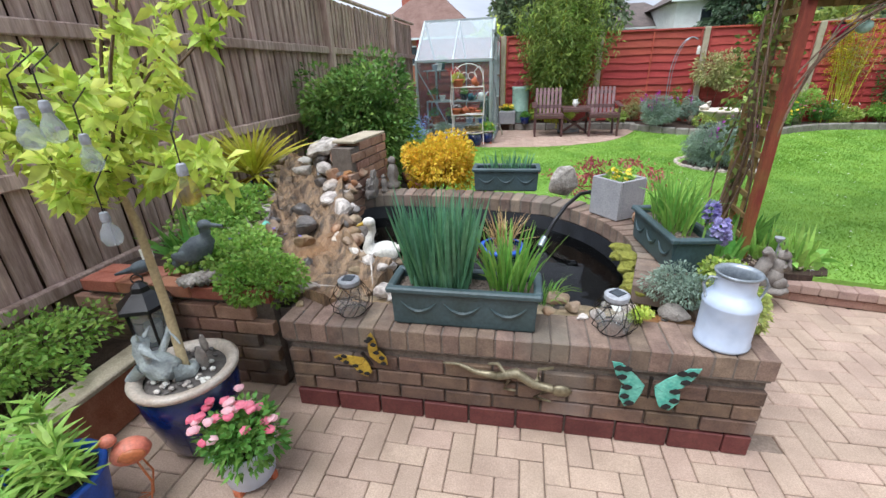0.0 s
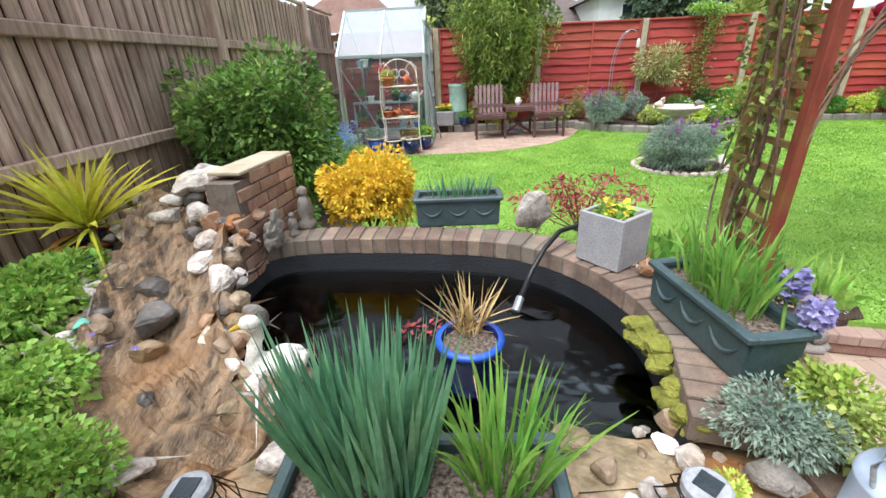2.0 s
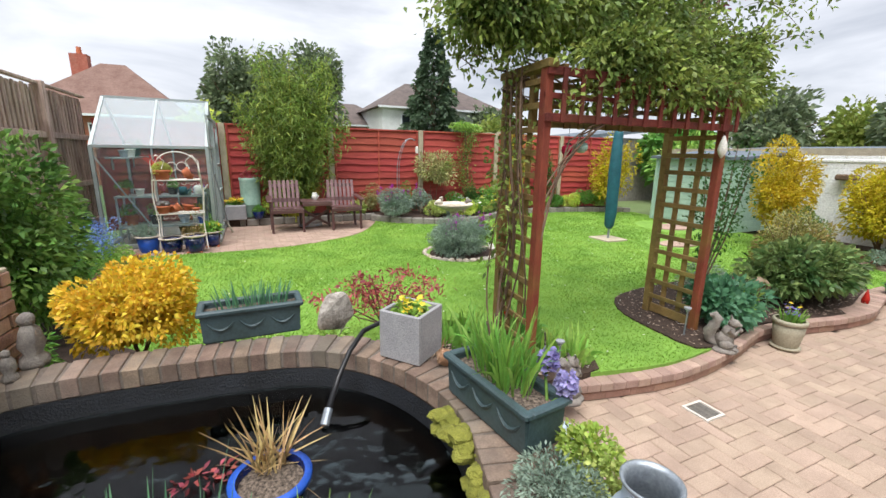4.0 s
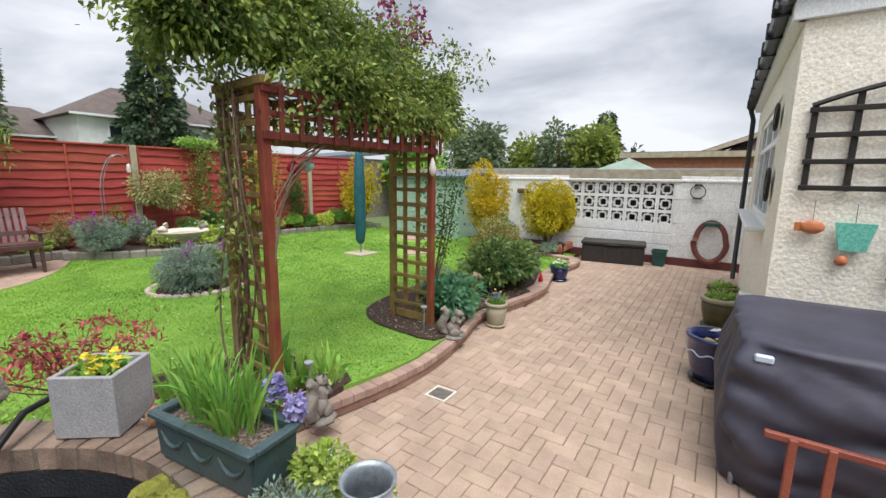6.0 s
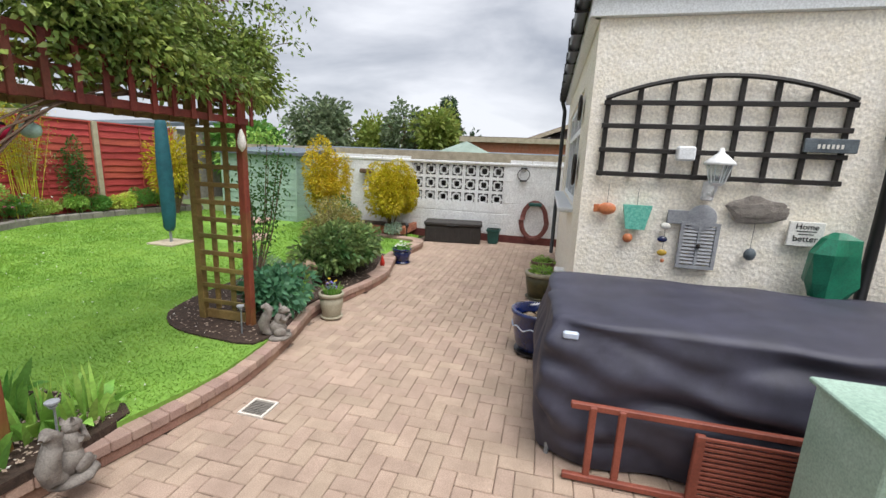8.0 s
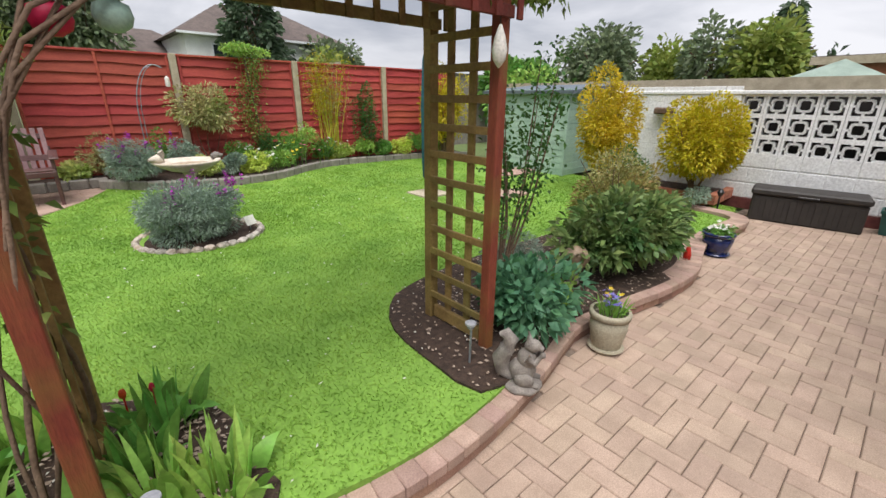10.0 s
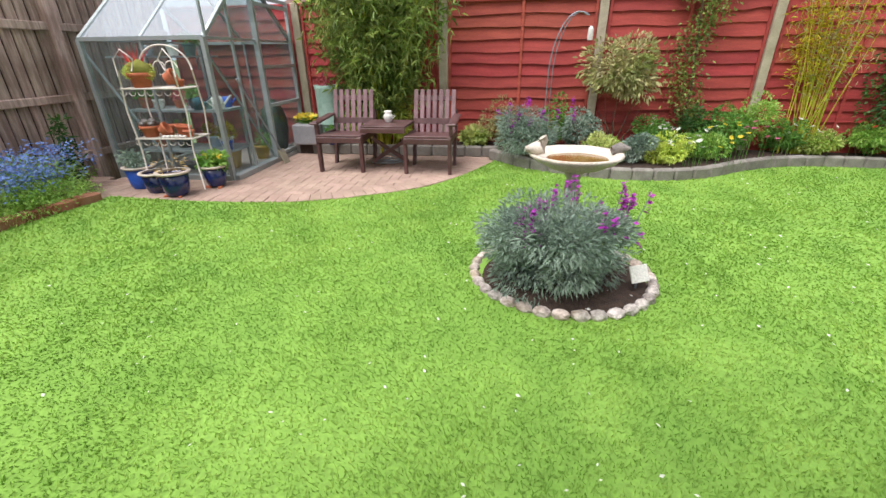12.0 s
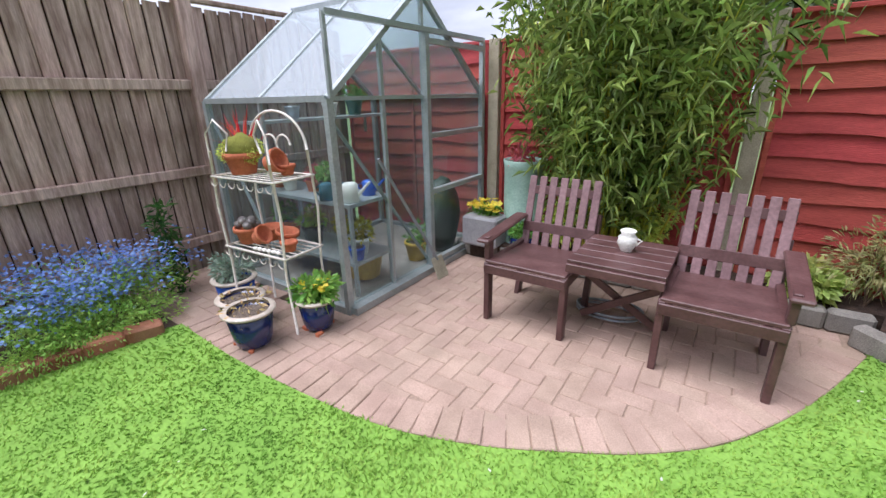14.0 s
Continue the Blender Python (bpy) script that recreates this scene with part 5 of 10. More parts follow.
for x, y, s, lb in ((-0.68, 3.82, 1.0, "small weathered stone garden figure on a round base"), (-0.72, 3.68, 0.55, "little round stone figure on the pond corner")):
    st_ = thing("stone_figure", x, y, 0.565, 0, lb, "statue")
    bm = lathe([(0.055 * s, 0), (0.06 * s, 0.02 * s), (0.05 * s, 0.05 * s), (0.032 * s, 0.07 * s), (0.05 * s, 0.12 * s), (0.04 * s, 0.19 * s), (0.022 * s, 0.22 * s)], 16, wob=0.4)
    blob(bm, 0, 0, 0.245 * s, 0.035 * s, 0.032 * s, 0.038 * s, 0.2, 3, 2)
    part("figure", bm, M_STATUE, st_, smooth=True)

# pebbles between the front wall and the water
def pebbles():
    random.seed(17)
    spots = [(0.66, 2.2, 0.5, 0.075, M_ROCKO), (0.72, 2.07, 0.5, 0.05, M_ROCKO), (0.98, 2.12, 0.49, 0.06, M_ROCK), (1.0, 2.28, 0.5, 0.075, M_ROCKO),
             (0.92, 2.0, 0.5, 0.055, M_ROCK), (0.82, 1.99, 0.5, 0.05, M_ROCK), (1.14, 2.02, 0.53, 0.075, M_STATUE), (0.6, 2.0, 0.5, 0.04, M_ROCKO),
             (1.1, 2.25, 0.52, 0.07, M_ROCKO), (1.06, 2.42, 0.5, 0.06, M_MOSS), (0.75, 1.96, 0.495, 0.035, M_ROCK), (-0.15, 2.05, 0.5, 0.05, M_ROCK), (0.95, 2.2, 0.47, 0.045, M_WHITEP)]
    for i in range(60):
        spots.append((random.uniform(-0.3, 1.2), random.uniform(1.97, 2.3), 0.455, random.uniform(0.012, 0.03), random.choice((M_ROCK, M_ROCKO, M_ROCK, M_ROCKD))))
    e = thing("pond_edge_stones", 0, 0, 0, 0, "mixed pale and buff stones along the pond shelf", "stones")
    for i, (x, y, z, s, m) in enumerate(spots):
        part("stone", crag(bmesh.new(), x, y, z - 0.16 * max(0, (y - 1.95) / 0.45) ** 1.3 * 0.6, s, s * 0.85, s * 0.62, i * 2.3, i, 13), m, e)
    # moss on the coping beside the trough
    bm = bmesh.new()
    for i in range(26):
        blob(bm, 1.06 + random.uniform(-0.05, 0.05), 2.2 + i * 0.02, 0.5 + random.uniform(-0.05, 0.06), 0.045, 0.04, 0.03, 0.4, i, 2)
    ms = thing("moss_patch", 0, 0, 0, 0, "yellow-green moss hanging over the coping", "moss")
    part("moss", bm, M_MOSS, ms)


pebbles()
s1 = shrub("alpine_shrub", 1.2, 2.12, 0.5, 0.17, 0.16, 0.2, 3600, 0.02, 0.007, L_SILVER, "low feathery grey-green alpine spilling over the wall", "plant", 14, 41)
s2 = shrub("variegated_creeper", 1.38, 2.1, 0.44, 0.14, 0.24, 0.28, 2600, 0.026, 0.018, L_VARIEG, "cream and green variegated creeper by the churn", "plant", 14, 42)
s3 = shrub("rock_plant", 0.98, 1.97, 0.49, 0.06, 0.05, 0.08, 260, 0.022, 0.014, L_LIME, "small lime-green rock plant on the coping", "plant", 6, 43)

# planting in the raised left bed
shrub("trailing_plant", -0.8, 1.93, 0.4, 0.22, 0.2, 0.34, 4200, 0.024, 0.019, L_FRESH, "fresh green trailing plant tumbling over the brick bed", "plant", 16, 44)
shrub("leafy_groundcover", -1.15, 2.25, 0.5, 0.3, 0.34, 0.26, 3800, 0.032, 0.026, L_FRESH, "leafy green groundcover in the raised bed", "plant", 16, 45)
shrub("leafy_groundcover", -1.5, 2.7, 0.5, 0.28, 0.4, 0.34, 3600, 0.04, 0.028, L_FRESH, "bushy soft green leaves against the fence", "plant", 16, 46)
sp = thing("strap_leaf_plant", -1.45, 2.25, 0.5, 0, "broad glossy green strap leaves", "plant")
blade_clump(sp, "leaves", 0, 0, 0, 0.1, 0.1, 46, 0.42, 0.045, L_GREEN, bend=0.7)
vi = thing("violets", -1.08, 2.35, 0.66, 0, "tiny violet flowers among groundcover", "flower")
small_flowers(vi, "flower", 0, 0, 0, 0.3, 0.25, 12, 0.014, 5, P_LILAC)

# cordyline in a blue pot
cy = thing("blue_pot", -1.68, 3.3, 0.5, 0, "blue glazed pot with a terracotta-coloured rim", "pot")
part("pot", lathe([(0.1, 0), (0.13, 0.05), (0.16, 0.18), (0.165, 0.22), (0.145, 0.22), (0.14, 0.17)], 24, cap=False), M_BLUEP, cy, smooth=True)
part("rim", lathe([(0.145, 0.212), (0.172, 0.21), (0.175, 0.24), (0.145, 0.24)], 24, cap=False), M_TERRA, cy, smooth=True)
part("compost", lathe([(0.143, 0.19), (0.07, 0.2), (0.02, 0.2)], 20), M_SOIL, cy)
co = thing("cordyline", -1.68, 3.3, 0.69, 0, "yellow-green spiky cordyline with arching blades", "plant")
B = ellipse_pts(80, 0.02, 0.02)
B[:, 2] += 0.1
blades("leaves", B, rot_dirs(80, 1.0, 0.75), 0.56, 0.034, L_CORD, co, bend=0.55, seg=6)
part("trunk", tube([(0, 0, 0), (0.01, 0, 0.12)], [0.03, 0.024], 8), M_STEM, co)

# duck ornament, lantern and shells on the bed wall
dk = thing("duck_ornament", -1.2, 2.03, 0.575, 10, "slate-grey duck ornament on the brick bed", "ornament")
bm = bmesh.new()
tube([(-0.17, 0, 0.03), (-0.12, 0, 0.06), (-0.05, 0, 0.1), (0.02, 0, 0.15), (0.055, 0, 0.19), (0.062, 0, 0.225), (0.06, 0, 0.25)], [0.006, 0.035, 0.062, 0.066, 0.045, 0.027, 0.024], 16, bm)
blob(bm, 0.068, 0, 0.268, 0.036, 0.026, 0.027, 0.04, 1, 3)
tube([(0.09, 0, 0.268), (0.125, 0, 0.262), (0.16, 0, 0.26)], [0.015, 0.011, 0.007], 8, bm)
for s_ in (-1, 1):
    tube([(0.0, s_ * 0.025, 0.09), (0.005, s_ * 0.028, 0.0)], 0.008, 6, bm)
    blob(bm, -0.04, s_ * 0.05, 0.11, 0.085, 0.014, 0.035, 0.08, 2, 2, 0.0)
part("body", bm, M_LEAD, dk, smooth=True)
for i, (x, y) in enumerate(((-1.08, 1.93), (-1.14, 1.9))):
    sh = thing("sea_shell", x, y, 0.578, i * 50, "large pale scallop shell on the wall top", "shell", "shells")
    sh.scale = (1.5, 1.5, 1.6)
    bm = bmesh.new()
    rr = [bm.verts.new((0.055 * math.cos(a) * (1 + 0.06 * math.cos(a * 14)), 0.05 * math.sin(a), 0.016 + 0.012 * math.cos(a * 14))) for a in np.linspace(0, 2 * math.pi, 40, endpoint=False)]
    c = bm.verts.new((0, 0, 0.035))
    d = bm.verts.new((0, 0, 0.0))
    for a, b in zip(rr, rr[1:] + rr[:1]):
        bm.faces.new((a, b, c))
        bm.faces.new((b, a, d))
    part("shell", bm, M_ROCK, sh, smooth=True)
for i, (x, y) in enumerate(((-1.5, 1.95), (-1.38, 2.1))):
    bd = thing("bird_ornament", x, y, 0.578, 60 + i * 40, "small dark bird ornament on the bed wall", "ornament", "bird ornaments")
    bm = blob(bmesh.new(), 0, 0, 0.05, 0.06, 0.035, 0.036, 0.1, 3 + i, 2)
    blob(bm, 0.045, 0, 0.09, 0.022, 0.02, 0.02, 0.05, 2, 2)
    tube([(-0.04, 0, 0.05), (-0.12, 0, 0.05)], [0.02, 0.006], 6, bm)
    part("body", bm, M_LEAD, bd, smooth=True)
ln = thing("black_lantern", -1.33, 1.76, 0.29, 20, "black metal candle lantern with a pitched top", "lantern")
ln.scale = (1.3, 1.3, 1.2)
part("base", lathe([(0.085, 0), (0.085, 0.02), (0.075, 0.03)], 6), M_BLACKP, ln)
for i in range(6):
    a = i * math.pi / 3
    part("post", tube([(0.07 * math.cos(a), 0.07 * math.sin(a), 0.02), (0.078 * math.cos(a), 0.078 * math.sin(a), 0.2)], 0.005, 4), M_BLACKP, ln)
part("roof", lathe([(0.1, 0.195), (0.098, 0.21), (0.05, 0.25), (0.035, 0.26), (0.03, 0.28), (0.012, 0.3)], 6), M_BLACKP, ln)
part("glass", lathe([(0.066, 0.03), (0.07, 0.195)], 6, cap=False), M_GLASSB, ln)
part("candle", lathe([(0.03, 0.025), (0.03, 0.11)], 16), M_WHITEP, ln, "white pillar candle")
part("ring_handle", tube([(0.02 * math.cos(a), 0, 0.31 + 0.02 * math.sin(a)) for a in np.linspace(0, 2 * math.pi, 13)], 0.003, 5), M_BLACKP, ln)

# corner bed foliage and tubs
shrub("corner_groundcover", -1.72, 1.3, 0.2, 0.32, 0.6, 0.4, 5200, 0.03, 0.02, L_FRESH, "low mounded green foliage in the corner bed", "plant", 18, 50)
bt = thing("blue_tub", -1.12, 1.02, 0.0, 0, "bright blue plastic tub beside the low wall", "tub")
part("tub", lathe([(0.13, 0), (0.16, 0.18), (0.17, 0.26), (0.178, 0.265), (0.178, 0.28), (0.155, 0.28), (0.15, 0.2)], 28, cap=False), M_BLUEP, bt, smooth=True)
part("compost", lathe([(0.155, 0.24), (0.06, 0.25), (0.02, 0.25)], 20), M_SOIL, bt)
lp = thing("leafy_tub_plant", -1.12, 1.02, 0.25, 0, "bright green whorled lily leaves filling the tub", "plant")
for i in range(17):
    a, r = random.uniform(0, 6.28), random.uniform(0.02, 0.16)
    px, py, hh = r * math.cos(a), r * math.sin(a), random.uniform(0.14, 0.3)
    m_ = 26
    B = np.tile(np.array([[px * 1.25, py * 1.25, hh]]), (m_, 1)) - np.stack([np.zeros(m_), np.zeros(m_), RNG.uniform(0, hh * 0.85, m_)], 1)
    blades("leaf_whorl", B, rot_dirs(m_, 0.7, 0.8), 0.1, 0.017, L_FRESH, lp, bend=0.5)

# standard tree in a big blue pot
tp = thing("large_blue_pot", -0.93, 1.5, 0.0, 0, "large midnight-blue glazed pot with a wide cream rim", "pot")
tp.scale = (1, 1, 1.3)
part("pot", lathe([(0.12, 0), (0.15, 0.04), (0.19, 0.18), (0.2, 0.283), (0.165, 0.283), (0.15, 0.25)], 32, cap=False), M_BLUEGL, tp, smooth=True)
part("rim", lathe([(0.15, 0.285), (0.165, 0.278), (0.21, 0.29), (0.214, 0.305), (0.2, 0.312), (0.17, 0.306), (0.158, 0.29)], 36, cap=False), M_RIM, tp, smooth=True)
part("gravel", lathe([(0.165, 0.285), (0.08, 0.295), (0.02, 0.297)], 20), M_ROCKD, tp)
random.seed(2)
for i in range(70):
    a, r = random.uniform(0, 6.28), random.uniform(0.03, 0.155)
    part("pebble", blob(bmesh.new(), r * math.cos(a), r * math.sin(a), 0.3, 0.014, 0.011, 0.008, 0.3, i, 1), random.choice((M_WHITEP, M_ROCK, M_ROCKD)), tp)
tr = thing("standard_tree", -0.93, 1.5, 0.37, 0, "young standard tree with lime-green star-shaped leaves", "tree")
part("trunk", tube([(0, 0, 0), (-0.01, 0.02, 0.3), (-0.05, 0.05, 0.66), (-0.1, 0.06, 0.86)], [0.021, 0.018, 0.016, 0.013], 10), mat("pale_bark", "#9c8a66", "#b3a27c", rough=0.8, scale=9, bump=0.4), tr, smooth=True)
part("tie", tube([(-0.045, 0.045, 0.52), (-0.055, 0.05, 0.56)], 0.021, 10), M_PAPERW, tr)
random.seed(8)
tips = []
bm = bmesh.new()
for i in range(28):
    a = i * 2.4
    r = random.uniform(0.2, 0.62)
    tip = Vector((0.02 + r * math.cos(a), -0.06 + r * 0.7 * math.sin(a), random.uniform(0.78, 1.5)))
    o = Vector((-0.1, 0.06, 0.84))
    mid = o.lerp(tip, 0.5) + Vector((0, 0, 0.05))
    tube([o, mid, tip], [0.009, 0.006, 0.003], 5, bm)
    for q in (0.35, 0.55, 0.75, 0.9, 1.0):
        tips.append(o.lerp(tip, q) + Vector((random.uniform(-0.05, 0.05), random.uniform(-0.05, 0.05), random.uniform(-0.03, 0.05))))
part("branch", bm, M_STEM, tr, kind="stuff")
P = np.repeat(np.array([tuple(t) for t in tips]), 18, 0) + RNG.normal(size=(len(tips) * 18, 3)) * 0.016
leaves("crown", P, rot_dirs(len(P), 0.3, 1.0), 0.072, 0.031, L_LIME, tr)


def bulb(x, y, z, s, m, lab):
    e = thing("hanging_bulb", x, y, z, 0, lab, "light", "hanging glass bulbs in the tree")
    part("glass", lathe([(0.012 * s, 0), (0.035 * s, 0.012 * s), (0.048 * s, 0.045 * s), (0.042 * s, 0.08 * s), (0.022 * s, 0.115 * s), (0.018 * s, 0.135 * s)], 18, cap=False), m, e, smooth=True)
    part("cap", lathe([(0.02 * s, 0.13 * s), (0.022 * s, 0.15 * s), (0.018 * s, 0.175 * s), (0.006, 0.18 * s)], 14), M_SILVER, e)
    part("wire", tube([(0, 0, 0.178 * s), (-0.01, 0.01, 0.3 * s), (-0.12, 0.18, 0.42 * s)], 0.002, 4), M_DARKMET, e)


for x, y, z, m, lb in ((-0.61, 1.05, 1.4, M_GLASSB, "clear glass bulb hanging from the tree"), (-0.58, 1.08, 1.41, M_GLASSB, "clear glass bulb among lime leaves"), (-0.58, 1.14, 1.33, M_GLASSB, "clear dimpled glass bulb under a branch"),
                       (-0.58, 1.12, 1.14, M_GLASSB, "clear bulb hung low beside the trunk"), (-0.25, 1.05, 1.28, M_AMBER, "yellow-tinted glass bulb lantern")):
    bulb(x, y, z, 0.52, m, lb)

# gargoyle-like ornaments in the pot, pink daisies, wire bird
og = thing("dragon_ornament", -0.985, 1.44, 0.375, 0, "verdigris-grey curled creature ornament in the pot", "ornament")
og.scale = (1.3, 1.1, 1.5)
bm = blob(bmesh.new(), 0, 0, 0.045, 0.07, 0.05, 0.042, 0.3, 5, 3)
tube([(-0.03, 0, 0.05), (-0.05, 0, 0.09), (-0.035, 0, 0.125), (-0.06, 0, 0.13)], [0.035, 0.026, 0.028, 0.012], 10, bm)
tube([(0.05, 0, 0.03), (0.09, 0.03, 0.02), (0.08, 0.07, 0.02), (0.03, 0.08, 0.02)], [0.03, 0.02, 0.013, 0.005], 8, bm)
for s_ in (-1, 1):
    tube([(-0.04, s_ * 0.03, 0.05), (-0.08, s_ * 0.045, 0.02), (-0.1, s_ * 0.04, 0.008)], [0.02, 0.015, 0.01], 7, bm)
    tube([(-0.03, s_ * 0.014, 0.135), (-0.01, s_ * 0.03, 0.165)], [0.008, 0.002], 6, bm)
    tube([(0.0, s_ * 0.03, 0.08), (0.03, s_ * 0.06, 0.14), (0.06, s_ * 0.05, 0.1)], [0.012, 0.016, 0.003], 6, bm)
part("figure", bm, M_VERDI, og, smooth=True)
og = thing("butterfly_ornament", -0.85, 1.52, 0.38, 0, "small dusty-pink winged ornament", "ornament")
part("figure", blob(blob(bmesh.new(), 0, 0, 0.06, 0.03, 0.012, 0.06, 0.3, 5, 2), 0.01, 0.02, 0.12, 0.02, 0.01, 0.045, 0.3, 7, 2), M_STATUE, og)
pp = thing("metal_bucket_planter", -0.58, 1.33, 0.035, 0, "pale blue-grey metal bucket planter on small feet", "planter")
part("bucket", lathe([(0.075, 0), (0.08, 0.01), (0.1, 0.15), (0.108, 0.165), (0.104, 0.17), (0.095, 0.16)], 28, cap=False), M_ENAMEL, pp, smooth=True)
part("bottom", lathe([(0.075, 0.001), (0.075, 0.004)], 28), M_ENAMEL, pp)
part("compost", lathe([(0.097, 0.15), (0.04, 0.155)], 16), M_SOIL, pp)
part("handle", tube([(-0.1, -0.03, 0.13), (-0.125, -0.035, 0.12), (-0.12, -0.035, 0.1)], 0.008, 6), M_WHITEP, pp)
for a in (0.3, 2.4, 4.5):
    part("foot", boxes((0.065 * math.cos(a), 0.065 * math.sin(a), -0.017, 0.035, 0.025, 0.034), bevel=0.005), M_TERRA, pp, "terracotta pot foot")
pd = thing("pink_daisies", -0.58, 1.33, 0.19, 0, "pink and pale double daisies over dark green leaves", "flower")
P, D = lumps(1400, 0.165, 0.15, 0.1, 12, 14, 0.04)
leaves("leaves", P, D, 0.034, 0.018, L_GREEN, pd)
pd.scale = pp.scale = (1.15, 1.15, 1.12)
for m, n, sd, nm in ((P_PINK, 16, 0.1, "pink"), (P_PALE, 14, 0.1, "pale pink")):
    P = ellipse_pts(n, 0.155, 0.14) + np.array([0, 0, 0.16])
    P[:, 2] += RNG.uniform(-0.03, 0.02, n) - (np.hypot(P[:, 0], P[:, 1]) * 0.25)
    for q in P:
        part("flower", blob(bmesh.new(), q[0], q[1], q[2], 0.018, 0.018, 0.01, 0.35, q[0] * 50, 2, freq=5), m, pd, nm + " double daisy")
wb = thing("wire_legged_bird", -0.93, 1.18, 0.0, 40, "coral-pink bird ornament on thin metal legs", "ornament")
part("body", blob(bmesh.new(), 0, 0, 0.27, 0.065, 0.05, 0.05, 0.08, 1, 3), M_PINKORN, wb, smooth=True)
part("head", blob(bmesh.new(), -0.05, 0, 0.345, 0.028, 0.024, 0.026, 0.05, 1, 2), M_PINKORN, wb, smooth=True)
part("beak", tube([(-0.07, 0, 0.345), (-0.1, 0, 0.335)], [0.012, 0.002], 6), M_YELLOWP, wb)
for s in (-1, 1):
    part("leg", tube([(0.01, s * 0.02, 0.23), (0.03, s * 0.03, 0.12), (0.0, s * 0.035, 0.0)], 0.004, 5), M_COPPER, wb)
    bm = bmesh.new()
    for d in (-0.5, 0, 0.5):
        tube([(0, s * 0.035, 0.004), (-0.05 * math.cos(d), s * 0.035 + 0.05 * math.sin(d), 0.004)], 0.003, 4, bm)
    part("foot", bm, M_COPPER, wb)
part("wing", blob(bmesh.new(), 0.01, -0.045, 0.28, 0.045, 0.012, 0.03, 0.1, 1, 2), M_COPPER, wb, smooth=True)


# wall ornaments on the pond wall
def butterfly(x, z, s, m, label, roll=0):
    e = thing("butterfly_wall_ornament", x, 1.748, z, 0, label, "ornament", "butterfly ornaments on the pond wall")
    R = pose(0, 0, 0, 0, roll, 0)
    def P3(u, v):
        return R @ Vector((u * s, 0, v * s))
    for sd in (-1, 1):
        for outl, nm in (([(0.02, 0.0), (0.06, 0.05), (0.13, 0.12), (0.17, 0.13), (0.15, 0.07), (0.12, 0.02), (0.06, -0.02)], "upper_wing"),
                         ([(0.02, -0.005), (0.06, -0.022), (0.115, 0.0), (0.12, -0.06), (0.09, -0.11), (0.05, -0.1), (0.03, -0.05)], "lower_wing")):
            bm = bmesh.new()
            vs = []
            for u, v in outl:
                p = P3(sd * u, v)
                vs.append(bm.verts.new((p.x, -0.004 - abs(u) * s * 0.18, p.z)))
            f = bm.faces.new(vs)
            r = bmesh.ops.extrude_face_region(bm, geom=[f])
            for v in r["geom"]:
                if isinstance(v, bmesh.types.BMVert):
                    v.co.y += 0.004
            bmesh.ops.recalc_face_normals(bm, faces=bm.faces)
            part(nm, bm, m, e)
            for j in range(3):
                u0, v0 = outl[2 + j]
                q = P3(sd * u0 * 0.82, v0 * 0.8)
                part("wing_mark", blob(bmesh.new(), q.x, -0.008 - abs(u0) * s * 0.18, q.z, 0.012 * s * 2, 0.002, 0.008 * s * 2, 0.2, j, 1), M_INK, e, "black wing marking")
    a, b = P3(0, -0.06), P3(0, 0.05)
    part("body", tube([(a.x, -0.012, a.z), (b.x, -0.012, b.z)], [0.004, 0.009], 6), M_DARKMET, e)


butterfly(1.0, 0.335, 0.95, M_TURQ, "turquoise metal butterfly with black markings on the brick wall")
butterfly(-0.2, 0.345, 0.72, M_YELLOWP, "mustard-yellow metal butterfly tilted on the brick wall", roll=-38)
lz = thing("lizard_wall_ornament", 0.42, 1.742, 0.31, 0, "curling bronze lizard ornament on the brick wall", "ornament")
part("tail", tube([(-0.27, 0, 0.045), (-0.2, 0, 0.045), (-0.12, 0, 0.01), (-0.03, 0, 0.0)], [0.004, 0.008, 0.013, 0.018], 8), M_BRONZE, lz, smooth=True)
part("body", tube([(-0.03, 0, 0.0), (0.05, -0.005, 0.03), (0.12, -0.005, -0.02), (0.2, 0, -0.04)], [0.018, 0.024, 0.02, 0.018], 8), M_BRONZE, lz, smooth=True)
part("head", blob(bmesh.new(), 0.24, -0.004, -0.045, 0.045, 0.015, 0.03, 0.1, 2, 2), M_BRONZE, lz, smooth=True)
for a, b, c in (((0.0, 0.02), (-0.03, 0.07), (-0.07, 0.06)), ((0.02, -0.01), (0.0, -0.06), (0.05, -0.07)), ((0.14, 0.0), (0.14, 0.06), (0.2, 0.07)), ((0.18, -0.05), (0.13, -0.09), (0.2, -0.11))):
    part("leg", tube([(a[0], 0, a[1]), (b[0], -0.005, b[1]), (c[0], 0, c[1])], [0.01, 0.008, 0.006], 6), M_BRONZE, lz, smooth=True)

# behind the pond
g_ = shrub("golden_shrub", -0.3, 4.05, 0.4, 0.4, 0.34, 0.62, 8500, 0.036, 0.023, L_GOLD, "rounded golden-orange spiraea bush beside the back trough", "shrub", 44, 60, size=0.3)
g2 = shrub("laurel_bush", -1.32, 4.95, 0.25, 0.8, 0.7, 1.62, 13000, 0.07, 0.034, L_LAUREL, "large rounded mid-green evergreen bush by the fence", "shrub", 62, 61, size=0.25, low=-0.8)
shrub("bluebell_patch", -1.0, 4.2, 0.3, 0.35, 0.25, 0.35, 1400, 0.05, 0.012, L_BLADEG, "grassy green leaves behind the stepped wall", "plant", 12, 62)
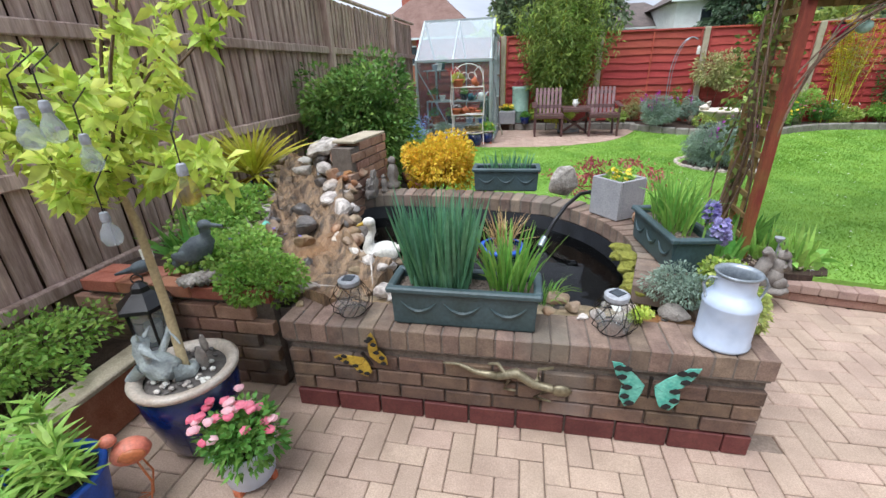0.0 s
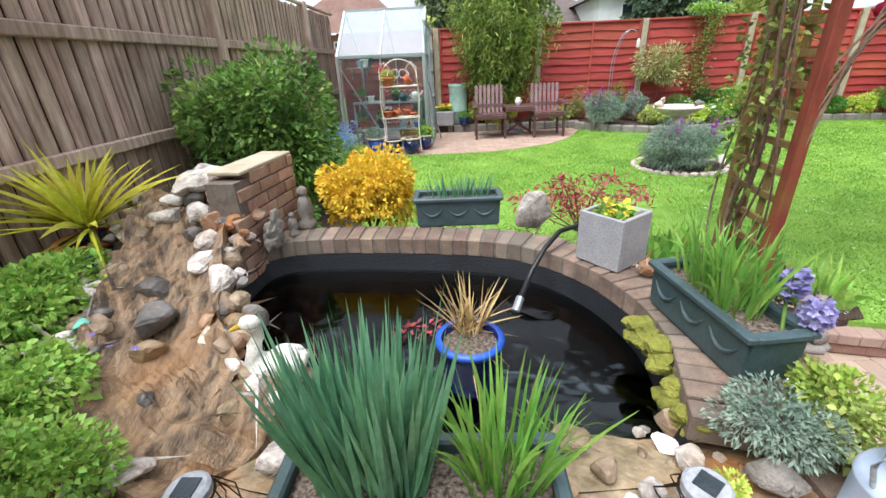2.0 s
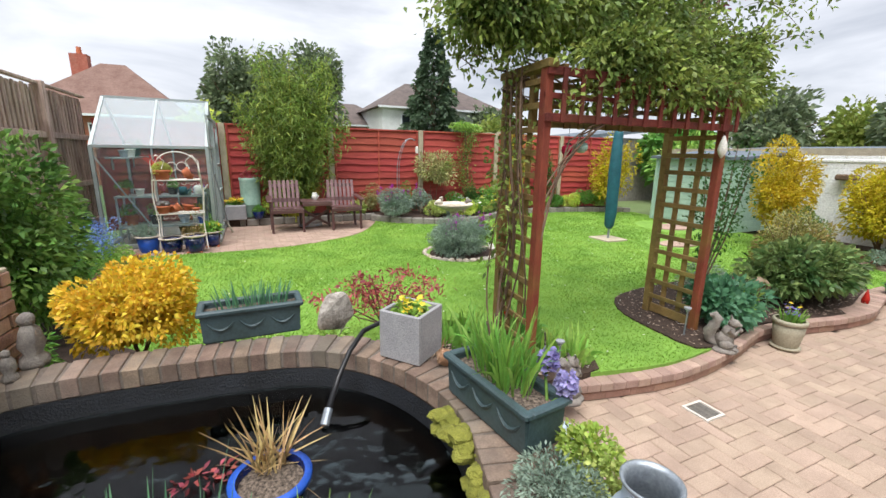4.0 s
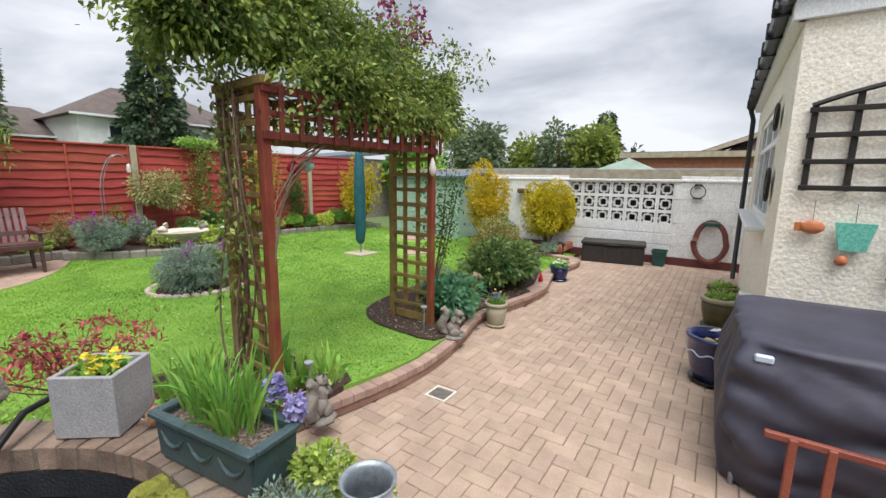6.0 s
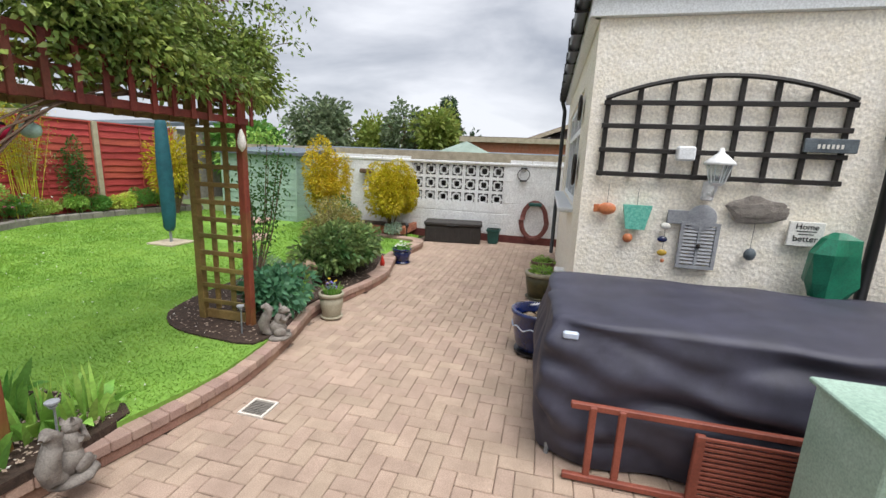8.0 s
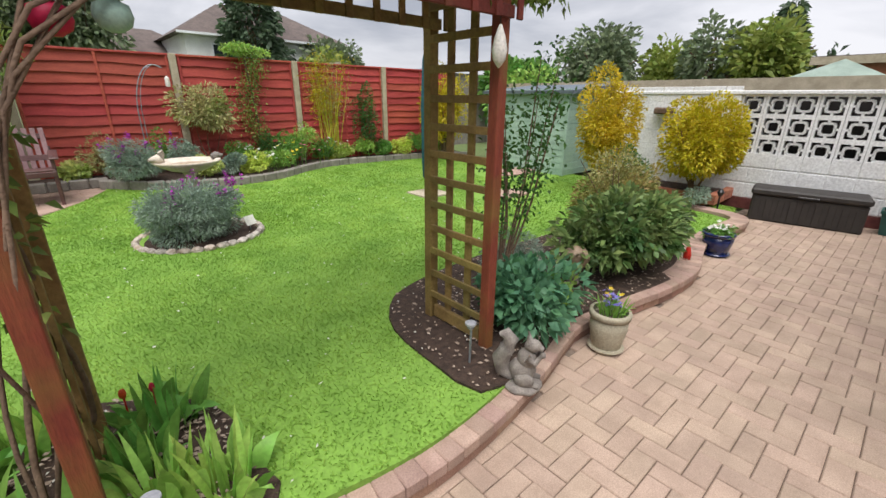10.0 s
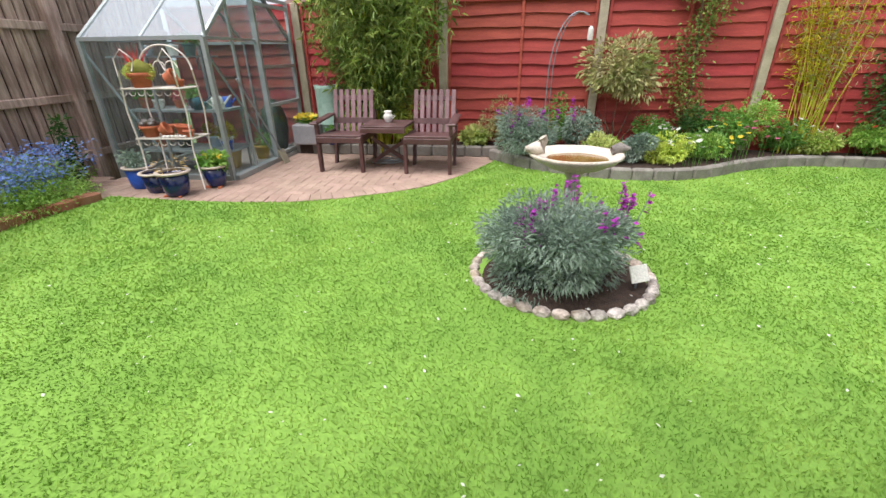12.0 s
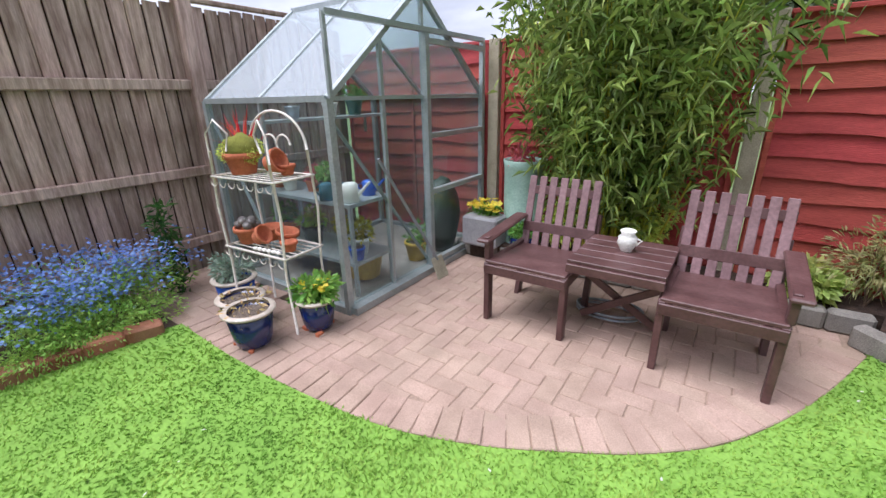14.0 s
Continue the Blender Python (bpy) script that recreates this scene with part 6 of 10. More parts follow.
for i, (x, y) in enumerate(((0.75, 4.05), (0.35, 4.12), (1.25, 3.85))):
    shrub("edging_foliage", x, y, 0.2, 0.2, 0.14, 0.22, 700, 0.035, 0.02, L_FRESH, "fresh green low leaves behind the pond edge", "plant", 10, 63 + i, "low plants behind the pond")
ac = thing("japanese_maple", 1.22, 4.2, 0.18, 0, "small red-leaved japanese maple with open tiers", "tree")
random.seed(12)
tips = []
bm = bmesh.new()
tube([(0, 0, 0), (0.01, 0, 0.2)], [0.014, 0.01], 6, bm)
for i in range(13):
    a = i * 2.4
    r = random.uniform(0.18, 0.58)
    tip = Vector((r * math.cos(a), r * 0.7 * math.sin(a), random.uniform(0.22, 0.6)))
    tube([(0, 0, 0.15), (tip.x * 0.5, tip.y * 0.5, tip.z * 0.7), tip], [0.007, 0.005, 0.002], 5, bm)
    tips += [tip, Vector((0, 0, 0.15)).lerp(tip, 0.7)]
part("branch", bm, M_STEM, ac, kind="stuff")
P = np.repeat(np.array([tuple(t) for t in tips]), 38, 0) + RNG.normal(size=(len(tips) * 38, 3)) * np.array([0.075, 0.06, 0.014])
leaves("crown", P, rot_dirs(len(P), -0.1, 1.0), 0.055, 0.017, L_ACER, ac)


# squirrels and pots along the kerb
def squirrel(x, y, z, rz, label):
    e = thing("squirrel_statue", x, y, z, rz, label, "statue", "stone squirrels")
    e.scale = (1.15, 1.15, 1.15)
    bm = lathe([(0.085, 0), (0.088, 0.014), (0.075, 0.024), (0.02, 0.028)], 18, wob=0.1)
    blob(bm, -0.005, 0, 0.075, 0.058, 0.05, 0.06, 0.08, 2, 3)
    blob(bm, 0.012, 0, 0.135, 0.042, 0.038, 0.055, 0.06, 3, 3)
    blob(bm, 0.034, 0, 0.205, 0.036, 0.029, 0.03, 0.05, 4, 3)
    tube([(0.05, 0, 0.205), (0.078, 0, 0.193)], [0.022, 0.01], 8, bm)
    for s in (-1, 1):
        tube([(0.018, s * 0.018, 0.225), (0.01, s * 0.023, 0.258)], [0.012, 0.003], 7, bm)
        tube([(0.015, s * 0.036, 0.16), (0.05, s * 0.036, 0.135), (0.07, s * 0.012, 0.165)], [0.018, 0.014, 0.01], 7, bm)
        blob(bm, 0.012, s * 0.044, 0.052, 0.045, 0.02, 0.036, 0.06, 5, 2)
        tube([(0.02, s * 0.038, 0.032), (0.075, s * 0.036, 0.028)], [0.018, 0.011], 7, bm)
    blob(bm, 0.078, 0, 0.165, 0.014, 0.014, 0.016, 0.1, 6, 2)
    tube([(-0.045, 0, 0.035), (-0.09, 0, 0.06), (-0.1, 0, 0.12), (-0.075, 0, 0.175), (-0.06, 0, 0.215), (-0.085, 0, 0.245), (-0.11, 0, 0.235)], [0.024, 0.034, 0.04, 0.036, 0.034, 0.026, 0.01], 12, bm)
    part("figure", bm, M_STATUE, e, smooth=True)


squirrel(2.1, 3.08, 0.128, 20, "grey stone squirrel eating, on the kerb by the trough")
squirrel(3.73, 3.13, 0.128, -60, "weathered stone squirrel statue on the kerb bend")


# ---- the rose arch ----
def arch():
    e = thing("garden_arch", 0, 0, 0, 0, "wooden trellis garden arch, red-brown and green stained", "arch")
    xs, ys = (2.07, 3.81), (3.46, 3.94)
    tops = 2.16
    skew = {0: (0.0, 0.03), 1: (0.0, 0.0)}
    for i, x in enumerate(xs):
        for j, y in enumerate(ys):
            x = xs[i] + skew[i][j]
            m = M_REDWOOD if j == 0 else M_TRELLIS
            part("post", boxes((x, y, 1.13, 0.06, 0.06, 2.1), bevel=0.004), m, e, "red-brown stained square post" if j == 0 else "greenish weathered square post")
        x = xs[i] + skew[i][1] / 2
        ang = -math.degrees(math.atan2(skew[i][1], ys[1] - ys[0]))
        yc = (ys[0] + ys[1]) / 2
        for k, yy in enumerate((ys[0] + 0.16, ys[0] + 0.32)):
            part("upright_lath", boxes((x + (yy - yc) * skew[i][1] / 0.48, yy, 1.2, 0.018, 0.045, 1.86), bevel=0.002), M_TRELLIS, e)
        for k in range(13):
            part("cross_lath", boxes((x - 0.02, yc, 0.34 + k * 0.145, 0.018, ys[1] - ys[0] + 0.02, 0.038, (0, 0, ang)), bevel=0.002), M_TRELLIS, e)
        part("top_rail", boxes((x, yc, tops + 0.01, 0.075, ys[1] - ys[0] + 0.12, 0.05, (0, 0, ang)), bevel=0.004), M_TRELLIS, e)
        part("base_rail", boxes((x, yc, 0.22, 0.03, ys[1] - ys[0] - 0.08, 0.08, (0, 0, ang)), bevel=0.004), M_TRELLIS, e)
    for y in ys:
        m = M_REDBEAM if y == ys[0] else M_TRELLIS
        for z in (1.86, 2.13):
            part("beam", boxes(((xs[0] + xs[1]) / 2, y - 0.042, z, xs[1] - xs[0] + 0.06, 0.022, 0.05), bevel=0.003), m, e)
        part("beam", boxes(((xs[0] + xs[1]) / 2, y - 0.022, 1.99, xs[1] - xs[0] + 0.06, 0.014, 0.035), bevel=0.003), m, e)
        for k in range(13):
            part("top_lath", boxes((xs[0] + 0.09 + k * 0.142, y - 0.06, 1.99, 0.035, 0.014, 0.32), bevel=0.002), m, e)
    for k in range(9):
        part("roof_lath", boxes((xs[0] + 0.1 + k * 0.21, (ys[0] + ys[1]) / 2, 2.165, 0.04, ys[1] - ys[0] + 0.1, 0.018), bevel=0.002), M_TRELLIS, e)
    # climber stems twisted up one side and over
    c = thing("climbing_plant", 0, 0, 0, 0, "tangled woody climber with small green leaves over the arch", "climber")
    random.seed(44)
    for i in range(7):
        x0, y0 = 2.04 + random.uniform(-0.07, 0.05), 3.7 + random.uniform(-0.14, 0.14)
        ph = random.uniform(0, 6)
        pts = [(x0 + 0.07 * math.sin(ph + z * 3.3), y0 + 0.12 * math.cos(ph + z * 2.6), 0.12 + z) for z in np.linspace(0, 2.05, 16)]
        r = random.uniform(0.007, 0.018)
        part("stem", tube(pts, [r * (1 - 0.5 * k / 15) for k in range(16)], 6), M_STEM, c, smooth=True)
    for i in range(9):
        y0 = random.uniform(3.42, 4.0)
        pts = [(2.0 + u * 1.9, y0 + 0.1 * math.sin(i + u * 6), 2.1 + 0.12 * math.sin(i * 2 + u * 7)) for u in np.linspace(0, 1, 12)]
        part("stem", tube(pts, random.uniform(0.005, 0.012), 5), M_STEM, c, smooth=True)
    for i in range(5):
        a = random.uniform(0, 6)
        pts = [(2.07, 3.44, 1.0 + 0.1 * i), (2.13 + 0.03 * i, 3.41, 1.4 + 0.07 * i), (2.25 + 0.09 * i, 3.43, 1.72 + 0.04 * i), (2.55 + 0.17 * i, 3.41 + 0.02 * i, 1.9 + 0.02 * i)]
        part("stem", tube(pts, 0.006, 5), M_STEM, c, smooth=True)
    parts = []
    g = np.random.default_rng(77)
    for (cx, cy, cz, rx, ry, rz, n, sd) in ((2.0, 3.8, 2.6, 0.52, 0.48, 0.46, 5000, 1), (2.6, 3.8, 2.72, 0.58, 0.48, 0.5, 6200, 2), (3.25, 3.8, 2.58, 0.55, 0.45, 0.4, 5200, 3),
                                              (3.95, 3.82, 2.45, 0.48, 0.44, 0.34, 4400, 4), (4.4, 3.75, 2.25, 0.32, 0.32, 0.3, 1900, 5), (2.95, 3.44, 2.28, 1.0, 0.14, 0.2, 3800, 9), (1.8, 3.75, 2.6, 0.36, 0.42, 0.42, 2200, 10),
                                              (3.8, 3.5, 2.15, 0.35, 0.22, 0.25, 1300, 11), (2.45, 3.45, 2.0, 0.4, 0.08, 0.1, 240, 12), (2.0, 3.72, 1.3, 0.16, 0.26, 0.95, 420, 6), (3.1, 3.4, 2.08, 0.9, 0.07, 0.15, 1300, 14), (2.2, 3.7, 3.05, 0.5, 0.35, 0.25, 1300, 7)):
        P, D = lumps(n, rx, ry, rz, 20, sd, 0, 0.38, 0.7, low=-0.6)
        parts.append((P + np.array([cx, cy, cz]), D))
    # loose sprays that break the outline and hang before the laths
    for i in range(95):
        a = Vector((g.uniform(1.65, 4.4), g.uniform(3.42, 4.05), g.uniform(2.2, 2.95)))
        v = Vector((g.normal() * 0.9, g.normal() * 0.7, g.uniform(-0.4, 1.0))).normalized()
        ln = g.uniform(0.2, 0.4)
        pts = [a + v * (ln * u) - Vector((0, 0, 0.42 * ln * u * u)) for u in np.linspace(0, 1, 6)]
        if i % 2:
            part("stem", tube(pts, [0.005, 0.004, 0.004, 0.003, 0.002, 0.001], 4), M_STEM, c)
        q = np.repeat(np.array([tuple(p) for p in pts]), 6, 0) + g.normal(size=(36, 3)) * 0.03
        parts.append((q, g.normal(size=(36, 3)) + np.array([0, 0, -0.2])))
    P, D = np.concatenate([p for p, d in parts]), np.concatenate([d for p, d in parts])
    P = P + g.normal(size=P.shape) * 0.035
    leaves("foliage", P, D, 0.05, 0.029, L_CLIMB, c, droop=0.3)
    # plum-leaved twigs out of the top
    pl = thing("plum_leaved_climber", 3.85, 3.85, 2.5, 0, "plum-red young leaves standing above the arch", "climber")
    bm = bmesh.new()
    tips = []
    for i in range(9):
        tip = Vector((random.uniform(-0.3, 0.35), random.uniform(-0.2, 0.2), random.uniform(0.45, 0.85)))
        tube([(0, 0, 0), tip * 0.5 + Vector((0.03, 0, 0.03)), tip], [0.006, 0.004, 0.002], 5, bm)
        tips += [tip, tip * 0.85, tip * 0.7]
    part("twig", bm, M_STEM, pl, kind="stuff")
    P = np.repeat(np.array([tuple(t) for t in tips]), 15, 0) + RNG.normal(size=(len(tips) * 15, 3)) * 0.035
    leaves("foliage", P, rot_dirs(len(P), 0.2, 1.0), 0.055, 0.034, L_PURPLE, pl)


arch()
for i, (x, y, m, lb) in enumerate(((2.2, 3.72, L_GREEN, "broad green bulb leaves at the foot of the arch"), (2.32, 3.95, L_GREEN, "tulip leaves spilling towards the lawn"), (2.4, 3.4, L_FRESH, "pale green tulip leaves by the kerb"), (1.95, 3.45, L_GREEN, "bulb leaves by the red-brown post"), (1.9, 4.1, L_FRESH, "leafy clump behind the arch post"), (2.25, 3.5, L_FRESH, "tulip leaves in the arch bed"), (1.75, 3.6, L_GREEN, "mixed green leaves round the climber stems"), (1.7, 3.95, L_BLADEG, "grassy leaves beside the arch post"))):
    tb = thing("tulip_leaves", x, y, 0.165, 0, lb, "plant", "bulb leaves in the arch bed")
    blade_clump(tb, "leaves", 0, 0, 0, 0.13, 0.13, 26, 0.3, 0.07, m, bend=1.0)
    blade_clump(tb, "young_leaves", 0, 0, 0, 0.08, 0.08, 9, 0.38, 0.03, m, bend=0.35)
tl = thing("tulips", 2.2, 3.98, 0.165, 0, "small red tulips in the arch bed", "flower")
bm = bmesh.new()
for x, y, z in ((0, 0, 0.2), (0.1, 0.05, 0.15)):
    blob(bm, x, y, z, 0.014, 0.014, 0.024, 0.15, x * 9, 2)
    tube([(x, y, 0), (x, y, z)], 0.004, 4, bm)
part("flower", bm, P_RED, tl, kind="stuff")


def solar_light(x, y, z, label):
    e = thing("solar_stake_light", x, y, z, 0, label, "light", "solar stake lights")
    part("stake", tube([(0, 0, -0.03), (0.005, 0, 0.2)], 0.006, 6), M_GALV, e)
    part("head", lathe([(0.01, 0.19), (0.018, 0.21), (0.03, 0.22), (0.03, 0.23), (0.01, 0.235)], 16), M_SILVER, e)
    part("lens", lathe([(0.02, 0.2), (0.024, 0.222)], 12), M_GLASSB, e)


solar_light(3.62, 3.4, 0.18, "small white solar light on a stake by the arch foot")
solar_light(2.2, 3.3, 0.18, "small solar stake light among the tulip leaves")


# ---- lawn things ----
ring = thing("stone_edged_bed", 3.085, 6.56, 0.2, 0, "oval lawn bed edged with rounded pale stones", "flower bed")
part("soil", lathe([(0.52, 0.0), (0.5, 0.025), (0.25, 0.05), (0.02, 0.055)], 32, sx=1.0, sy=0.9), M_SOIL, ring)
random.seed(23)
for i in range(34):
    a = 2 * math.pi * i / 34
    part("edging_stone", blob(bmesh.new(), 0.54 * math.cos(a), 0.485 * math.sin(a), 0.025, 0.052, 0.036, 0.034, 0.25, i * 1.3, 2, a + 1.57), M_ROCK, ring)
lv = shrub("lavender_clump", 3.0, 6.43, 0.2, 0.53, 0.47, 0.54, 17000, 0.045, 0.009, L_SILVER, "silvery lavender and wallflower clump in the stone-edged bed", "shrub", 34, 70, size=0.36, low=-0.9)
wf = thing("purple_wallflowers", 3.2, 6.55, 0.25, 0, "magenta-purple wallflower spikes above silver foliage", "flower")
random.seed(3)
stemsb, V = bmesh.new(), []
for i in range(30):
    x, y = random.uniform(-0.42, 0.3), random.uniform(-0.34, 0.22)
    h = random.uniform(0.4, 0.6) * (1 - 0.5 * (x * x + y * y) / 0.2 * 0.5)
    tube([(x * 0.6, y * 0.6, 0.1), (x, y, h)], 0.003, 4, stemsb)
    for k in range(random.choice((5, 9, 14, 24))):
        V.append((x + random.gauss(0, 0.007), y + random.gauss(0, 0.007), h + random.uniform(-0.09, 0.03)))
part("stalks", stemsb, L_SILVER, wf, kind="stuff")
flowers("flower", np.array(V), 0.0155, 4, P_MAG, wf)
lb = thing("plant_label", 3.5, 6.4, 0.24, 25, "white slate plant label standing in the bed", "sign")
part("plate", boxes((0, 0, 0.09, 0.12, 0.012, 0.1, (-30, 0, 0)), bevel=0.003), M_WHITEP, lb)
part("stake", boxes((0, 0.01, 0.02, 0.012, 0.008, 0.1)), M_GALV, lb)
bb = thing("bird_bath", 3.17, 7.0, lawn_z(3.25, 7.0), 8, "cream stone bird bath with a perched bird and brown water", "bird bath")
bb.scale = (0.85, 0.95, 0.95)
M_BATH = mat("cream_cast_stone", "#c4b8a6", "#d8cfc0", rough=0.85, scale=12, bump=0.35)
part("pedestal", lathe([(0.15, 0), (0.15, 0.03), (0.09, 0.07), (0.06, 0.15), (0.05, 0.3), (0.065, 0.45), (0.05, 0.52), (0.1, 0.6)], 24), M_BATH, bb, smooth=True)
part("bowl", lathe([(0.06, 0.57), (0.2, 0.6), (0.32, 0.655), (0.36, 0.685), (0.355, 0.7), (0.32, 0.695), (0.27, 0.665), (0.15, 0.645), (0.02, 0.64)], 36, sy=0.82, wob=0.05), M_BATH, bb, smooth=True)
part("water", lathe([(0.25, 0.65), (0.248, 0.661), (0.02, 0.661)], 30, sy=0.7, off=(0.03, 0.02, 0)), mat("peaty_water", "#6e5026", "#8c6c3a", rough=0.05, bump=0.05, scale=6), bb, "shallow amber-brown water")
part("stone_bird", tube([(-0.4, 0, 0.73), (-0.33, 0, 0.73), (-0.28, 0, 0.74), (-0.26, 0, 0.79), (-0.27, 0, 0.81)], [0.016, 0.045, 0.055, 0.035, 0.032], 8), M_BATH, bb, smooth=True)
part("stone_bird", tube([(0.28, 0.02, 0.71), (0.34, 0.02, 0.725), (0.42, 0.02, 0.72)], [0.03, 0.042, 0.012], 8), M_STATUE, bb, smooth=True)

# rotary airer in its cover
um = thing("covered_rotary_airer", 6.12, 6.72, lawn_z(6.12, 6.72), 0, "rotary clothes airer in a teal cover on a pale slab", "clothes airer")
part("pole", tube([(0, 0, 0), (0, 0, 1.9)], 0.02, 10), M_GALV, um)
part("cover", lathe([(0.045, 0.2), (0.075, 0.26), (0.095, 0.5), (0.1, 1.2), (0.085, 1.8), (0.06, 1.88), (0.03, 1.9)], 14, wob=0.25), M_TEAL, um, smooth=True)
part("slab", boxes((0, 0, 0.012, 0.46, 0.46, 0.03), bevel=0.005), M_CONC, um, "pale square concrete base slab")
for i, (x, y, r) in enumerate(((7.1, 6.05, 0.42), (8.7, 7.3, 0.6))):
    ss = thing("stepping_paving", x, y, lawn_z(x, y), 0, "curved pale paving let into the lawn", "paving", "pale paving in the lawn")
    part("paving_stone", lathe([(r, 0.0), (r, 0.02), (r * 0.98, 0.026)], 28, sy=0.55), M_KERB, ss)

# ---- back border ----
def plant(x, y, r, h, n, L, W, m, lab, seed, k=12, st=4, name="border_plant", cat="plant", grp="border plants"):
    n = int(n * 1.5)
    return shrub(name, x, y, lawn_z(x, y) + 0.09, r, r * 0.85, h, n, L, W, m, lab, cat, k, seed, grp, st=st)


plant(2.95, 9.2, 0.46, 0.55, 5200, 0.055, 0.009, L_SILVER, "large silver-green wallflower mound at the patio corner", 80, 22)
wf2 = thing("purple_wallflowers", 3.0, 9.3, 0.5, 0, "purple wallflower spikes on the silver mound", "flower")
P = np.concatenate([RNG.normal(size=(22, 3)) * np.array([0.012, 0.012, 0.03]) + np.array([[RNG.uniform(-0.4, 0.5), RNG.uniform(-0.2, 0.3), RNG.uniform(0.22, 0.5)]]) for _ in range(20)])
flowers("flower", P, 0.015, 4, P_MAG, wf2)
plant(2.62, 9.85, 0.26, 0.55, 900, 0.06, 0.012, L_PIERIS, "pink-tinged twiggy shrub against the red fence", 81)
plant(2.35, 9.84, 0.17, 0.22, 420, 0.09, 0.045, L_VARIEG, "grey-green variegated hosta leaves by the seat", 82)
pi = plant(4.05, 9.72, 0.48, 0.85, 2000, 0.075, 0.028, L_PIERIS, "cream and pink variegated pieris standing clear of the bed", 83, 20, 7)
pi.children[0].location.z = 0.52
plant(3.35, 9.82, 0.22, 0.7, 900, 0.045, 0.02, L_GREEN, "green shrub behind the wallflowers", 84)
rows = ((3.75, 9.1, 0.22, 0.28, L_VARIEG), (4.15, 9.1, 0.22, 0.24, L_SILVER), (4.55, 9.2, 0.24, 0.26, L_LIME), (4.95, 9.35, 0.25, 0.28, L_FRESH), (5.3, 9.65, 0.25, 0.5, L_GREEN),
        (5.65, 9.75, 0.28, 0.55, L_FRESH), (6.1, 9.85, 0.24, 0.34, L_GREEN), (6.5, 9.86, 0.25, 0.26, L_VARIEG), (6.95, 9.86, 0.26, 0.3, L_FRESH), (7.4, 9.86, 0.26, 0.28, L_GREEN),
        (7.9, 9.84, 0.28, 0.3, L_LIME), (8.35, 9.8, 0.28, 0.4, L_GREEN), (4.45, 9.6, 0.26, 0.42, L_GREEN), (5.0, 9.75, 0.24, 0.5, L_DARK), (3.6, 9.5, 0.24, 0.4, L_SILVER), (8.8, 9.7, 0.26, 0.34, L_FRESH))
for i, (x, y, r, h, m) in enumerate(rows):
    plant(x, y, r * 1.15, h * 1.25, 1300, 0.045, 0.02, m, ("low spreading border plant in fresh leaf", "tufted border perennial by the edging", "leafy green perennial before the red fence")[i % 3], 90 + i, 9, 3)
for x, y, m, n_, lab in ((4.2, 9.25, P_RED, 2, "single red poppy flowers"), (4.5, 9.5, P_WHITE, 9, "white daisies in the border"), (5.6, 9.5, P_PINK, 8, "pink flowers on a tall perennial"),
                        (4.7, 9.1, P_WHITE, 14, "tiny white flowers near the edging"), (6.8, 9.7, P_RED, 3, "red tulips before the fence"), (5.1, 9.2, P_YEL, 10, "small yellow flowers at the edging"), (6.3, 9.75, P_WHITE, 8, "white flowers in the back border")):
    fl = thing("border_flowers", x, y, lawn_z(x, y) + 0.3, 0, lab, "flower", "border flowers")
    P = ellipse_pts(n_, 0.25, 0.15)
    P[:, 2] += RNG.uniform(0, 0.25, n_)
    flowers("flower", P, 0.03, 6, m, fl)
    bm = bmesh.new()
    for q in P:
        tube([(q[0], q[1], -0.2), (q[0], q[1], q[2])], 0.003, 4, bm)
    part("stalk", bm, L_GREEN, fl, kind="stuff")
# climbing column, golden bamboo, wall shrub, acer at the corner
cc = thing("fence_climber", 4.85, 9.92, 0.28, 0, "narrow green climber on the red fence", "climber")
P = np.stack([RNG.normal(0, 0.11, 1800) + 0.08 * np.sin(np.linspace(0, 9, 1800)), RNG.normal(0, 0.05, 1800) - 0.05, np.linspace(0.1, 1.95, 1800)], 1)
leaves("foliage", P, rot_dirs(1800, 0.1), 0.05, 0.024, L_CLIMB, cc)
part("stem", tube([(0, 0, 0), (0.06, -0.03, 0.8), (-0.04, -0.03, 1.9)], 0.012, 6), M_STEM, cc)
P, D = lumps(900, 0.45, 0.15, 0.14, 8, 5, 1.95)
leaves("top_foliage", P, D, 0.06, 0.026, L_FRESH, cc)
for x, n_, m, lab in ((6.2, 1300, L_YELLOW, "wispy golden-stemmed bamboo by the fence"), (6.35, 700, L_PIERIS, "fine orange-brown bamboo canes")):
    gb = thing("golden_bamboo", x, 9.86, 0.25, 0, lab, "bamboo")
    bm = bmesh.new()
    pts = []
    for i in range(14):
        tip = Vector((random.gauss(0, 0.2), random.gauss(0, 0.05), random.uniform(1.3, 1.95)))
        tube([(random.gauss(0, 0.06), 0, 0), tip * 0.6, tip], [0.007, 0.005, 0.002], 5, bm)
        pts += [tip * q for q in (0.6, 0.75, 0.9, 1.0)]
    part("cane", bm, L_CORD, gb, kind="stuff")
    P = np.repeat(np.array([tuple(t) for t in pts]), n_ // 56, 0)
    P = P + RNG.normal(size=P.shape) * np.array([0.09, 0.05, 0.09])
    leaves("foliage", P, rot_dirs(len(P), 0.0), 0.07, 0.01, m, gb, droop=0.3)
plant(7.1, 9.9, 0.3, 1.35, 1300, 0.05, 0.026, L_DARK, "dark-leaved wall shrub against the red panels", 110, 12, 5)
ym = shrub("yellow_acer", 8.75, 9.3, 0.15, 0.75, 0.55, 2.15, 4200, 0.09, 0.03, L_YELLOW, "airy yellow-green acer in the far corner", "tree", 26, 111, size=0.3, st=9)
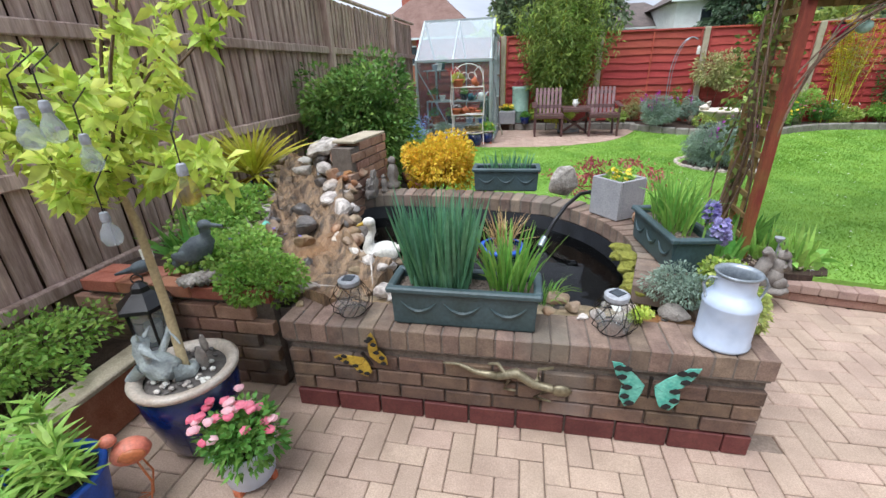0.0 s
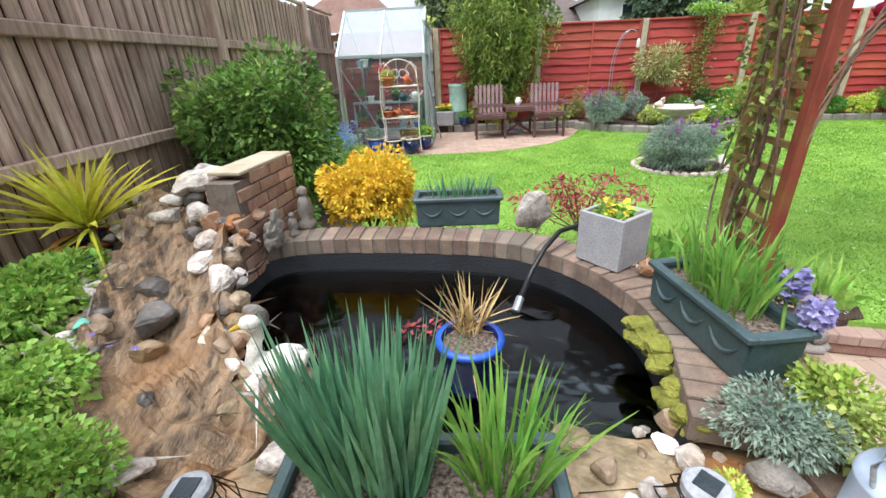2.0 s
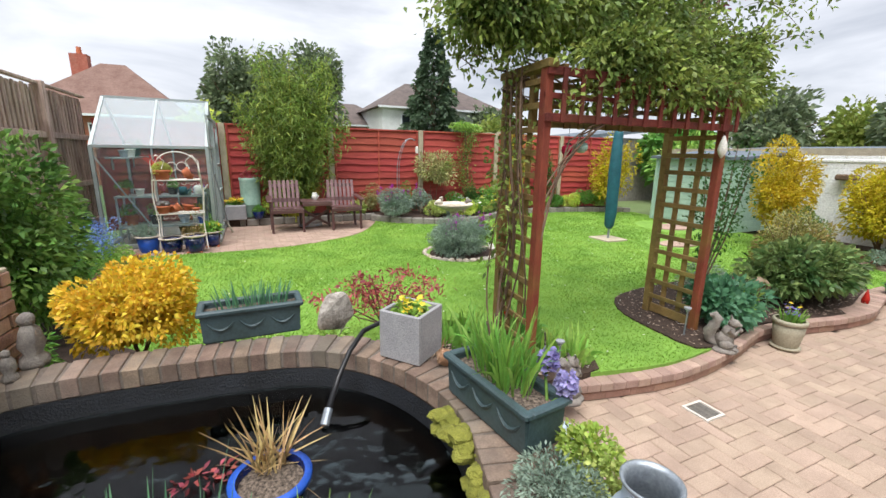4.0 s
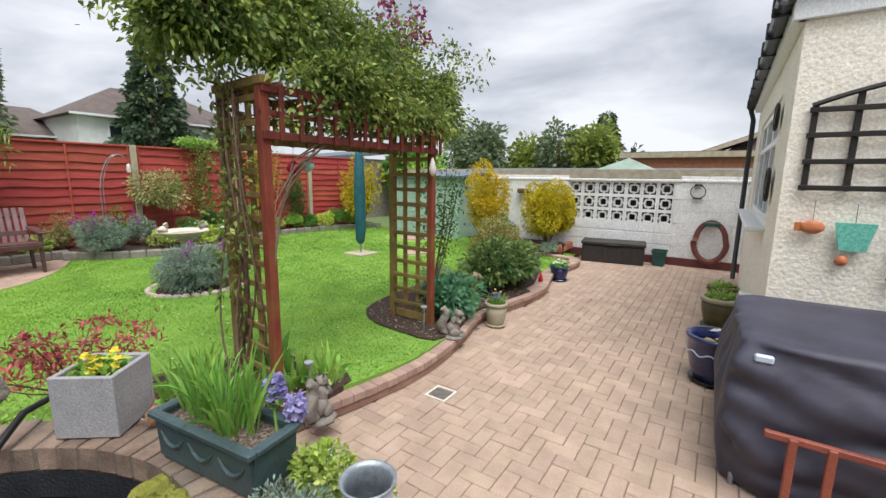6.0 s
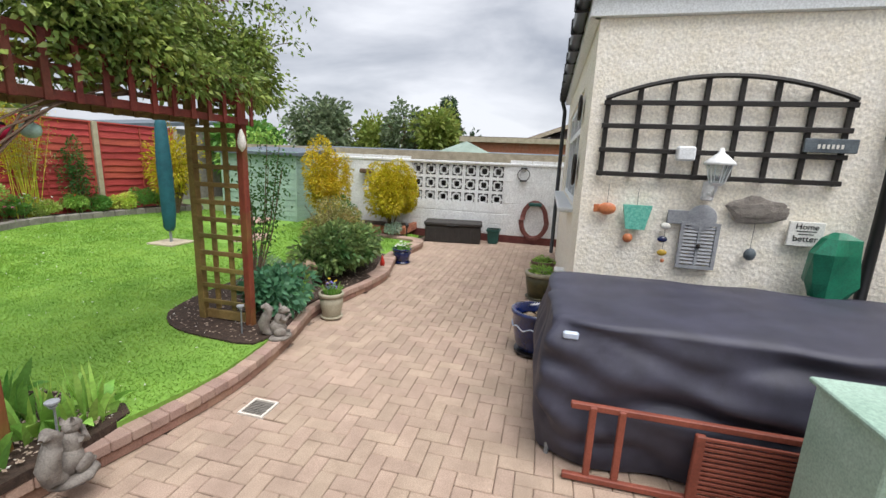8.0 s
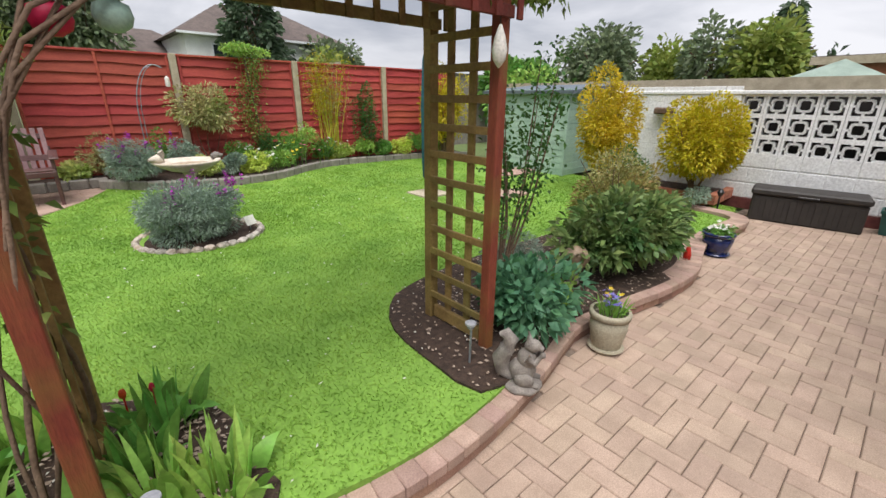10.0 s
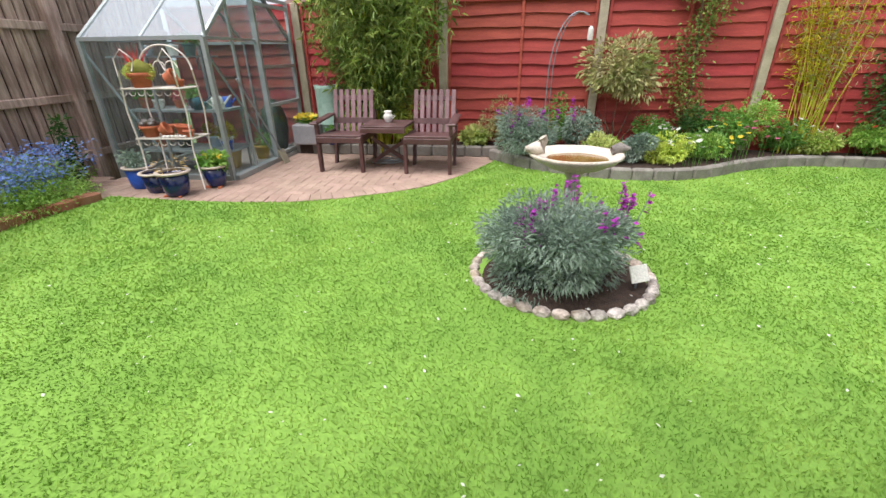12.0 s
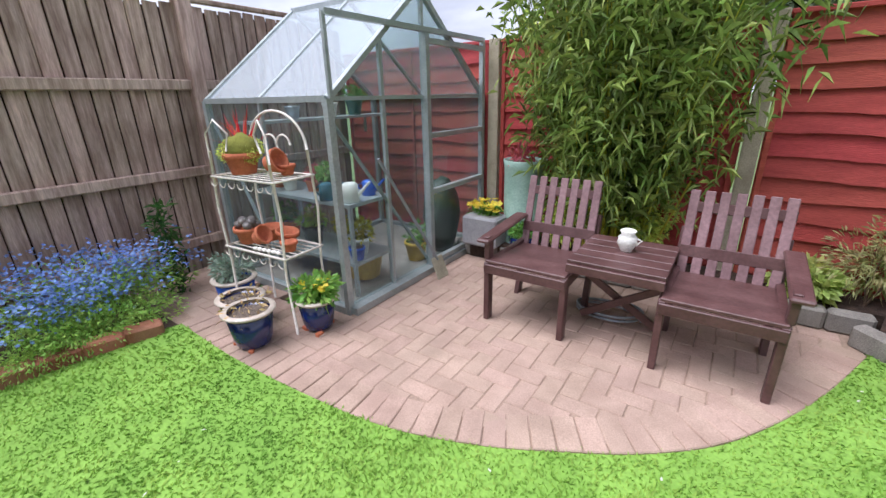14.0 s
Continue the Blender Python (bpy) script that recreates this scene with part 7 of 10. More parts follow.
crk = thing("metal_crook", 3.45, 9.85, 0.28, 0, "tall curved metal crook with a white hanging bottle", "feeder")
part("crook", tube([(-0.25 + 0.3 * (1 - math.cos(a)), 0, 0.9 + 0.75 * math.sin(a)) if a > 0 else (-0.25, 0, 0) for a in np.linspace(0, 1.9, 12)], 0.008, 6), M_GALV, crk)
part("second_bar", tube([(-0.2 + 0.28 * (1 - math.cos(a)), 0.02, 0.9 + 0.75 * math.sin(a)) if a > 0 else (-0.2, 0.02, 0) for a in np.linspace(0, 1.9, 12)], 0.006, 6), M_GALV, crk)
part("bottle", lathe([(0.03, 1.35), (0.035, 1.4), (0.03, 1.47), (0.01, 1.5)], 10, off=(0.2, 0, 0)), M_WHITEP, crk)
for x, y, z, m, lb_ in ((2.28, 3.47, 1.63, P_RED, "round red hanging lantern under the arch"), (2.4, 3.48, 1.65, M_PALEGREEN, "round pale green hanging lantern under the arch")):
    hl = thing("hanging_lantern", x, y, z, 0, lb_, "lantern", "lanterns hanging under the arch")
    hl.scale = (0.72, 0.72, 0.72)
    part("globe", lathe([(0.02, 0.0), (0.05, 0.02), (0.06, 0.05), (0.052, 0.085), (0.02, 0.1)], 18), m, hl, smooth=True)
    part("cap", lathe([(0.024, 0.098), (0.022, 0.112), (0.008, 0.118)], 12), M_DARKMET, hl)
    part("wire", tube([(0, 0, 0.116), (0.005, 0.0, 0.5)], 0.002, 4), M_DARKMET, hl)

# pale tear-drop hung inside the arch
hgo = thing("hanging_teardrop", 3.74, 3.4, 1.72, 0, "pale tear-drop ornament hung inside the arch", "ornament")
part("drop", lathe([(0.004, -0.09), (0.026, -0.06), (0.034, -0.02), (0.024, 0.03), (0.006, 0.08)], 14), M_WHITEP, hgo, smooth=True)
part("cord", tube([(0, 0, 0.08), (0.01, 0.02, 0.32)], 0.002, 4), M_DARKMET, hgo)

# bamboo clump behind the seat
bm_ = thing("bamboo_clump", 1.12, 9.78, 0.3, 0, "tall leafy green bamboo clump behind the garden seat", "bamboo")
random.seed(19)
pts = []
bm = bmesh.new()
for i in range(75):
    a, r = random.uniform(0, 6.28), random.uniform(0, 0.5)
    b = Vector((0.42 * r * math.cos(a) * 1.1, -abs(0.3 * r * math.sin(a)) - 0.02, 0))
    tip = Vector((b.x + 0.04 + 1.45 * r * math.cos(a), b.y + 0.8 * r * math.sin(a) - 0.08, random.uniform(1.5, 2.95)))
    tube([b, b.lerp(tip, 0.5) + Vector((0, 0, 0.1)), tip], [0.009, 0.006, 0.002], 5, bm)
    pts += [b.lerp(tip, q) + Vector((0, 0, 0.18 * q * (1 - q))) for q in (0.34, 0.46, 0.56, 0.64, 0.72, 0.8, 0.87, 0.94, 1.0)]
part("cane", bm, L_CORD, bm_, kind="stuff")
P = np.repeat(np.array([tuple(t) for t in pts]), 30, 0)
P = P + RNG.normal(size=P.shape) * np.array([0.1, 0.09, 0.1])
P[:, 1] = np.minimum(P[:, 1], 0.16)
leaves("foliage", P, rot_dirs(len(P), -0.25), 0.12, 0.02, L_BAMBOO, bm_, droop=0.35)
plant(0.75, 9.8, 0.2, 0.5, 900, 0.05, 0.02, L_LIME, "lime-green fern below the bamboo", 120)
plant(1.38, 9.75, 0.22, 0.6, 1000, 0.05, 0.02, L_LIME, "bright yellow-green foliage behind the table", 121)


# ---- patio things ----
def love_seat():
    z0 = 0.28
    e = thing("companion_seat", 1.385, 8.95, z0, 0, "brown-stained wooden companion seat with a middle table", "garden seat")
    for s, xc in ((-1, -0.495), (1, 0.495)):
        x0, x1 = xc - 0.245, xc + 0.245
        for x in (x0, x1):
            part("front_leg", boxes((x, -0.28, 0.2, 0.036, 0.06, 0.4), bevel=0.004), M_CHAIR, e)
            part("back_leg", boxes((x, 0.26, 0.3, 0.036, 0.06, 0.66, (-14, 0, 0)), bevel=0.004), M_CHAIR, e)
            part("side_rail", boxes((x, -0.02, 0.37, 0.04, 0.56, 0.07), bevel=0.004), M_CHAIR, e)
        for k in range(5):
            part("seat_slat", boxes((xc, -0.26 + k * 0.105, 0.405 - k * 0.008, 0.51, 0.095, 0.022), bevel=0.004), M_CHAIR, e)
        part("front_rail", boxes((xc, -0.311, 0.362, 0.52, 0.02, 0.06), bevel=0.004), M_CHAIR, e)
        part("back_cross_rail", boxes((xc, 0.25, 0.5, 0.5, 0.022, 0.07, (-14, 0, 0)), bevel=0.004), M_CHAIR, e)
        part("back_cross_rail", boxes((xc, 0.315, 0.75, 0.5, 0.022, 0.06, (-14, 0, 0)), bevel=0.004), M_CHAIR, e)
        for k in range(7):
            part("back_slat", boxes((xc - 0.222 + k * 0.074, 0.275, 0.605, 0.05, 0.018, 0.49, (-14, 0, 0)), bevel=0.004), M_CHAIRS, e, "faded mauve-brown back slat")
    for s in (-1, 1):
        part("armrest", boxes((s * 0.765, -0.03, 0.555, 0.09, 0.58, 0.025, (4, 0, 0)), bevel=0.008), M_CHAIR, e)
        part("arm_post", boxes((s * 0.75, -0.26, 0.485, 0.036, 0.06, 0.15), bevel=0.004), M_CHAIR, e)
    for k in range(5):
        part("table_slat", boxes((0, -0.22 + k * 0.108, 0.5, 0.5, 0.104, 0.022), bevel=0.003), M_CHAIR, e)
    part("table_apron", boxes((0, -0.28, 0.465, 0.5, 0.022, 0.05), bevel=0.003), M_CHAIR, e)
    for s in (-1, 1):
        part("cross_brace", boxes((0, 0.0 + s * 0.02, 0.2, 0.5, 0.02, 0.045, (0, s * 32, 0)), bevel=0.003), M_CHAIR, e)
    # lidded white pot on the table
    p = thing("white_jug", 1.38, 8.98, z0 + 0.513, 0, "small white ceramic pot on the seat's table", "pot")
    part("pot", lathe([(0.03, 0), (0.035, 0.01), (0.055, 0.05), (0.05, 0.085), (0.035, 0.1), (0.045, 0.12), (0.04, 0.125), (0.03, 0.1)], 20, cap=False), M_WHITEP, p, smooth=True)
    part("handle", tube([(0.05, 0, 0.08), (0.075, 0, 0.07), (0.05, 0, 0.04)], 0.006, 6), M_WHITEP, p)
    h = thing("coiled_hose", 1.3, 9.1, z0, 0, "loosely coiled pale hose under the table", "hose")
    part("coil", tube([(0.2 * math.cos(a) * (1 + 0.05 * math.sin(a * 3)), 0.12 * math.sin(a), 0.02 + 0.012 * a / 3) for a in np.linspace(0, 14, 60)], 0.009, 6), M_GALV, h, smooth=True)


love_seat()


def greenhouse():
    X0, X1, Y0, Y1, ZB, ZE, ZR = -1.5, -0.17, 8.22, 10.0, 0.27, 1.66, 2.36
    YR = (Y0 + Y1) / 2
    g = thing("greenhouse", 0, 0, 0, 0, "small aluminium greenhouse with a sliding door and hazy roof", "greenhouse")
    def bar(a, b, r=0.014):
        a, b = Vector(a), Vector(b)
        d = b - a
        bm = bmesh.new()
        m = Matrix.Translation((a + b) / 2) @ d.to_track_quat("Z", "X").to_matrix().to_4x4() @ Matrix.Diagonal((r * 2, r * 2.4, d.length, 1))
        bmesh.ops.create_cube(bm, size=1.0, matrix=m)
        part("frame_bar", bm, M_ALU, g)
    def pane(ps, m=M_GLASS, nm="pane"):
        bm = bmesh.new()
        f = bm.faces.new([bm.verts.new(p) for p in ps])
        n = f.normal.copy() if f.normal.length else Vector((0, 0, 1))
        bm.normal_update()
        n = f.normal.copy()
        r = bmesh.ops.extrude_face_region(bm, geom=[f])
        for v in r["geom"]:
            if isinstance(v, bmesh.types.BMVert):
                v.co += n * 0.004
        bmesh.ops.recalc_face_normals(bm, faces=bm.faces)
        ob = part(nm, bm, m, g)
        ob.visible_shadow = False
    for x, y in ((X0, Y0), (X1, Y0), (X1, Y1), (X0, Y1)):
        bar((x, y, ZB), (x, y, ZE), 0.02)
    for y in (Y0, Y1):
        bar((X0, y, ZE), (X1, y, ZE), 0.018)
        bar((X0, y, ZB + 0.03), (X1, y, ZB + 0.03), 0.022)
        for x in np.linspace(X0, X1, 3)[1:-1]:
            bar((x, y, ZB), (x, y, ZE), 0.011)
            bar((x, y, ZE), (x, YR, ZR), 0.012)
        for x in (X0, X1):
            bar((x, y, ZE), (x, YR, ZR), 0.016)
    bar((X0, YR, ZR), (X1, YR, ZR), 0.02)
    for x in (X0, X1):
        bar((x, Y0, ZE), (x, Y1, ZE), 0.012)
        bar((x, Y0, ZB + 0.03), (x, Y1, ZB + 0.03), 0.024)
    part("base_sill", boxes(((X0 + X1) / 2, Y0, ZB + 0.03, X1 - X0, 0.06, 0.06), (X1 + 0.02, YR, ZB + 0.035, 0.1, Y1 - Y0, 0.05)), M_ALU, g)
    # gable with the sliding door
    YD = 9.13
    for y in (YD, 8.68):
        bar((X1, y, ZB), (X1, y, ZE + (y - Y0) / (YR - Y0) * (ZR - ZE) * 0.99), 0.012)
    bar((X1 + 0.03, Y0, 2.1), (X1 + 0.03, Y1 - 0.04, 2.1), 0.016)
    bar((X1 + 0.03, Y0, ZE), (X1 + 0.03, Y0, 2.1), 0.01)
    for a, b in (((YD, ZB + 0.06), (YD, 2.08)), ((Y1 - 0.06, ZB + 0.06), (Y1 - 0.06, 2.08)), ((YD, 2.03), (Y1 - 0.06, 2.03)), ((YD, 1.38), (Y1 - 0.06, 1.38)), ((YD, 0.95), (Y1 - 0.06, 0.95)), ((YD, 0.36), (Y1 - 0.06, 0.36))):
        bar((X1 + 0.035, *a), (X1 + 0.035, *b), 0.018)
    bar((X1 - 0.01, Y0, ZE - 0.1), (X1 - 0.01, YD, ZB + 0.1), 0.008)
    bar((X0, Y0 + 0.01, ZE - 0.1), (X0 + 0.66, Y0 + 0.01, ZB + 0.1), 0.008)
    xm = (X0 + X1) / 2
    for a, b in ((X0, xm), (xm, X1)):
        for y in (Y0, Y1):
            pane([(a + 0.01, y, ZB + 0.06), (b - 0.01, y, ZB + 0.06), (b - 0.01, y, ZE), (a + 0.01, y, ZE)])
            pane([(a + 0.01, y, ZE), (b - 0.01, y, ZE), (b - 0.01, YR, ZR), (a + 0.01, YR, ZR)], M_GLASSR, "roof_pane")
    for a, b in ((Y0, 8.68), (8.68, YD), (YD, Y1)):
        for x in (X0, X1):
            za = ZE + (1 - abs(a - YR) / (YR - Y0)) * (ZR - ZE)
            zb = ZE + (1 - abs(b - YR) / (YR - Y0)) * (ZR - ZE)
            pane([(x, a + 0.01, ZB + 0.06), (x, b - 0.01, ZB + 0.06), (x, b - 0.01, ZE), (x, a + 0.01, ZE)])
            pane([(x, a + 0.01, ZE), (x, b - 0.01, ZE), (x, b - 0.01, zb), (x, a + 0.01, za)], M_GLASS, "gable_pane")
    fl = boxes((xm, YR, ZB - 0.01, X1 - X0, Y1 - Y0, 0.05))
    part("floor_slab", fl, M_CONCG, g)
    # staging, pots and tools inside
    s = thing("greenhouse_staging", xm, 8.62, ZB + 0.015, 0, "grey metal two-tier staging inside the greenhouse", "shelf")
    for z in (0.25, 0.68):
        part("shelf", boxes((0, 0, z, 1.1, 0.42, 0.025)), M_ALU, s)
    for x in (-0.53, 0.53):
        for y in (-0.19, 0.19):
            part("leg", boxes((x, y, 0.34, 0.025, 0.025, 0.68)), M_ALU, s)
    s2 = thing("greenhouse_shelf", X0 + 0.22, YR, 0, 0, "narrow upper shelf along the greenhouse end", "shelf")
    part("shelf", boxes((0, 0, 1.5, 0.25, 1.5, 0.02)), M_ALU, s2)
    for y in (-0.6, 0.6):
        part("bracket", boxes((-0.08, y, 1.42, 0.02, 0.02, 0.16)), M_ALU, s2)
    for x, y, m, s_ in ((-0.36, 8.5, M_WHITEP, 0.06), (-0.4, 8.72, M_BLUEP, 0.05), (-0.55, 8.45, M_TEAL, 0.055)):
        cn = thing("watering_can", x, y, ZB + 0.71, 30, "small watering can on the greenhouse staging", "watering can")
        part("body", lathe([(s_, 0), (s_ * 0.9, s_ * 2), (s_ * 0.6, s_ * 2.2)], 16), m, cn, smooth=True)
        part("spout", tube([(s_ * 0.8, 0, s_ * 0.6), (s_ * 2.4, 0, s_ * 2.3)], [s_ * 0.22, s_ * 0.14], 7), m, cn)
        part("handle", tube([(-s_ * 0.9, 0, s_ * 0.5), (-s_ * 1.7, 0, s_ * 1.3), (-s_ * 0.8, 0, s_ * 1.9)], s_ * 0.12, 6), m, cn)
    random.seed(29)
    def pot(x, y, z, r, h, m, lab, leafm=None, grp="plant pots in the greenhouse"):
        p = thing("plant_pot", x, y, z, 0, lab, "pot", grp)
        part("pot", lathe([(r * 0.7, 0), (r * 0.95, h * 0.8), (r * 1.02, h * 0.8), (r * 1.04, h), (r * 0.9, h)], 18, cap=False), m, p, smooth=True)
        part("compost", lathe([(r * 0.9, h * 0.88), (0.01, h * 0.9)], 14), M_SOIL, p)
        if leafm:
            P, D = lumps(220, r * 1.3, r * 1.3, r * 1.2, 6, int(x * 100) % 50 + 3, h + r * 0.6)
            leaves("plant", P, D, 0.05, 0.016, leafm, p)
        return p
    for x, y, z, r, m, lm, lb_ in ((-1.3, 8.6, 0.97, 0.07, M_TERRA, L_GREEN, "terracotta pot with seedlings on staging"), (-0.42, 8.6, 0.54, 0.08, M_WHITEP, L_YELLOW, "white pot with yellow leaves on the lower shelf"), (-0.35, 8.5, 0.54, 0.06, M_BLUEP, None, "bright blue tub on the lower shelf"), (-0.4, 9.25, 0.29, 0.1, M_YELLOWP, L_GREEN, "yellow pot standing on the greenhouse floor"), (-1.1, 8.55, 0.97, 0.06, M_WHITEP, None, "white pot on greenhouse staging"),
                                   (-0.9, 8.62, 0.97, 0.06, M_TERRA, L_ACER, "terracotta pot with red leaves"), (-0.7, 8.6, 0.97, 0.07, M_BLACKP, L_GREEN, "black pot with green plant on staging"),
                                   (-0.5, 8.55, 0.97, 0.05, M_PALEGREEN, None, "pale green empty pot on staging"), (-0.95, 8.6, 0.54, 0.09, M_BLACKP, L_FRESH, "black pot on the lower shelf"),
                                   (-0.6, 8.65, 0.54, 0.08, M_ENAMEL, L_YELLOW, "pale blue pot with a yellow plant"), (-1.25, 8.6, 0.54, 0.09, M_TERRA, L_GREEN, "terracotta pot on the lower shelf"),
                                   (-1.28, 9.2, 1.51, 0.07, M_WHITEP, None, "white pot on the high shelf"), (-1.28, 9.5, 1.51, 0.08, M_GREENPL, L_GREEN, "dark green pot on the high shelf"), (-1.28, 8.8, 1.51, 0.06, M_GALV, None, "small metal pot on the high shelf")):
        pot(x, y, z, r, r * 1.7, m, lb_, lm)
    bgx = thing("grow_bag", -0.36, 9.6, ZB + 0.015, 12, "dark green filled grow bag leaning inside the door", "bag")
    part("bag", blob(bmesh.new(), 0, 0, 0.33, 0.16, 0.22, 0.36, 0.15, 3, 3), M_BAGGREEN, bgx, smooth=True)
    cr = thing("yellow_crate", -0.55, 8.75, ZB + 0.015, 0, "mustard-yellow tub on the greenhouse floor", "tub")
    part("tub", lathe([(0.12, 0), (0.16, 0.2), (0.17, 0.2), (0.15, 0.19)], 20, cap=False), M_YELLOWP, cr)
    sd = thing("hand_shovel", X1 + 0.1, 9.06, 0.28, 0, "spade leaning on the greenhouse door sill", "spade")
    part("blade", boxes((0.06, 0, 0.08, 0.015, 0.14, 0.18, (0, -22, 0)), bevel=0.004), M_STONEP, sd)
    part("shaft", tube([(0.04, 0, 0.14), (-0.06, -0.5, 1.0)], 0.011, 8), M_GALV, sd)


greenhouse()


def rack():
    e = thing("wrought_iron_plant_rack", -0.54, 7.97, 0.28, 4, "white wrought-iron plant rack with scrolled arched top", "plant stand")
    def rod(pts, r=0.008, nm="rod"):
        part(nm, tube(pts, r, 6), M_IRON, e, smooth=True)
    for sx in (-1, 1):
        for y in (-0.14, 0.14):
            rod([(sx * 0.28, y, 0), (sx * 0.26, y, 0.4), (sx * 0.29, y, 0.75), (sx * 0.26, y, 1.1)], nm="leg")
    rod([(0.26 * math.cos(a), 0.14, 1.1 + 0.22 * math.sin(a)) for a in np.linspace(0, math.pi, 15)], nm="arch_top")
    for s in (-1, 1):
        rod([(s * 0.27, -0.14, 1.05), (s * 0.27, -0.14, 1.2), (s * 0.2, -0.12, 1.28), (s * 0.12, -0.1, 1.2), (s * 0.16, -0.1, 1.1)], 0.006, "scroll")
        rod([(s * 0.06 + s * 0.06 * math.cos(a), 0.14, 1.12 + 0.06 * math.sin(a)) for a in np.linspace(0, 5, 14)], 0.006, "scroll")
    for z in (0.5, 0.95):
        for y in np.linspace(-0.14, 0.14, 7):
            rod([(-0.27, y, z), (0.27, y, z)], 0.004, "shelf_wire")
        rod([(-0.28, -0.15, z), (0.28, -0.15, z), (0.28, 0.15, z), (-0.28, 0.15, z), (-0.28, -0.15, z)], 0.007, "shelf_edge")
        for k in range(7):
            rod([(-0.26 + k * 0.085 + 0.03 * math.cos(a), -0.152, z - 0.03 + 0.03 * math.sin(a)) for a in np.linspace(math.pi, 2 * math.pi, 7)], 0.003, "scallop")


rack()


def patio_pot(x, y, z, r, h, m, lab, lm=None, n=420, L=0.05, rim=M_RIM, fl=None, name="glazed_pot", ph=1.3):
    p = thing(name, x, y, z, 0, lab, "pot", "glazed pots on the patio")
    part("pot", lathe([(r * 0.68, 0), (r * 0.8, h * 0.2), (r * 0.93, h * 0.9), (r * 0.85, h * 0.9), (r * 0.75, h * 0.4)], 24, cap=False), m, p, smooth=True)
    part("rim", lathe([(r * 0.85, h * 0.88), (r * 1.0, h * 0.9), (r * 1.1, h * 0.96), (r * 1.08, h), (r * 0.84, h)], 24, cap=False), rim, p, "pale glazed rim", smooth=True)
    part("compost", lathe([(r * 0.86, h * 0.84), (r * 0.4, h * 0.88), (0.01, h * 0.88)], 16), M_BARK, p)
    if lm:
        q = thing("potted_plant", x, y, z + h * 0.85, 0, "leafy plant growing in a patio pot", "plant", "plants in patio pots")
        P, D = lumps(n, r * 1.1, r * 1.1, r * ph * 0.7, 7, int(abs(x * 97)) % 40 + 2, r * 0.5)
        leaves("leaves", P, D, L, L * 0.35, lm, q)
        if fl:
            small_flowers(q, "flower", 0, 0, r * 1.0, r * 0.9, r * 0.9, 14, 0.022, 5, fl)
    return p


patio_pot(-0.95, 7.88, 0.28, 0.14, 0.22, M_BLUEP, "mid-blue glazed pot with trailing leaves on the patio", L_SILVER, 520)
patio_pot(-0.66, 7.75, 0.28, 0.14, 0.2, M_BLUEGL, "dark blue pot with a broad pale rim, empty")
patio_pot(-0.38, 7.64, 0.3, 0.14, 0.22, M_BLUEGL, "navy glazed pot on terracotta feet", L_DRY, 90, 0.04)
patio_pot(-0.2, 7.98, 0.3, 0.12, 0.2, M_BLUEGL, "navy glazed pot with yellow primroses and green leaves", L_BLADEG, 500, 0.07, fl=P_YEL)


def rack_pot(x, y, z, r, lab, lean=0):
    p = thing("rack_pot", x, y, z + r * abs(math.sin(radians(lean))), 0, lab, "pot", "terracotta pots on the rack")
    p.rotation_euler = (0, radians(lean), 0.3)
    part("pot", lathe([(r * 0.68, 0), (r * 0.9, r * 0.9), (r * 1.06, r * 0.92), (r * 1.06, r * 1.25), (r * 0.9, r * 1.25), (r * 0.8, r * 0.5), (0.01, r * 0.2)], 20, cap=False), M_TERRA, p, smooth=True)
    return p


mp = rack_pot(-0.71, 7.96, 1.232, 0.105, "terracotta bowl planted with a dome of green moss saxifrage")
ms = thing("mossy_dome_plant", -0.71, 7.96, 1.34, 0, "dense yellow-green mossy dome in the terracotta bowl", "plant")
part("cushion", blob(bmesh.new(), 0, 0, 0.03, 0.108, 0.1, 0.1, 0.16, 4, 3), M_MOSS, ms, smooth=True)
P, D = lumps(2600, 0.112, 0.105, 0.1, 8, 5, 0.035, 0.6)
leaves("leaves", P, D, 0.02, 0.007, L_LIME, ms)
rs = thing("red_twiggy_plant", -0.76, 8.02, 1.38, 0, "coral-red twiggy stems above the rack", "plant")
blades("stem", ellipse_pts(30, 0.06, 0.05), rot_dirs(30, 1.4, 0.6), 0.26, 0.008, P_RED, rs, bend=0.2)
for x, y, z, r, lab, lean in ((-0.47, 7.98, 1.235, 0.07, "small terracotta pot lying on its side under the scroll", 70), (-0.4, 8.05, 1.235, 0.05, "small empty terracotta pot on the top shelf", 0),
                              (-0.74, 7.93, 0.782, 0.085, "wide terracotta pot of grey stones on the middle shelf", 0), (-0.6, 7.9, 0.785, 0.06, "terracotta pot tipped over on the middle shelf", 60),
                              (-0.66, 8.05, 0.782, 0.075, "terracotta pot at the back of the middle shelf", 0), (-0.47, 8.02, 0.782, 0.07, "terracotta pot with a dry plant on the middle shelf", 12), (-0.36, 7.96, 0.782, 0.05, "small stacked terracotta pot on the middle shelf", 0)):
    rack_pot(x, y, z, r, lab, lean)
random.seed(44)
for k in range(9):
    st_ = thing("rack_stone", -0.78 + 0.045 * (k % 3), 7.9 + 0.03 * (k // 3), 0.885 + 0.02 * (k % 2), 0, "rounded grey stone heaped in a terracotta pot", "stone", "stones in the rack pot")
    part("stone", blob(bmesh.new(), 0, 0, 0.02, 0.035, 0.03, 0.026, 0.25, k, 2), M_ROCKD, st_, smooth=True)
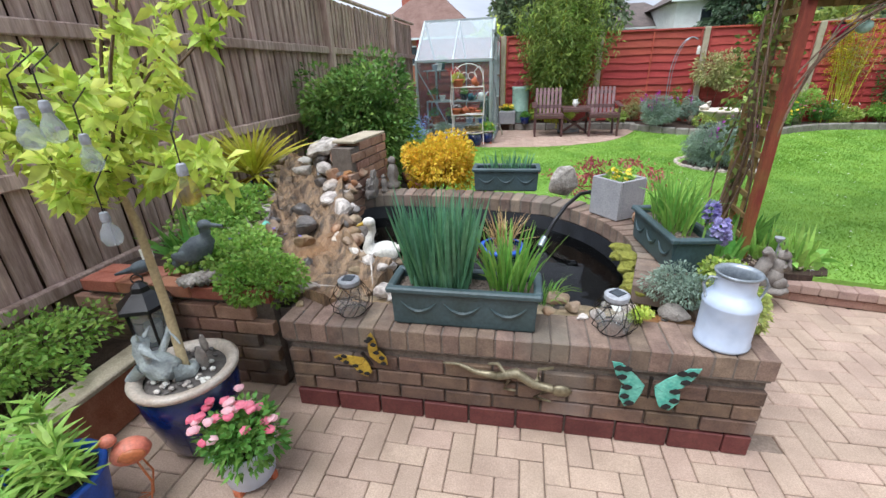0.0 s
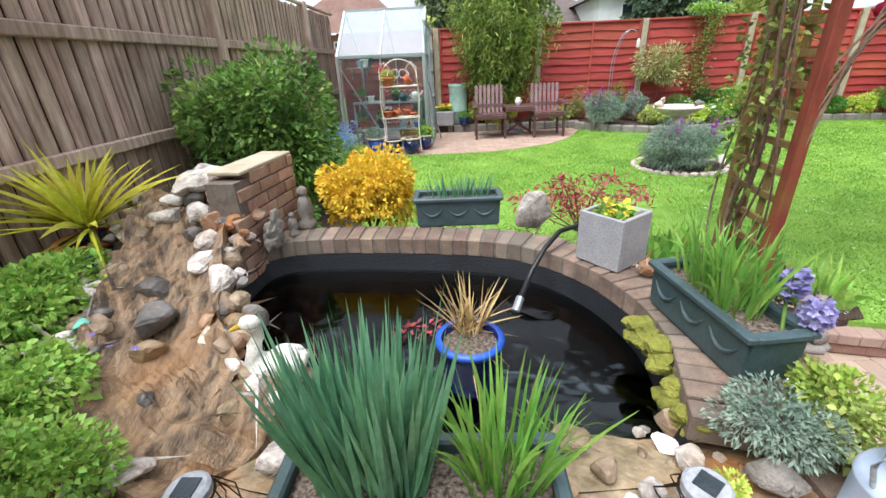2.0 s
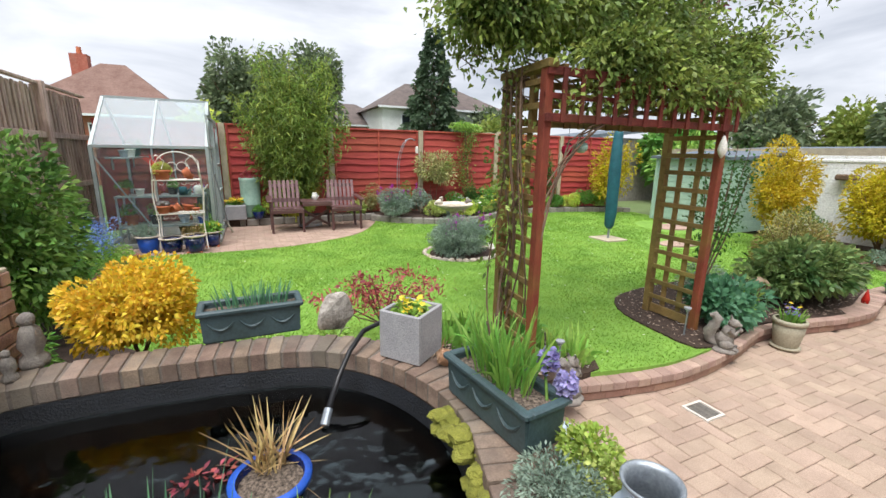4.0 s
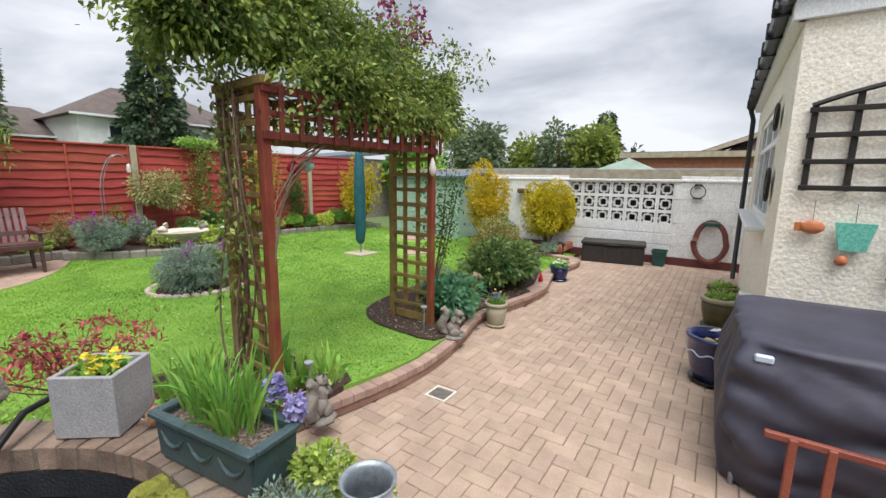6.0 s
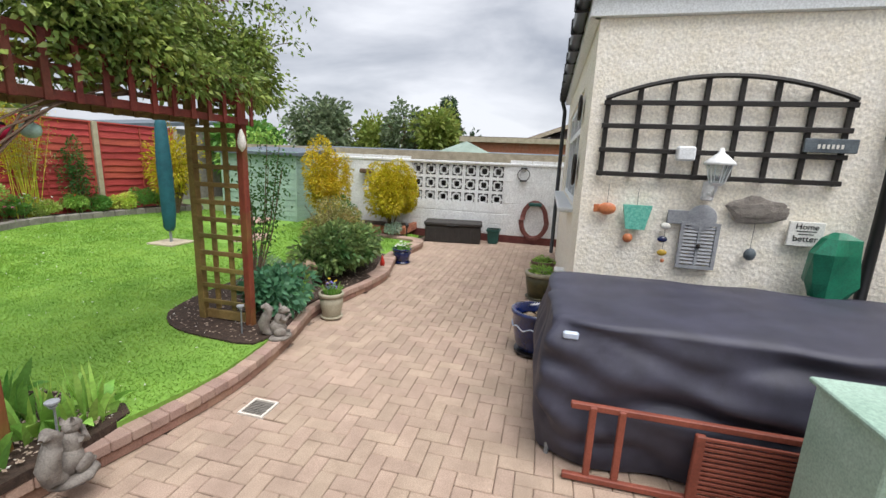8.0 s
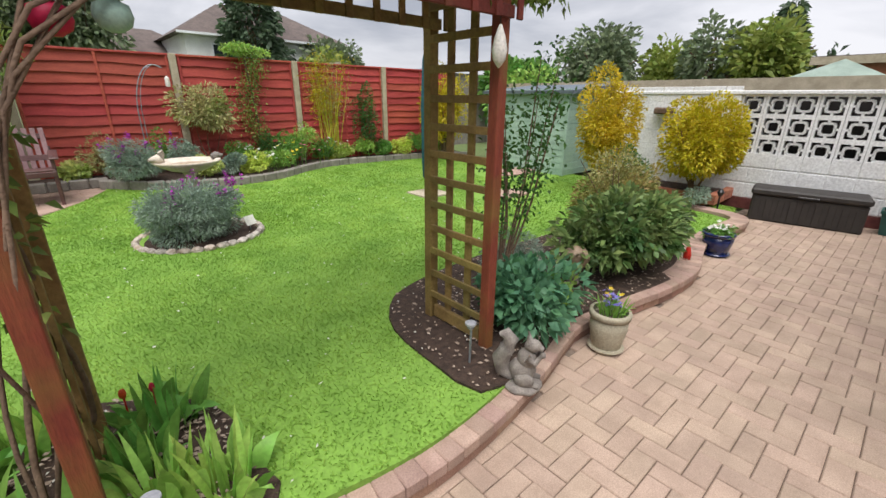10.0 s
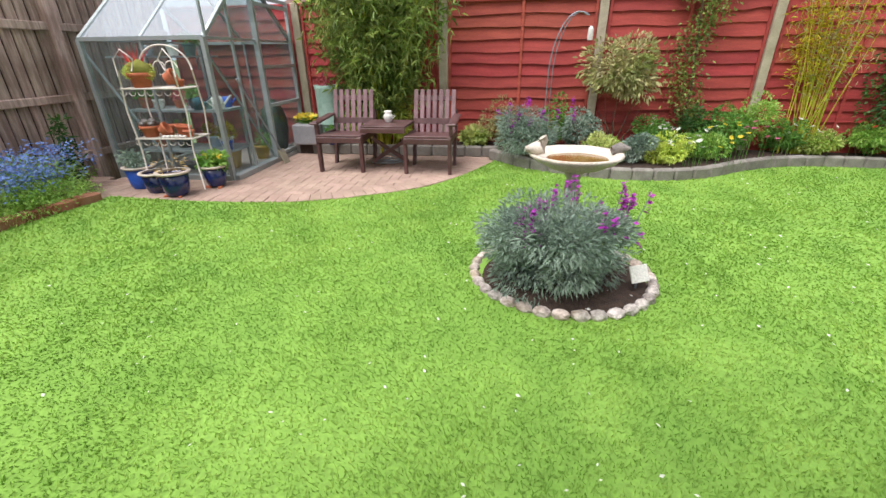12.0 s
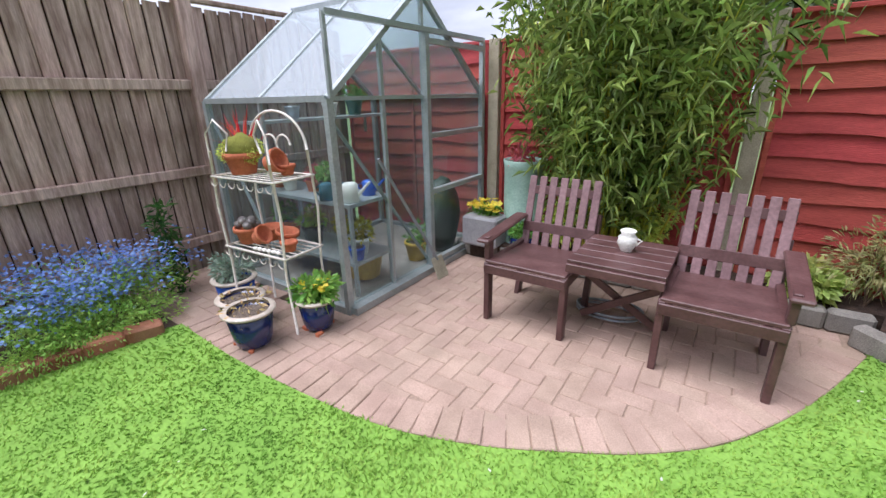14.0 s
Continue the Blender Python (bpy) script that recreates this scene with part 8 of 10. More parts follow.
for k in range(6):
    st_ = thing("white_pebble", -0.54 + 0.04 * k, 7.845 + 0.004 * k, 0.79, 0, "small white pebble along the edge of the rack shelf", "pebble", "white pebbles on the rack")
    part("pebble", blob(bmesh.new(), 0, 0, 0.01, 0.019, 0.015, 0.012, 0.2, k, 2), M_WHITEP, st_, smooth=True)
for x, y in ((-0.46, 7.58), (-0.32, 7.58), (-0.39, 7.73), (-0.13, 7.92), (-0.26, 7.92), (-0.19, 8.06)):
    ft = thing("pot_foot", x, y, 0.262, x * 700, "small terracotta foot under a navy glazed pot", "pot foot", "terracotta pot feet")
    part("foot", boxes((0, 0, 0.02, 0.05, 0.03, 0.036), bevel=0.006), M_TERRA, ft)
dr = thing("metal_drum", 0.34, 9.86, 0.3, 0, "pale green enamel drum planter behind the seat", "drum")
dr.scale = (1.12, 1.12, 1.56)
part("drum", lathe([(0.15, 0), (0.15, 0.22), (0.156, 0.225), (0.15, 0.23), (0.155, 0.5), (0.165, 0.54), (0.15, 0.54), (0.14, 0.5)], 28, cap=False), M_PALEGREEN, dr, smooth=True)
part("compost", lathe([(0.145, 0.5), (0.01, 0.51)], 18), M_SOIL, dr)
P, D = lumps(200, 0.13, 0.13, 0.08, 6, 5, 0.55)
leaves("plant", P, D, 0.05, 0.018, L_ACER, dr)
pb = thing("pansy_planter", 0.08, 9.64, 0.41, 0, "square grey planter of yellow pansies on the low wall", "planter")
pb.scale = (1.4, 1.2, 1.45)
part("box", boxes((0, 0, 0.09, 0.24, 0.2, 0.18), bevel=0.012), M_CUBE, pb)
P, D = lumps(300, 0.12, 0.1, 0.05, 6, 6, 0.19)
leaves("leaves", P, D, 0.04, 0.02, L_GREEN, pb)
small_flowers(pb, "flower", 0, 0, 0.24, 0.11, 0.09, 26, 0.028, 5, P_YEL)
bp2 = thing("blue_patio_pot", 0.45, 9.6, 0.41, 0, "small blue pot of leaves on the low wall", "pot")
part("pot", lathe([(0.07, 0), (0.11, 0.13), (0.1, 0.14), (0.08, 0.1)], 20, cap=False), M_BLUEGL, bp2, smooth=True)
P, D = lumps(420, 0.13, 0.11, 0.09, 8, 9, 0.15)
leaves("leaves", P, D, 0.06, 0.02, L_GREEN, bp2)

# left bed below the fence: forget-me-nots
fm = shrub("forget_me_nots", -1.5, 7.2, 0.27, 0.36, 0.75, 0.45, 3600, 0.04, 0.012, L_FRESH, "hazy mass of blue forget-me-nots by the fence", "flower", 22, 130)
P, D = lumps(2600, 0.44, 0.85, 0.3, 26, 131, 0.33, 0.42, 0.8)
flowers("flower", P, 0.013, 5, P_BLUE, fm)
shrub("green_mat_plant", -1.2, 7.05, 0.24, 0.24, 0.62, 0.28, 6200, 0.028, 0.012, L_FRESH, "dense low green mat edging the lawn", "plant", 18, 132)
shrub("green_mat_plant", -1.3, 6.2, 0.26, 0.3, 0.5, 0.3, 2400, 0.035, 0.016, L_GREEN, "green foliage mound in the fence bed", "plant", 16, 133)
fx = thing("foxglove_spire", -1.55, 7.75, 0.27, 0, "upright dark green leafy spire by the fence", "plant")
P = np.stack([RNG.normal(0, 0.03, 300), RNG.normal(0, 0.03, 300), RNG.uniform(0, 0.7, 300)], 1)
leaves("leaves", P, rot_dirs(300, 0.1), 0.09, 0.022, L_DARK, fx)
wbd = thing("white_board", -1.8, 6.62, 0.27, 0, "white painted board standing against the fence", "board")
part("board", boxes((0, 0, 0.25, 0.03, 0.3, 0.55, (0, -4, 0)), bevel=0.004), M_WHITE, wbd)


# ---- right-hand bed ----
def big_pot(x, y, z, r, h, m, lab, rimm=None, feet=True):
    p = thing("garden_pot", x, y, z, 0, lab, "pot", "pots on the paving")
    part("pot", lathe([(r * 0.62, 0), (r * 0.7, h * 0.06), (r * 0.9, h * 0.55), (r * 0.94, h * 0.86), (r * 0.86, h * 0.86), (r * 0.7, h * 0.4)], 28, cap=False), m, p, smooth=True)
    part("rim", lathe([(r * 0.84, h * 0.86), (r, h * 0.86), (r * 1.02, h * 0.96), (r * 0.98, h), (r * 0.84, h)], 28, cap=False), rimm or m, p, smooth=True)
    part("saucer", lathe([(r * 0.75, -0.0), (r * 0.9, 0.02), (r * 0.85, 0.03)], 24), m, p)
    part("compost", lathe([(r * 0.85, h * 0.82), (0.01, h * 0.85)], 18), M_BARK, p)
    return p


big_pot(4.56, 3.1, 0.004, 0.125, 0.27, M_STONEP, "buff stoneware pot of grape hyacinths by the kerb")
mu = thing("grape_hyacinths", 4.56, 3.1, 0.235, 0, "green bulb leaves with blue grape hyacinths and yellow blooms", "flower")
blade_clump(mu, "leaves", 0, 0, 0, 0.07, 0.07, 60, 0.2, 0.012, L_BLADEG, bend=0.8)
small_flowers(mu, "flower", 0, 0, 0.12, 0.06, 0.06, 30, 0.014, 5, P_LILAC, 0.04)
small_flowers(mu, "yellow_flower", 0, 0, 0.15, 0.06, 0.06, 6, 0.018, 5, P_YEL, 0.04)
big_pot(7.05, 3.22, 0.004, 0.15, 0.24, M_BLUEGL, "navy glazed pot of white flowers at the kerb", M_BLUEGL)
wfl = thing("white_bedding", 7.05, 3.22, 0.21, 0, "small white flowers over green leaves", "flower")
P, D = lumps(400, 0.15, 0.15, 0.07, 8, 3, 0.05)
leaves("leaves", P, D, 0.04, 0.02, L_GREEN, wfl)
small_flowers(wfl, "flower", 0, 0, 0.1, 0.13, 0.13, 24, 0.02, 5, P_WHITE)

shrub("blue_green_hosta", 4.2, 3.45, 0.17, 0.38, 0.26, 0.4, 1300, 0.085, 0.05, leafmat("leaf_blue_green", "#4a7a56", "#70a27c", rnd=0.25), "low blue-green leafy clump beside the arch foot", "plant", 16, 140)
shrub("hydrangea_leaves", 4.45, 3.42, 0.17, 0.13, 0.12, 0.3, 130, 0.12, 0.06, L_FRESH, "large fresh green leaves behind the stone pot", "plant", 6, 141)
pe = shrub("peony_shrub", 5.7, 3.6, 0.15, 0.98, 0.5, 0.66, 6400, 0.09, 0.042, leafmat("leaf_peony", "#4a6c3a", "#86995c", rnd=0.45, hue=0.02), "broad dark green leafy shrub overhanging the kerb", "shrub", 55, 142, size=0.26, st=9)
shrub("bronze_spiraea", 5.95, 3.85, 0.15, 0.75, 0.42, 1.02, 5200, 0.045, 0.018, leafmat("leaf_bronze_green", "#6d7a3a", "#a08a52", rnd=0.3, hue=0.03), "bronze-tinted feathery shrub in the kerb bed", "shrub", 22, 143, size=0.34)
shrub("grey_santolina", 4.7, 4.0, 0.15, 0.3, 0.26, 0.42, 1900, 0.05, 0.008, L_SILVER, "grey-green fine-leaved clump behind the arch", "plant", 12, 144)
shrub("kerb_groundcover", 6.45, 3.62, 0.15, 0.34, 0.24, 0.3, 1300, 0.05, 0.022, L_GREEN, "low green plant near the kerb bend", "plant", 12, 145)
rr_ = thing("slender_rose", 4.35, 3.85, 0.16, 0, "slender tall rose with small sparse dark leaves", "shrub")
random.seed(51)
bm = bmesh.new()
pts = []
for i in range(8):
    tip = Vector((random.uniform(-0.1, 0.55), random.uniform(-0.15, 0.2), random.uniform(0.9, 1.6)))
    tube([(0, 0, 0), tip * 0.5 + Vector((0.06, 0, 0)), tip], [0.01, 0.007, 0.003], 5, bm)
    pts += [tip * q for q in (0.5, 0.62, 0.75, 0.87, 1.0)]
part("cane", bm, M_STEM, rr_, kind="stuff")
P = np.repeat(np.array([tuple(t) for t in pts]), 26, 0)
leaves("foliage", P + RNG.normal(size=P.shape) * 0.07, rot_dirs(len(P), 0.1), 0.045, 0.024, L_DARK, rr_)
br = thing("terracotta_ball", 4.95, 3.6, 0.18, 0, "dusty terracotta-pink stone ball ornament", "ornament")
part("ball", blob(bmesh.new(), 0, 0, 0.2, 0.1, 0.1, 0.09, 0.15, 2, 3), M_ROCKO, br, smooth=True)
part("stand", tube([(0, 0, 0), (0, 0, 0.12)], [0.05, 0.03], 8), M_STATUE, br)
gn = thing("gnome_ornament", 6.3, 3.25, 0.13, 0, "small red and white ornament on the kerb", "ornament")
part("figure", lathe([(0.03, 0), (0.035, 0.04), (0.025, 0.08), (0.02, 0.1), (0.003, 0.15)], 12), P_RED, gn, smooth=True)

# brick edged corner bed with golden shrubs
cb = tagged(new("corner_bed_edging"), "low red-brick edging round the golden shrub", "edging", kind="structure")
me = piece_mesh("edging_brick", 0.21, 0.1, 0.07, M_REDBRICK)
for k in range(8):
    for r in range(2):
        piece("edging_brick", me, cb, 8.8 + 0.018 * k, 3.98 + k * 0.215, 0.165 + r * 0.073, (0, 0, 85))
        if k < 4:
            piece("edging_brick", me, cb, 8.93 + k * 0.215, 3.84, 0.165 + r * 0.073, (0, 0, 0))
sheet("soil_bed", [(8.82, 3.9), (9.62, 3.9), (9.62, 5.8), (8.98, 5.7)], lambda x, y: 0.24, 0.2, M_SOIL)
shrub("golden_privet", 9.0, 4.15, 0.2, 0.7, 0.66, 1.5, 17000, 0.055, 0.028, L_YELLOW, "rounded golden-yellow privet before the white wall", "shrub", 34, 150, size=0.36)
shrub("golden_conifer", 8.45, 5.38, 0.15, 0.72, 0.62, 1.85, 11000, 0.06, 0.024, leafmat("leaf_old_gold", "#a6981e", "#dcc034", rnd=0.3, hue=0.015), "upright golden and bronze shrub in the lawn bed", "shrub", 24, 151, size=0.34)
shrub("dark_green_shrub", 7.6, 4.55, 0.15, 0.4, 0.35, 0.7, 2400, 0.05, 0.022, L_DARK, "dark green shrub between the golden bushes", "shrub", 16, 152)
shrub("bronze_grassy_shrub", 6.9, 4.3, 0.15, 0.5, 0.4, 0.9, 3200, 0.05, 0.015, L_PIERIS, "reddish-green twiggy shrub in the bed", "shrub", 16, 153)
shrub("grey_leaf_plant", 8.55, 3.95, 0.15, 0.2, 0.18, 0.3, 700, 0.05, 0.02, L_SILVER, "silver-leaved plant beside the edging", "plant", 8, 154)

# storage box, tub, hose, wall ring
sb = thing("storage_box", 9.27, 2.88, 0.0, 9, "anthracite plastic garden storage box with a ribbed lid", "storage box")
part("body", boxes((0, 0, 0.17, 0.44, 1.14, 0.34), bevel=0.015), M_BOX, sb)
part("lid", boxes((-0.01, 0, 0.385, 0.48, 1.18, 0.08), bevel=0.02), M_BOX, sb)
part("handle", boxes((-0.25, 0, 0.36, 0.02, 0.22, 0.03), bevel=0.006), M_BLACKP, sb)
for k in range(9):
    part("rib", boxes((-0.223, -0.5 + k * 0.125, 0.16, 0.012, 0.07, 0.28), bevel=0.004), M_BOX, sb)
gt = thing("green_tub", 9.42, 2.06, 0.0, 0, "dark green square plastic tub", "tub")
part("tub", lathe([(0.13, 0), (0.17, 0.26), (0.19, 0.26), (0.19, 0.3), (0.16, 0.3)], 4, cap=False), M_GREENPL, gt)
part("compost", lathe([(0.16, 0.27), (0.01, 0.28)], 4), M_SOIL, gt)
gt.rotation_euler = (0, 0, radians(45))
hr = thing("hanging_hose", 9.63, 1.27, 0.84, 0, "coiled red-brown hose hanging on a green bracket", "hose")
part("bracket", boxes((-0.05, 0, 0.0, 0.12, 0.26, 0.07), bevel=0.01), M_GREENPL, hr, "green plastic hose bracket")
for k in range(5):
    s = 0.2 + 0.018 * k
    part("hose_loop", tube([(-0.05 - 0.012 * (k % 3), s * math.cos(a) * (1.1 if math.sin(a) < 0 else 1.0), -0.33 + (s + 0.13) * math.sin(a)) for a in np.linspace(0, 2 * math.pi, 26)], 0.011, 6), M_HOSE, hr, smooth=True)
wr = thing("wall_candle_ring", 9.63, 1.55, 1.42, 0, "round dark wire wall ornament on the white wall", "ornament")
part("ring", tube([(-0.03, 0.12 * math.cos(a), 0.12 * math.sin(a)) for a in np.linspace(0, 2 * math.pi, 26)], 0.008, 6), M_DARKMET, wr, smooth=True)
part("cup", boxes((-0.03, 0, -0.12, 0.06, 0.14, 0.03), bevel=0.006), M_BLACKP, wr)
part("cap", boxes((-0.03, 0, 0.125, 0.06, 0.12, 0.03), bevel=0.006), M_BLACKP, wr)
bk = thing("wall_basket", 9.63, 4.95, 1.34, 0, "brown wall basket with trailing dry plants", "planter")
part("basket", boxes((-0.08, 0, 0, 0.14, 0.3, 0.1), bevel=0.02), M_STEM, bk)
sol = thing("solar_path_light", 8.75, 3.72, 0.0, 0, "short dark stake light by the box", "light")
part("stake", tube([(0, 0, 0), (0, 0, 0.3)], 0.012, 6), M_BLACKP, sol)
part("head", lathe([(0.02, 0.28), (0.045, 0.34), (0.02, 0.38)], 12), M_BLACKP, sol)

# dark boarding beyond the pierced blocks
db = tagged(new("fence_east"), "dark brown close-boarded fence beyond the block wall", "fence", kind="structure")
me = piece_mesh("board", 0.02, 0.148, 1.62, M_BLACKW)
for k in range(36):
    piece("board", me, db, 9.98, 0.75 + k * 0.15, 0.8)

# gully cover
gy = thing("drain_cover", 2.98, 2.765, -0.018, 0, "square metal drain grating in a pale frame", "drain")
part("frame", boxes((0, 0.082, 0.012, 0.178, 0.014, 0.026), (0, -0.082, 0.012, 0.178, 0.014, 0.026), (0.082, 0, 0.012, 0.014, 0.15, 0.026), (-0.082, 0, 0.012, 0.014, 0.15, 0.026)), M_IRON, gy, "pale painted frame")
part("tray", boxes((0, 0, 0.0, 0.15, 0.15, 0.012)), M_SOIL, gy)
for k in range(9):
    part("grating_bar", boxes((-0.064 + k * 0.016, 0, 0.017, 0.006, 0.15, 0.008)), M_CONCG, gy)
for k in range(4):
    part("cross_bar", boxes((0, -0.048 + k * 0.032, 0.0125, 0.15, 0.005, 0.007)), M_CONCG, gy)

# ---- by the house ----
for x, y, r, h, m, rm, lab in ((6.9, 1.03, 0.17, 0.28, M_STEM, M_STEM, "brown glazed pot near the house wall"), (6.02, 1.05, 0.19, 0.34, mat("dark_olive_glaze", "#3f3c26", "#57512f", rough=0.35, scale=14, bump=0.2), M_STONEP, "olive glazed pot with a cream rim by the wall"),
                              (4.98, 1.02, 0.12, 0.22, M_PALEGREEN, M_RIM, "pale green pot half hidden by the blue one")):
    big_pot(x, y, 0.004, r, h, m, lab, rm)
    q = thing("pot_foliage", x, y, h * 0.85, 0, "low green foliage in a wall-side pot", "plant", "plants by the house wall")
    P, D = lumps(320, r * 0.95, r * 0.95, r * 0.4, 7, int(x * 10), r * 0.2)
    leaves("leaves", P, D, 0.05, 0.018, L_FRESH, q)
bb2 = thing("blue_dragon_pot", 4.42, 1.06, 0.05, 0, "large cobalt glazed pot with a raised pattern on a wheeled stand", "pot")
bb2.scale = (0.86, 0.86, 0.92)
part("pot", lathe([(0.16, 0), (0.2, 0.08), (0.235, 0.26), (0.23, 0.33), (0.255, 0.36), (0.255, 0.385), (0.215, 0.385), (0.2, 0.33), (0.19, 0.28)], 36, cap=False), M_BLUEGL, bb2, smooth=True)
part("water_and_stones", lathe([(0.2, 0.3), (0.01, 0.3)], 24), M_WATER, bb2)
for i in range(5):
    part("stone", blob(bmesh.new(), random.uniform(-0.1, 0.1), random.uniform(-0.1, 0.1), 0.31, 0.07, 0.04, 0.02, 0.3, i, 2, i), M_ROCKO, bb2)
part("pattern_band", tube([(0.236 * math.cos(a), 0.236 * math.sin(a), 0.24 + 0.015 * math.sin(a * 9)) for a in np.linspace(0, 2 * math.pi, 70)], 0.006, 5), M_ENAMEL, bb2)
part("stand", lathe([(0.2, -0.03), (0.2, -0.01)], 20), M_BLACKP, bb2)
for k in range(4):
    a = k * math.pi / 2 + 0.6
    part("castor", lathe([(0.022, -0.05), (0.026, -0.035), (0.022, -0.028)], 10, off=(0.17 * math.cos(a), 0.17 * math.sin(a), 0)), M_BLACKP, bb2)


def cover():
    e = thing("covered_barbecue", 3.6, -0.54, 0.0, 0, "large barbecue under a loose black fabric cover", "barbecue")
    n, m = 260, 56
    bm = bmesh.new()
    rows = []
    hx, hy = 0.55, 1.53
    for j in range(m):
        t = j / (m - 1)
        if t < 0.72:
            z = 0.02 + (0.84 - 0.02) * t / 0.72
            ins = 0.0 if z > 0.1 else 0.02
            s = 1.0 + 0.1 * math.sin(math.pi * min(1, z / 0.84)) * 1.0 - 0.02 * (z / 0.84)
        else:
            u = (t - 0.72) / 0.28
            z = 0.84 + 0.045 * math.sin(u * math.pi / 2)
            s = 0.98 * (1 - u)
        row = []
        for i in range(n):
            a = 2 * math.pi * i / n
            c, d = math.cos(a), math.sin(a)
            k = (abs(c) ** 16 + abs(d) ** 16) ** (-1 / 16)
            fold = 0.0
            if t < 0.74:
                fold = 0.028 * (1 - z / 0.86) * math.sin(a * 21 + 3 * noise.noise((a * 2, z * 2, 0))) + 0.03 * noise.noise((c * 4, d * 4, z * 2.2))
                fold += 0.016 * math.sin(z * 15 + 6 * noise.noise((c * 2, d * 3, 1.0)) + abs(c) * 5) * (z / 0.86)
            if c < 0 and abs(c * k) > 0.9 and z < 0.84:
                q = 1.53 - d * k * hy
                w = z + 0.34 * (1 - math.exp(-q * 1.5)) - 0.1 * q
                fold += (0.07 * abs(math.sin(w * 11 + 2 * noise.noise((q * 2, z * 3, 4)))) - 0.03 + 0.012 * math.sin(w * 36 + q * 3)) * math.exp(-q * 0.5) * min(1, z / 0.25)
                seam = 0.87 - 0.62 * q + 0.21 * q * q if q < 1.45 else 0.41 + 0.1 * (q - 1.45)
                fold += 0.022 * max(0.0, min(1.0, (z - seam) / 0.025))
            x, y = c * k * hx * s, d * k * hy * (s if t >= 0.72 else 1 + (s - 1) * 0.35)
            row.append(bm.verts.new((x + c * fold, y + d * fold, z + (0.014 * noise.noise((x * 3, y * 3, 2)) if t > 0.7 else 0))))
        rows.append(row)
    for a, b in zip(rows, rows[1:]):
        for i in range(n):
            bm.faces.new((a[i], a[(i + 1) % n], b[(i + 1) % n], b[i]))
    bm.faces.new(rows[-1])
    part("cover", bm, M_COVER, e, smooth=True)
    part("frame_foot", tube([(-0.5, 1.48, 0), (-0.5, 1.48, 0.1)], 0.014, 8), M_GALV, e)
    part("clip", boxes((-0.56, 1.42, 0.76, 0.03, 0.08, 0.04), bevel=0.008), M_ENAMEL, e, "clear plastic clip")


cover()


def folded_chair():
    e = thing("folded_slatted_chair", 2.88, 0.3, 0.0, 0, "red-brown slatted folding chair laid on its side", "chair")
    for a, b, r in (((0.06, 0.55, 0.44), (0.05, -0.55, 0.42), 0.018), ((0.04, 0.56, 0.03), (0.03, -0.55, 0.03), 0.018)):
        part("side_rail", boxes(((a[0] + b[0]) / 2, (a[1] + b[1]) / 2, (a[2] + b[2]) / 2, 0.03, abs(a[1] - b[1]), 0.035), bevel=0.005), M_BENCH, e)
    for y in (0.44, 0.3):
        part("cross_bar", boxes((0.045, y, 0.23, 0.028, 0.035, 0.42), bevel=0.005), M_BENCH, e)
    for y in (-0.05, -0.52):
        part("frame_side", boxes((0.02, y, 0.22, 0.03, 0.045, 0.36), bevel=0.005), M_BENCH, e)
    for k in range(14):
        part("slat", boxes((0.012, -0.285, 0.05 + k * 0.026, 0.014, 0.44, 0.016), bevel=0.002), M_BENCH, e)


folded_chair()
gc = thing("pale_green_cupboard", 2.58, -0.33, 0.0, 0, "pale green painted low cupboard beside the cover", "cupboard")
part("body", boxes((0, 0, 0.4, 0.4, 0.5, 0.78), bevel=0.006), M_SHEDG, gc)
part("top", boxes((0, 0, 0.805, 0.44, 0.54, 0.025), bevel=0.006), M_SHEDG, gc)
part("door", boxes((-0.208, 0, 0.4, 0.016, 0.44, 0.68), bevel=0.004), M_SHEDG, gc)


def wall_trellis():
    e = thing("wall_trellis", 4.245, -0.045, 1.57, 0, "black arched wooden trellis panel fixed to the render", "trellis")
    W = 1.52
    def topz(y):
        return 0.55 + 0.15 * (1 - (2 * y / W) ** 2)
    for k in range(8):
        y = -W / 2 + 0.02 + k * (W - 0.04) / 7
        h = topz(y)
        part("upright", boxes((0, y, h / 2, 0.022, 0.034, h), bevel=0.003), M_BLACKW, e)
    for z in (0.02, 0.19, 0.36, 0.52):
        part("cross_bar", boxes((-0.02, 0, z, 0.018, W + 0.02, 0.034), bevel=0.003), M_BLACKW, e)
    part("arched_top", tube([(-0.02, y, topz(y)) for y in np.linspace(-W / 2, W / 2, 18)], 0.017, 5), M_BLACKW, e)


wall_trellis()
hd = thing("house_downpipe", 4.2, -1.06, 0.0, 0, "black round downpipe at the end of the house wall", "downpipe")
part("pipe", tube([(0, 0, 0.0), (0, 0, 2.62)], 0.034, 10), M_BLACKP, hd, smooth=True)
for z in (0.7, 1.9):
    part("bracket", boxes((0.03, 0, z, 0.07, 0.09, 0.03), bevel=0.004), M_BLACKP, hd)
WX = 4.262


def wall_thing(name, y, z, lab, cat="ornament"):
    return thing(name, WX - 0.01, y, z, 0, lab, cat)


def blobpart(e, nm, x, y, z, rx, ry, rz, m, seed=1, rough=0.08):
    return part(nm, blob(bmesh.new(), x, y, z, rx, ry, rz, rough, seed, 3), m, e, smooth=True)


o = wall_thing("copper_fish_ornament", 0.62, 1.33, "copper-coloured round fish ornament hung on the wall")
blobpart(o, "body", -0.03, 0, 0, 0.03, 0.065, 0.045, M_COPPER)
part("fin", boxes((-0.03, 0.075, 0.0, 0.01, 0.04, 0.06), bevel=0.003), M_COPPER, o)
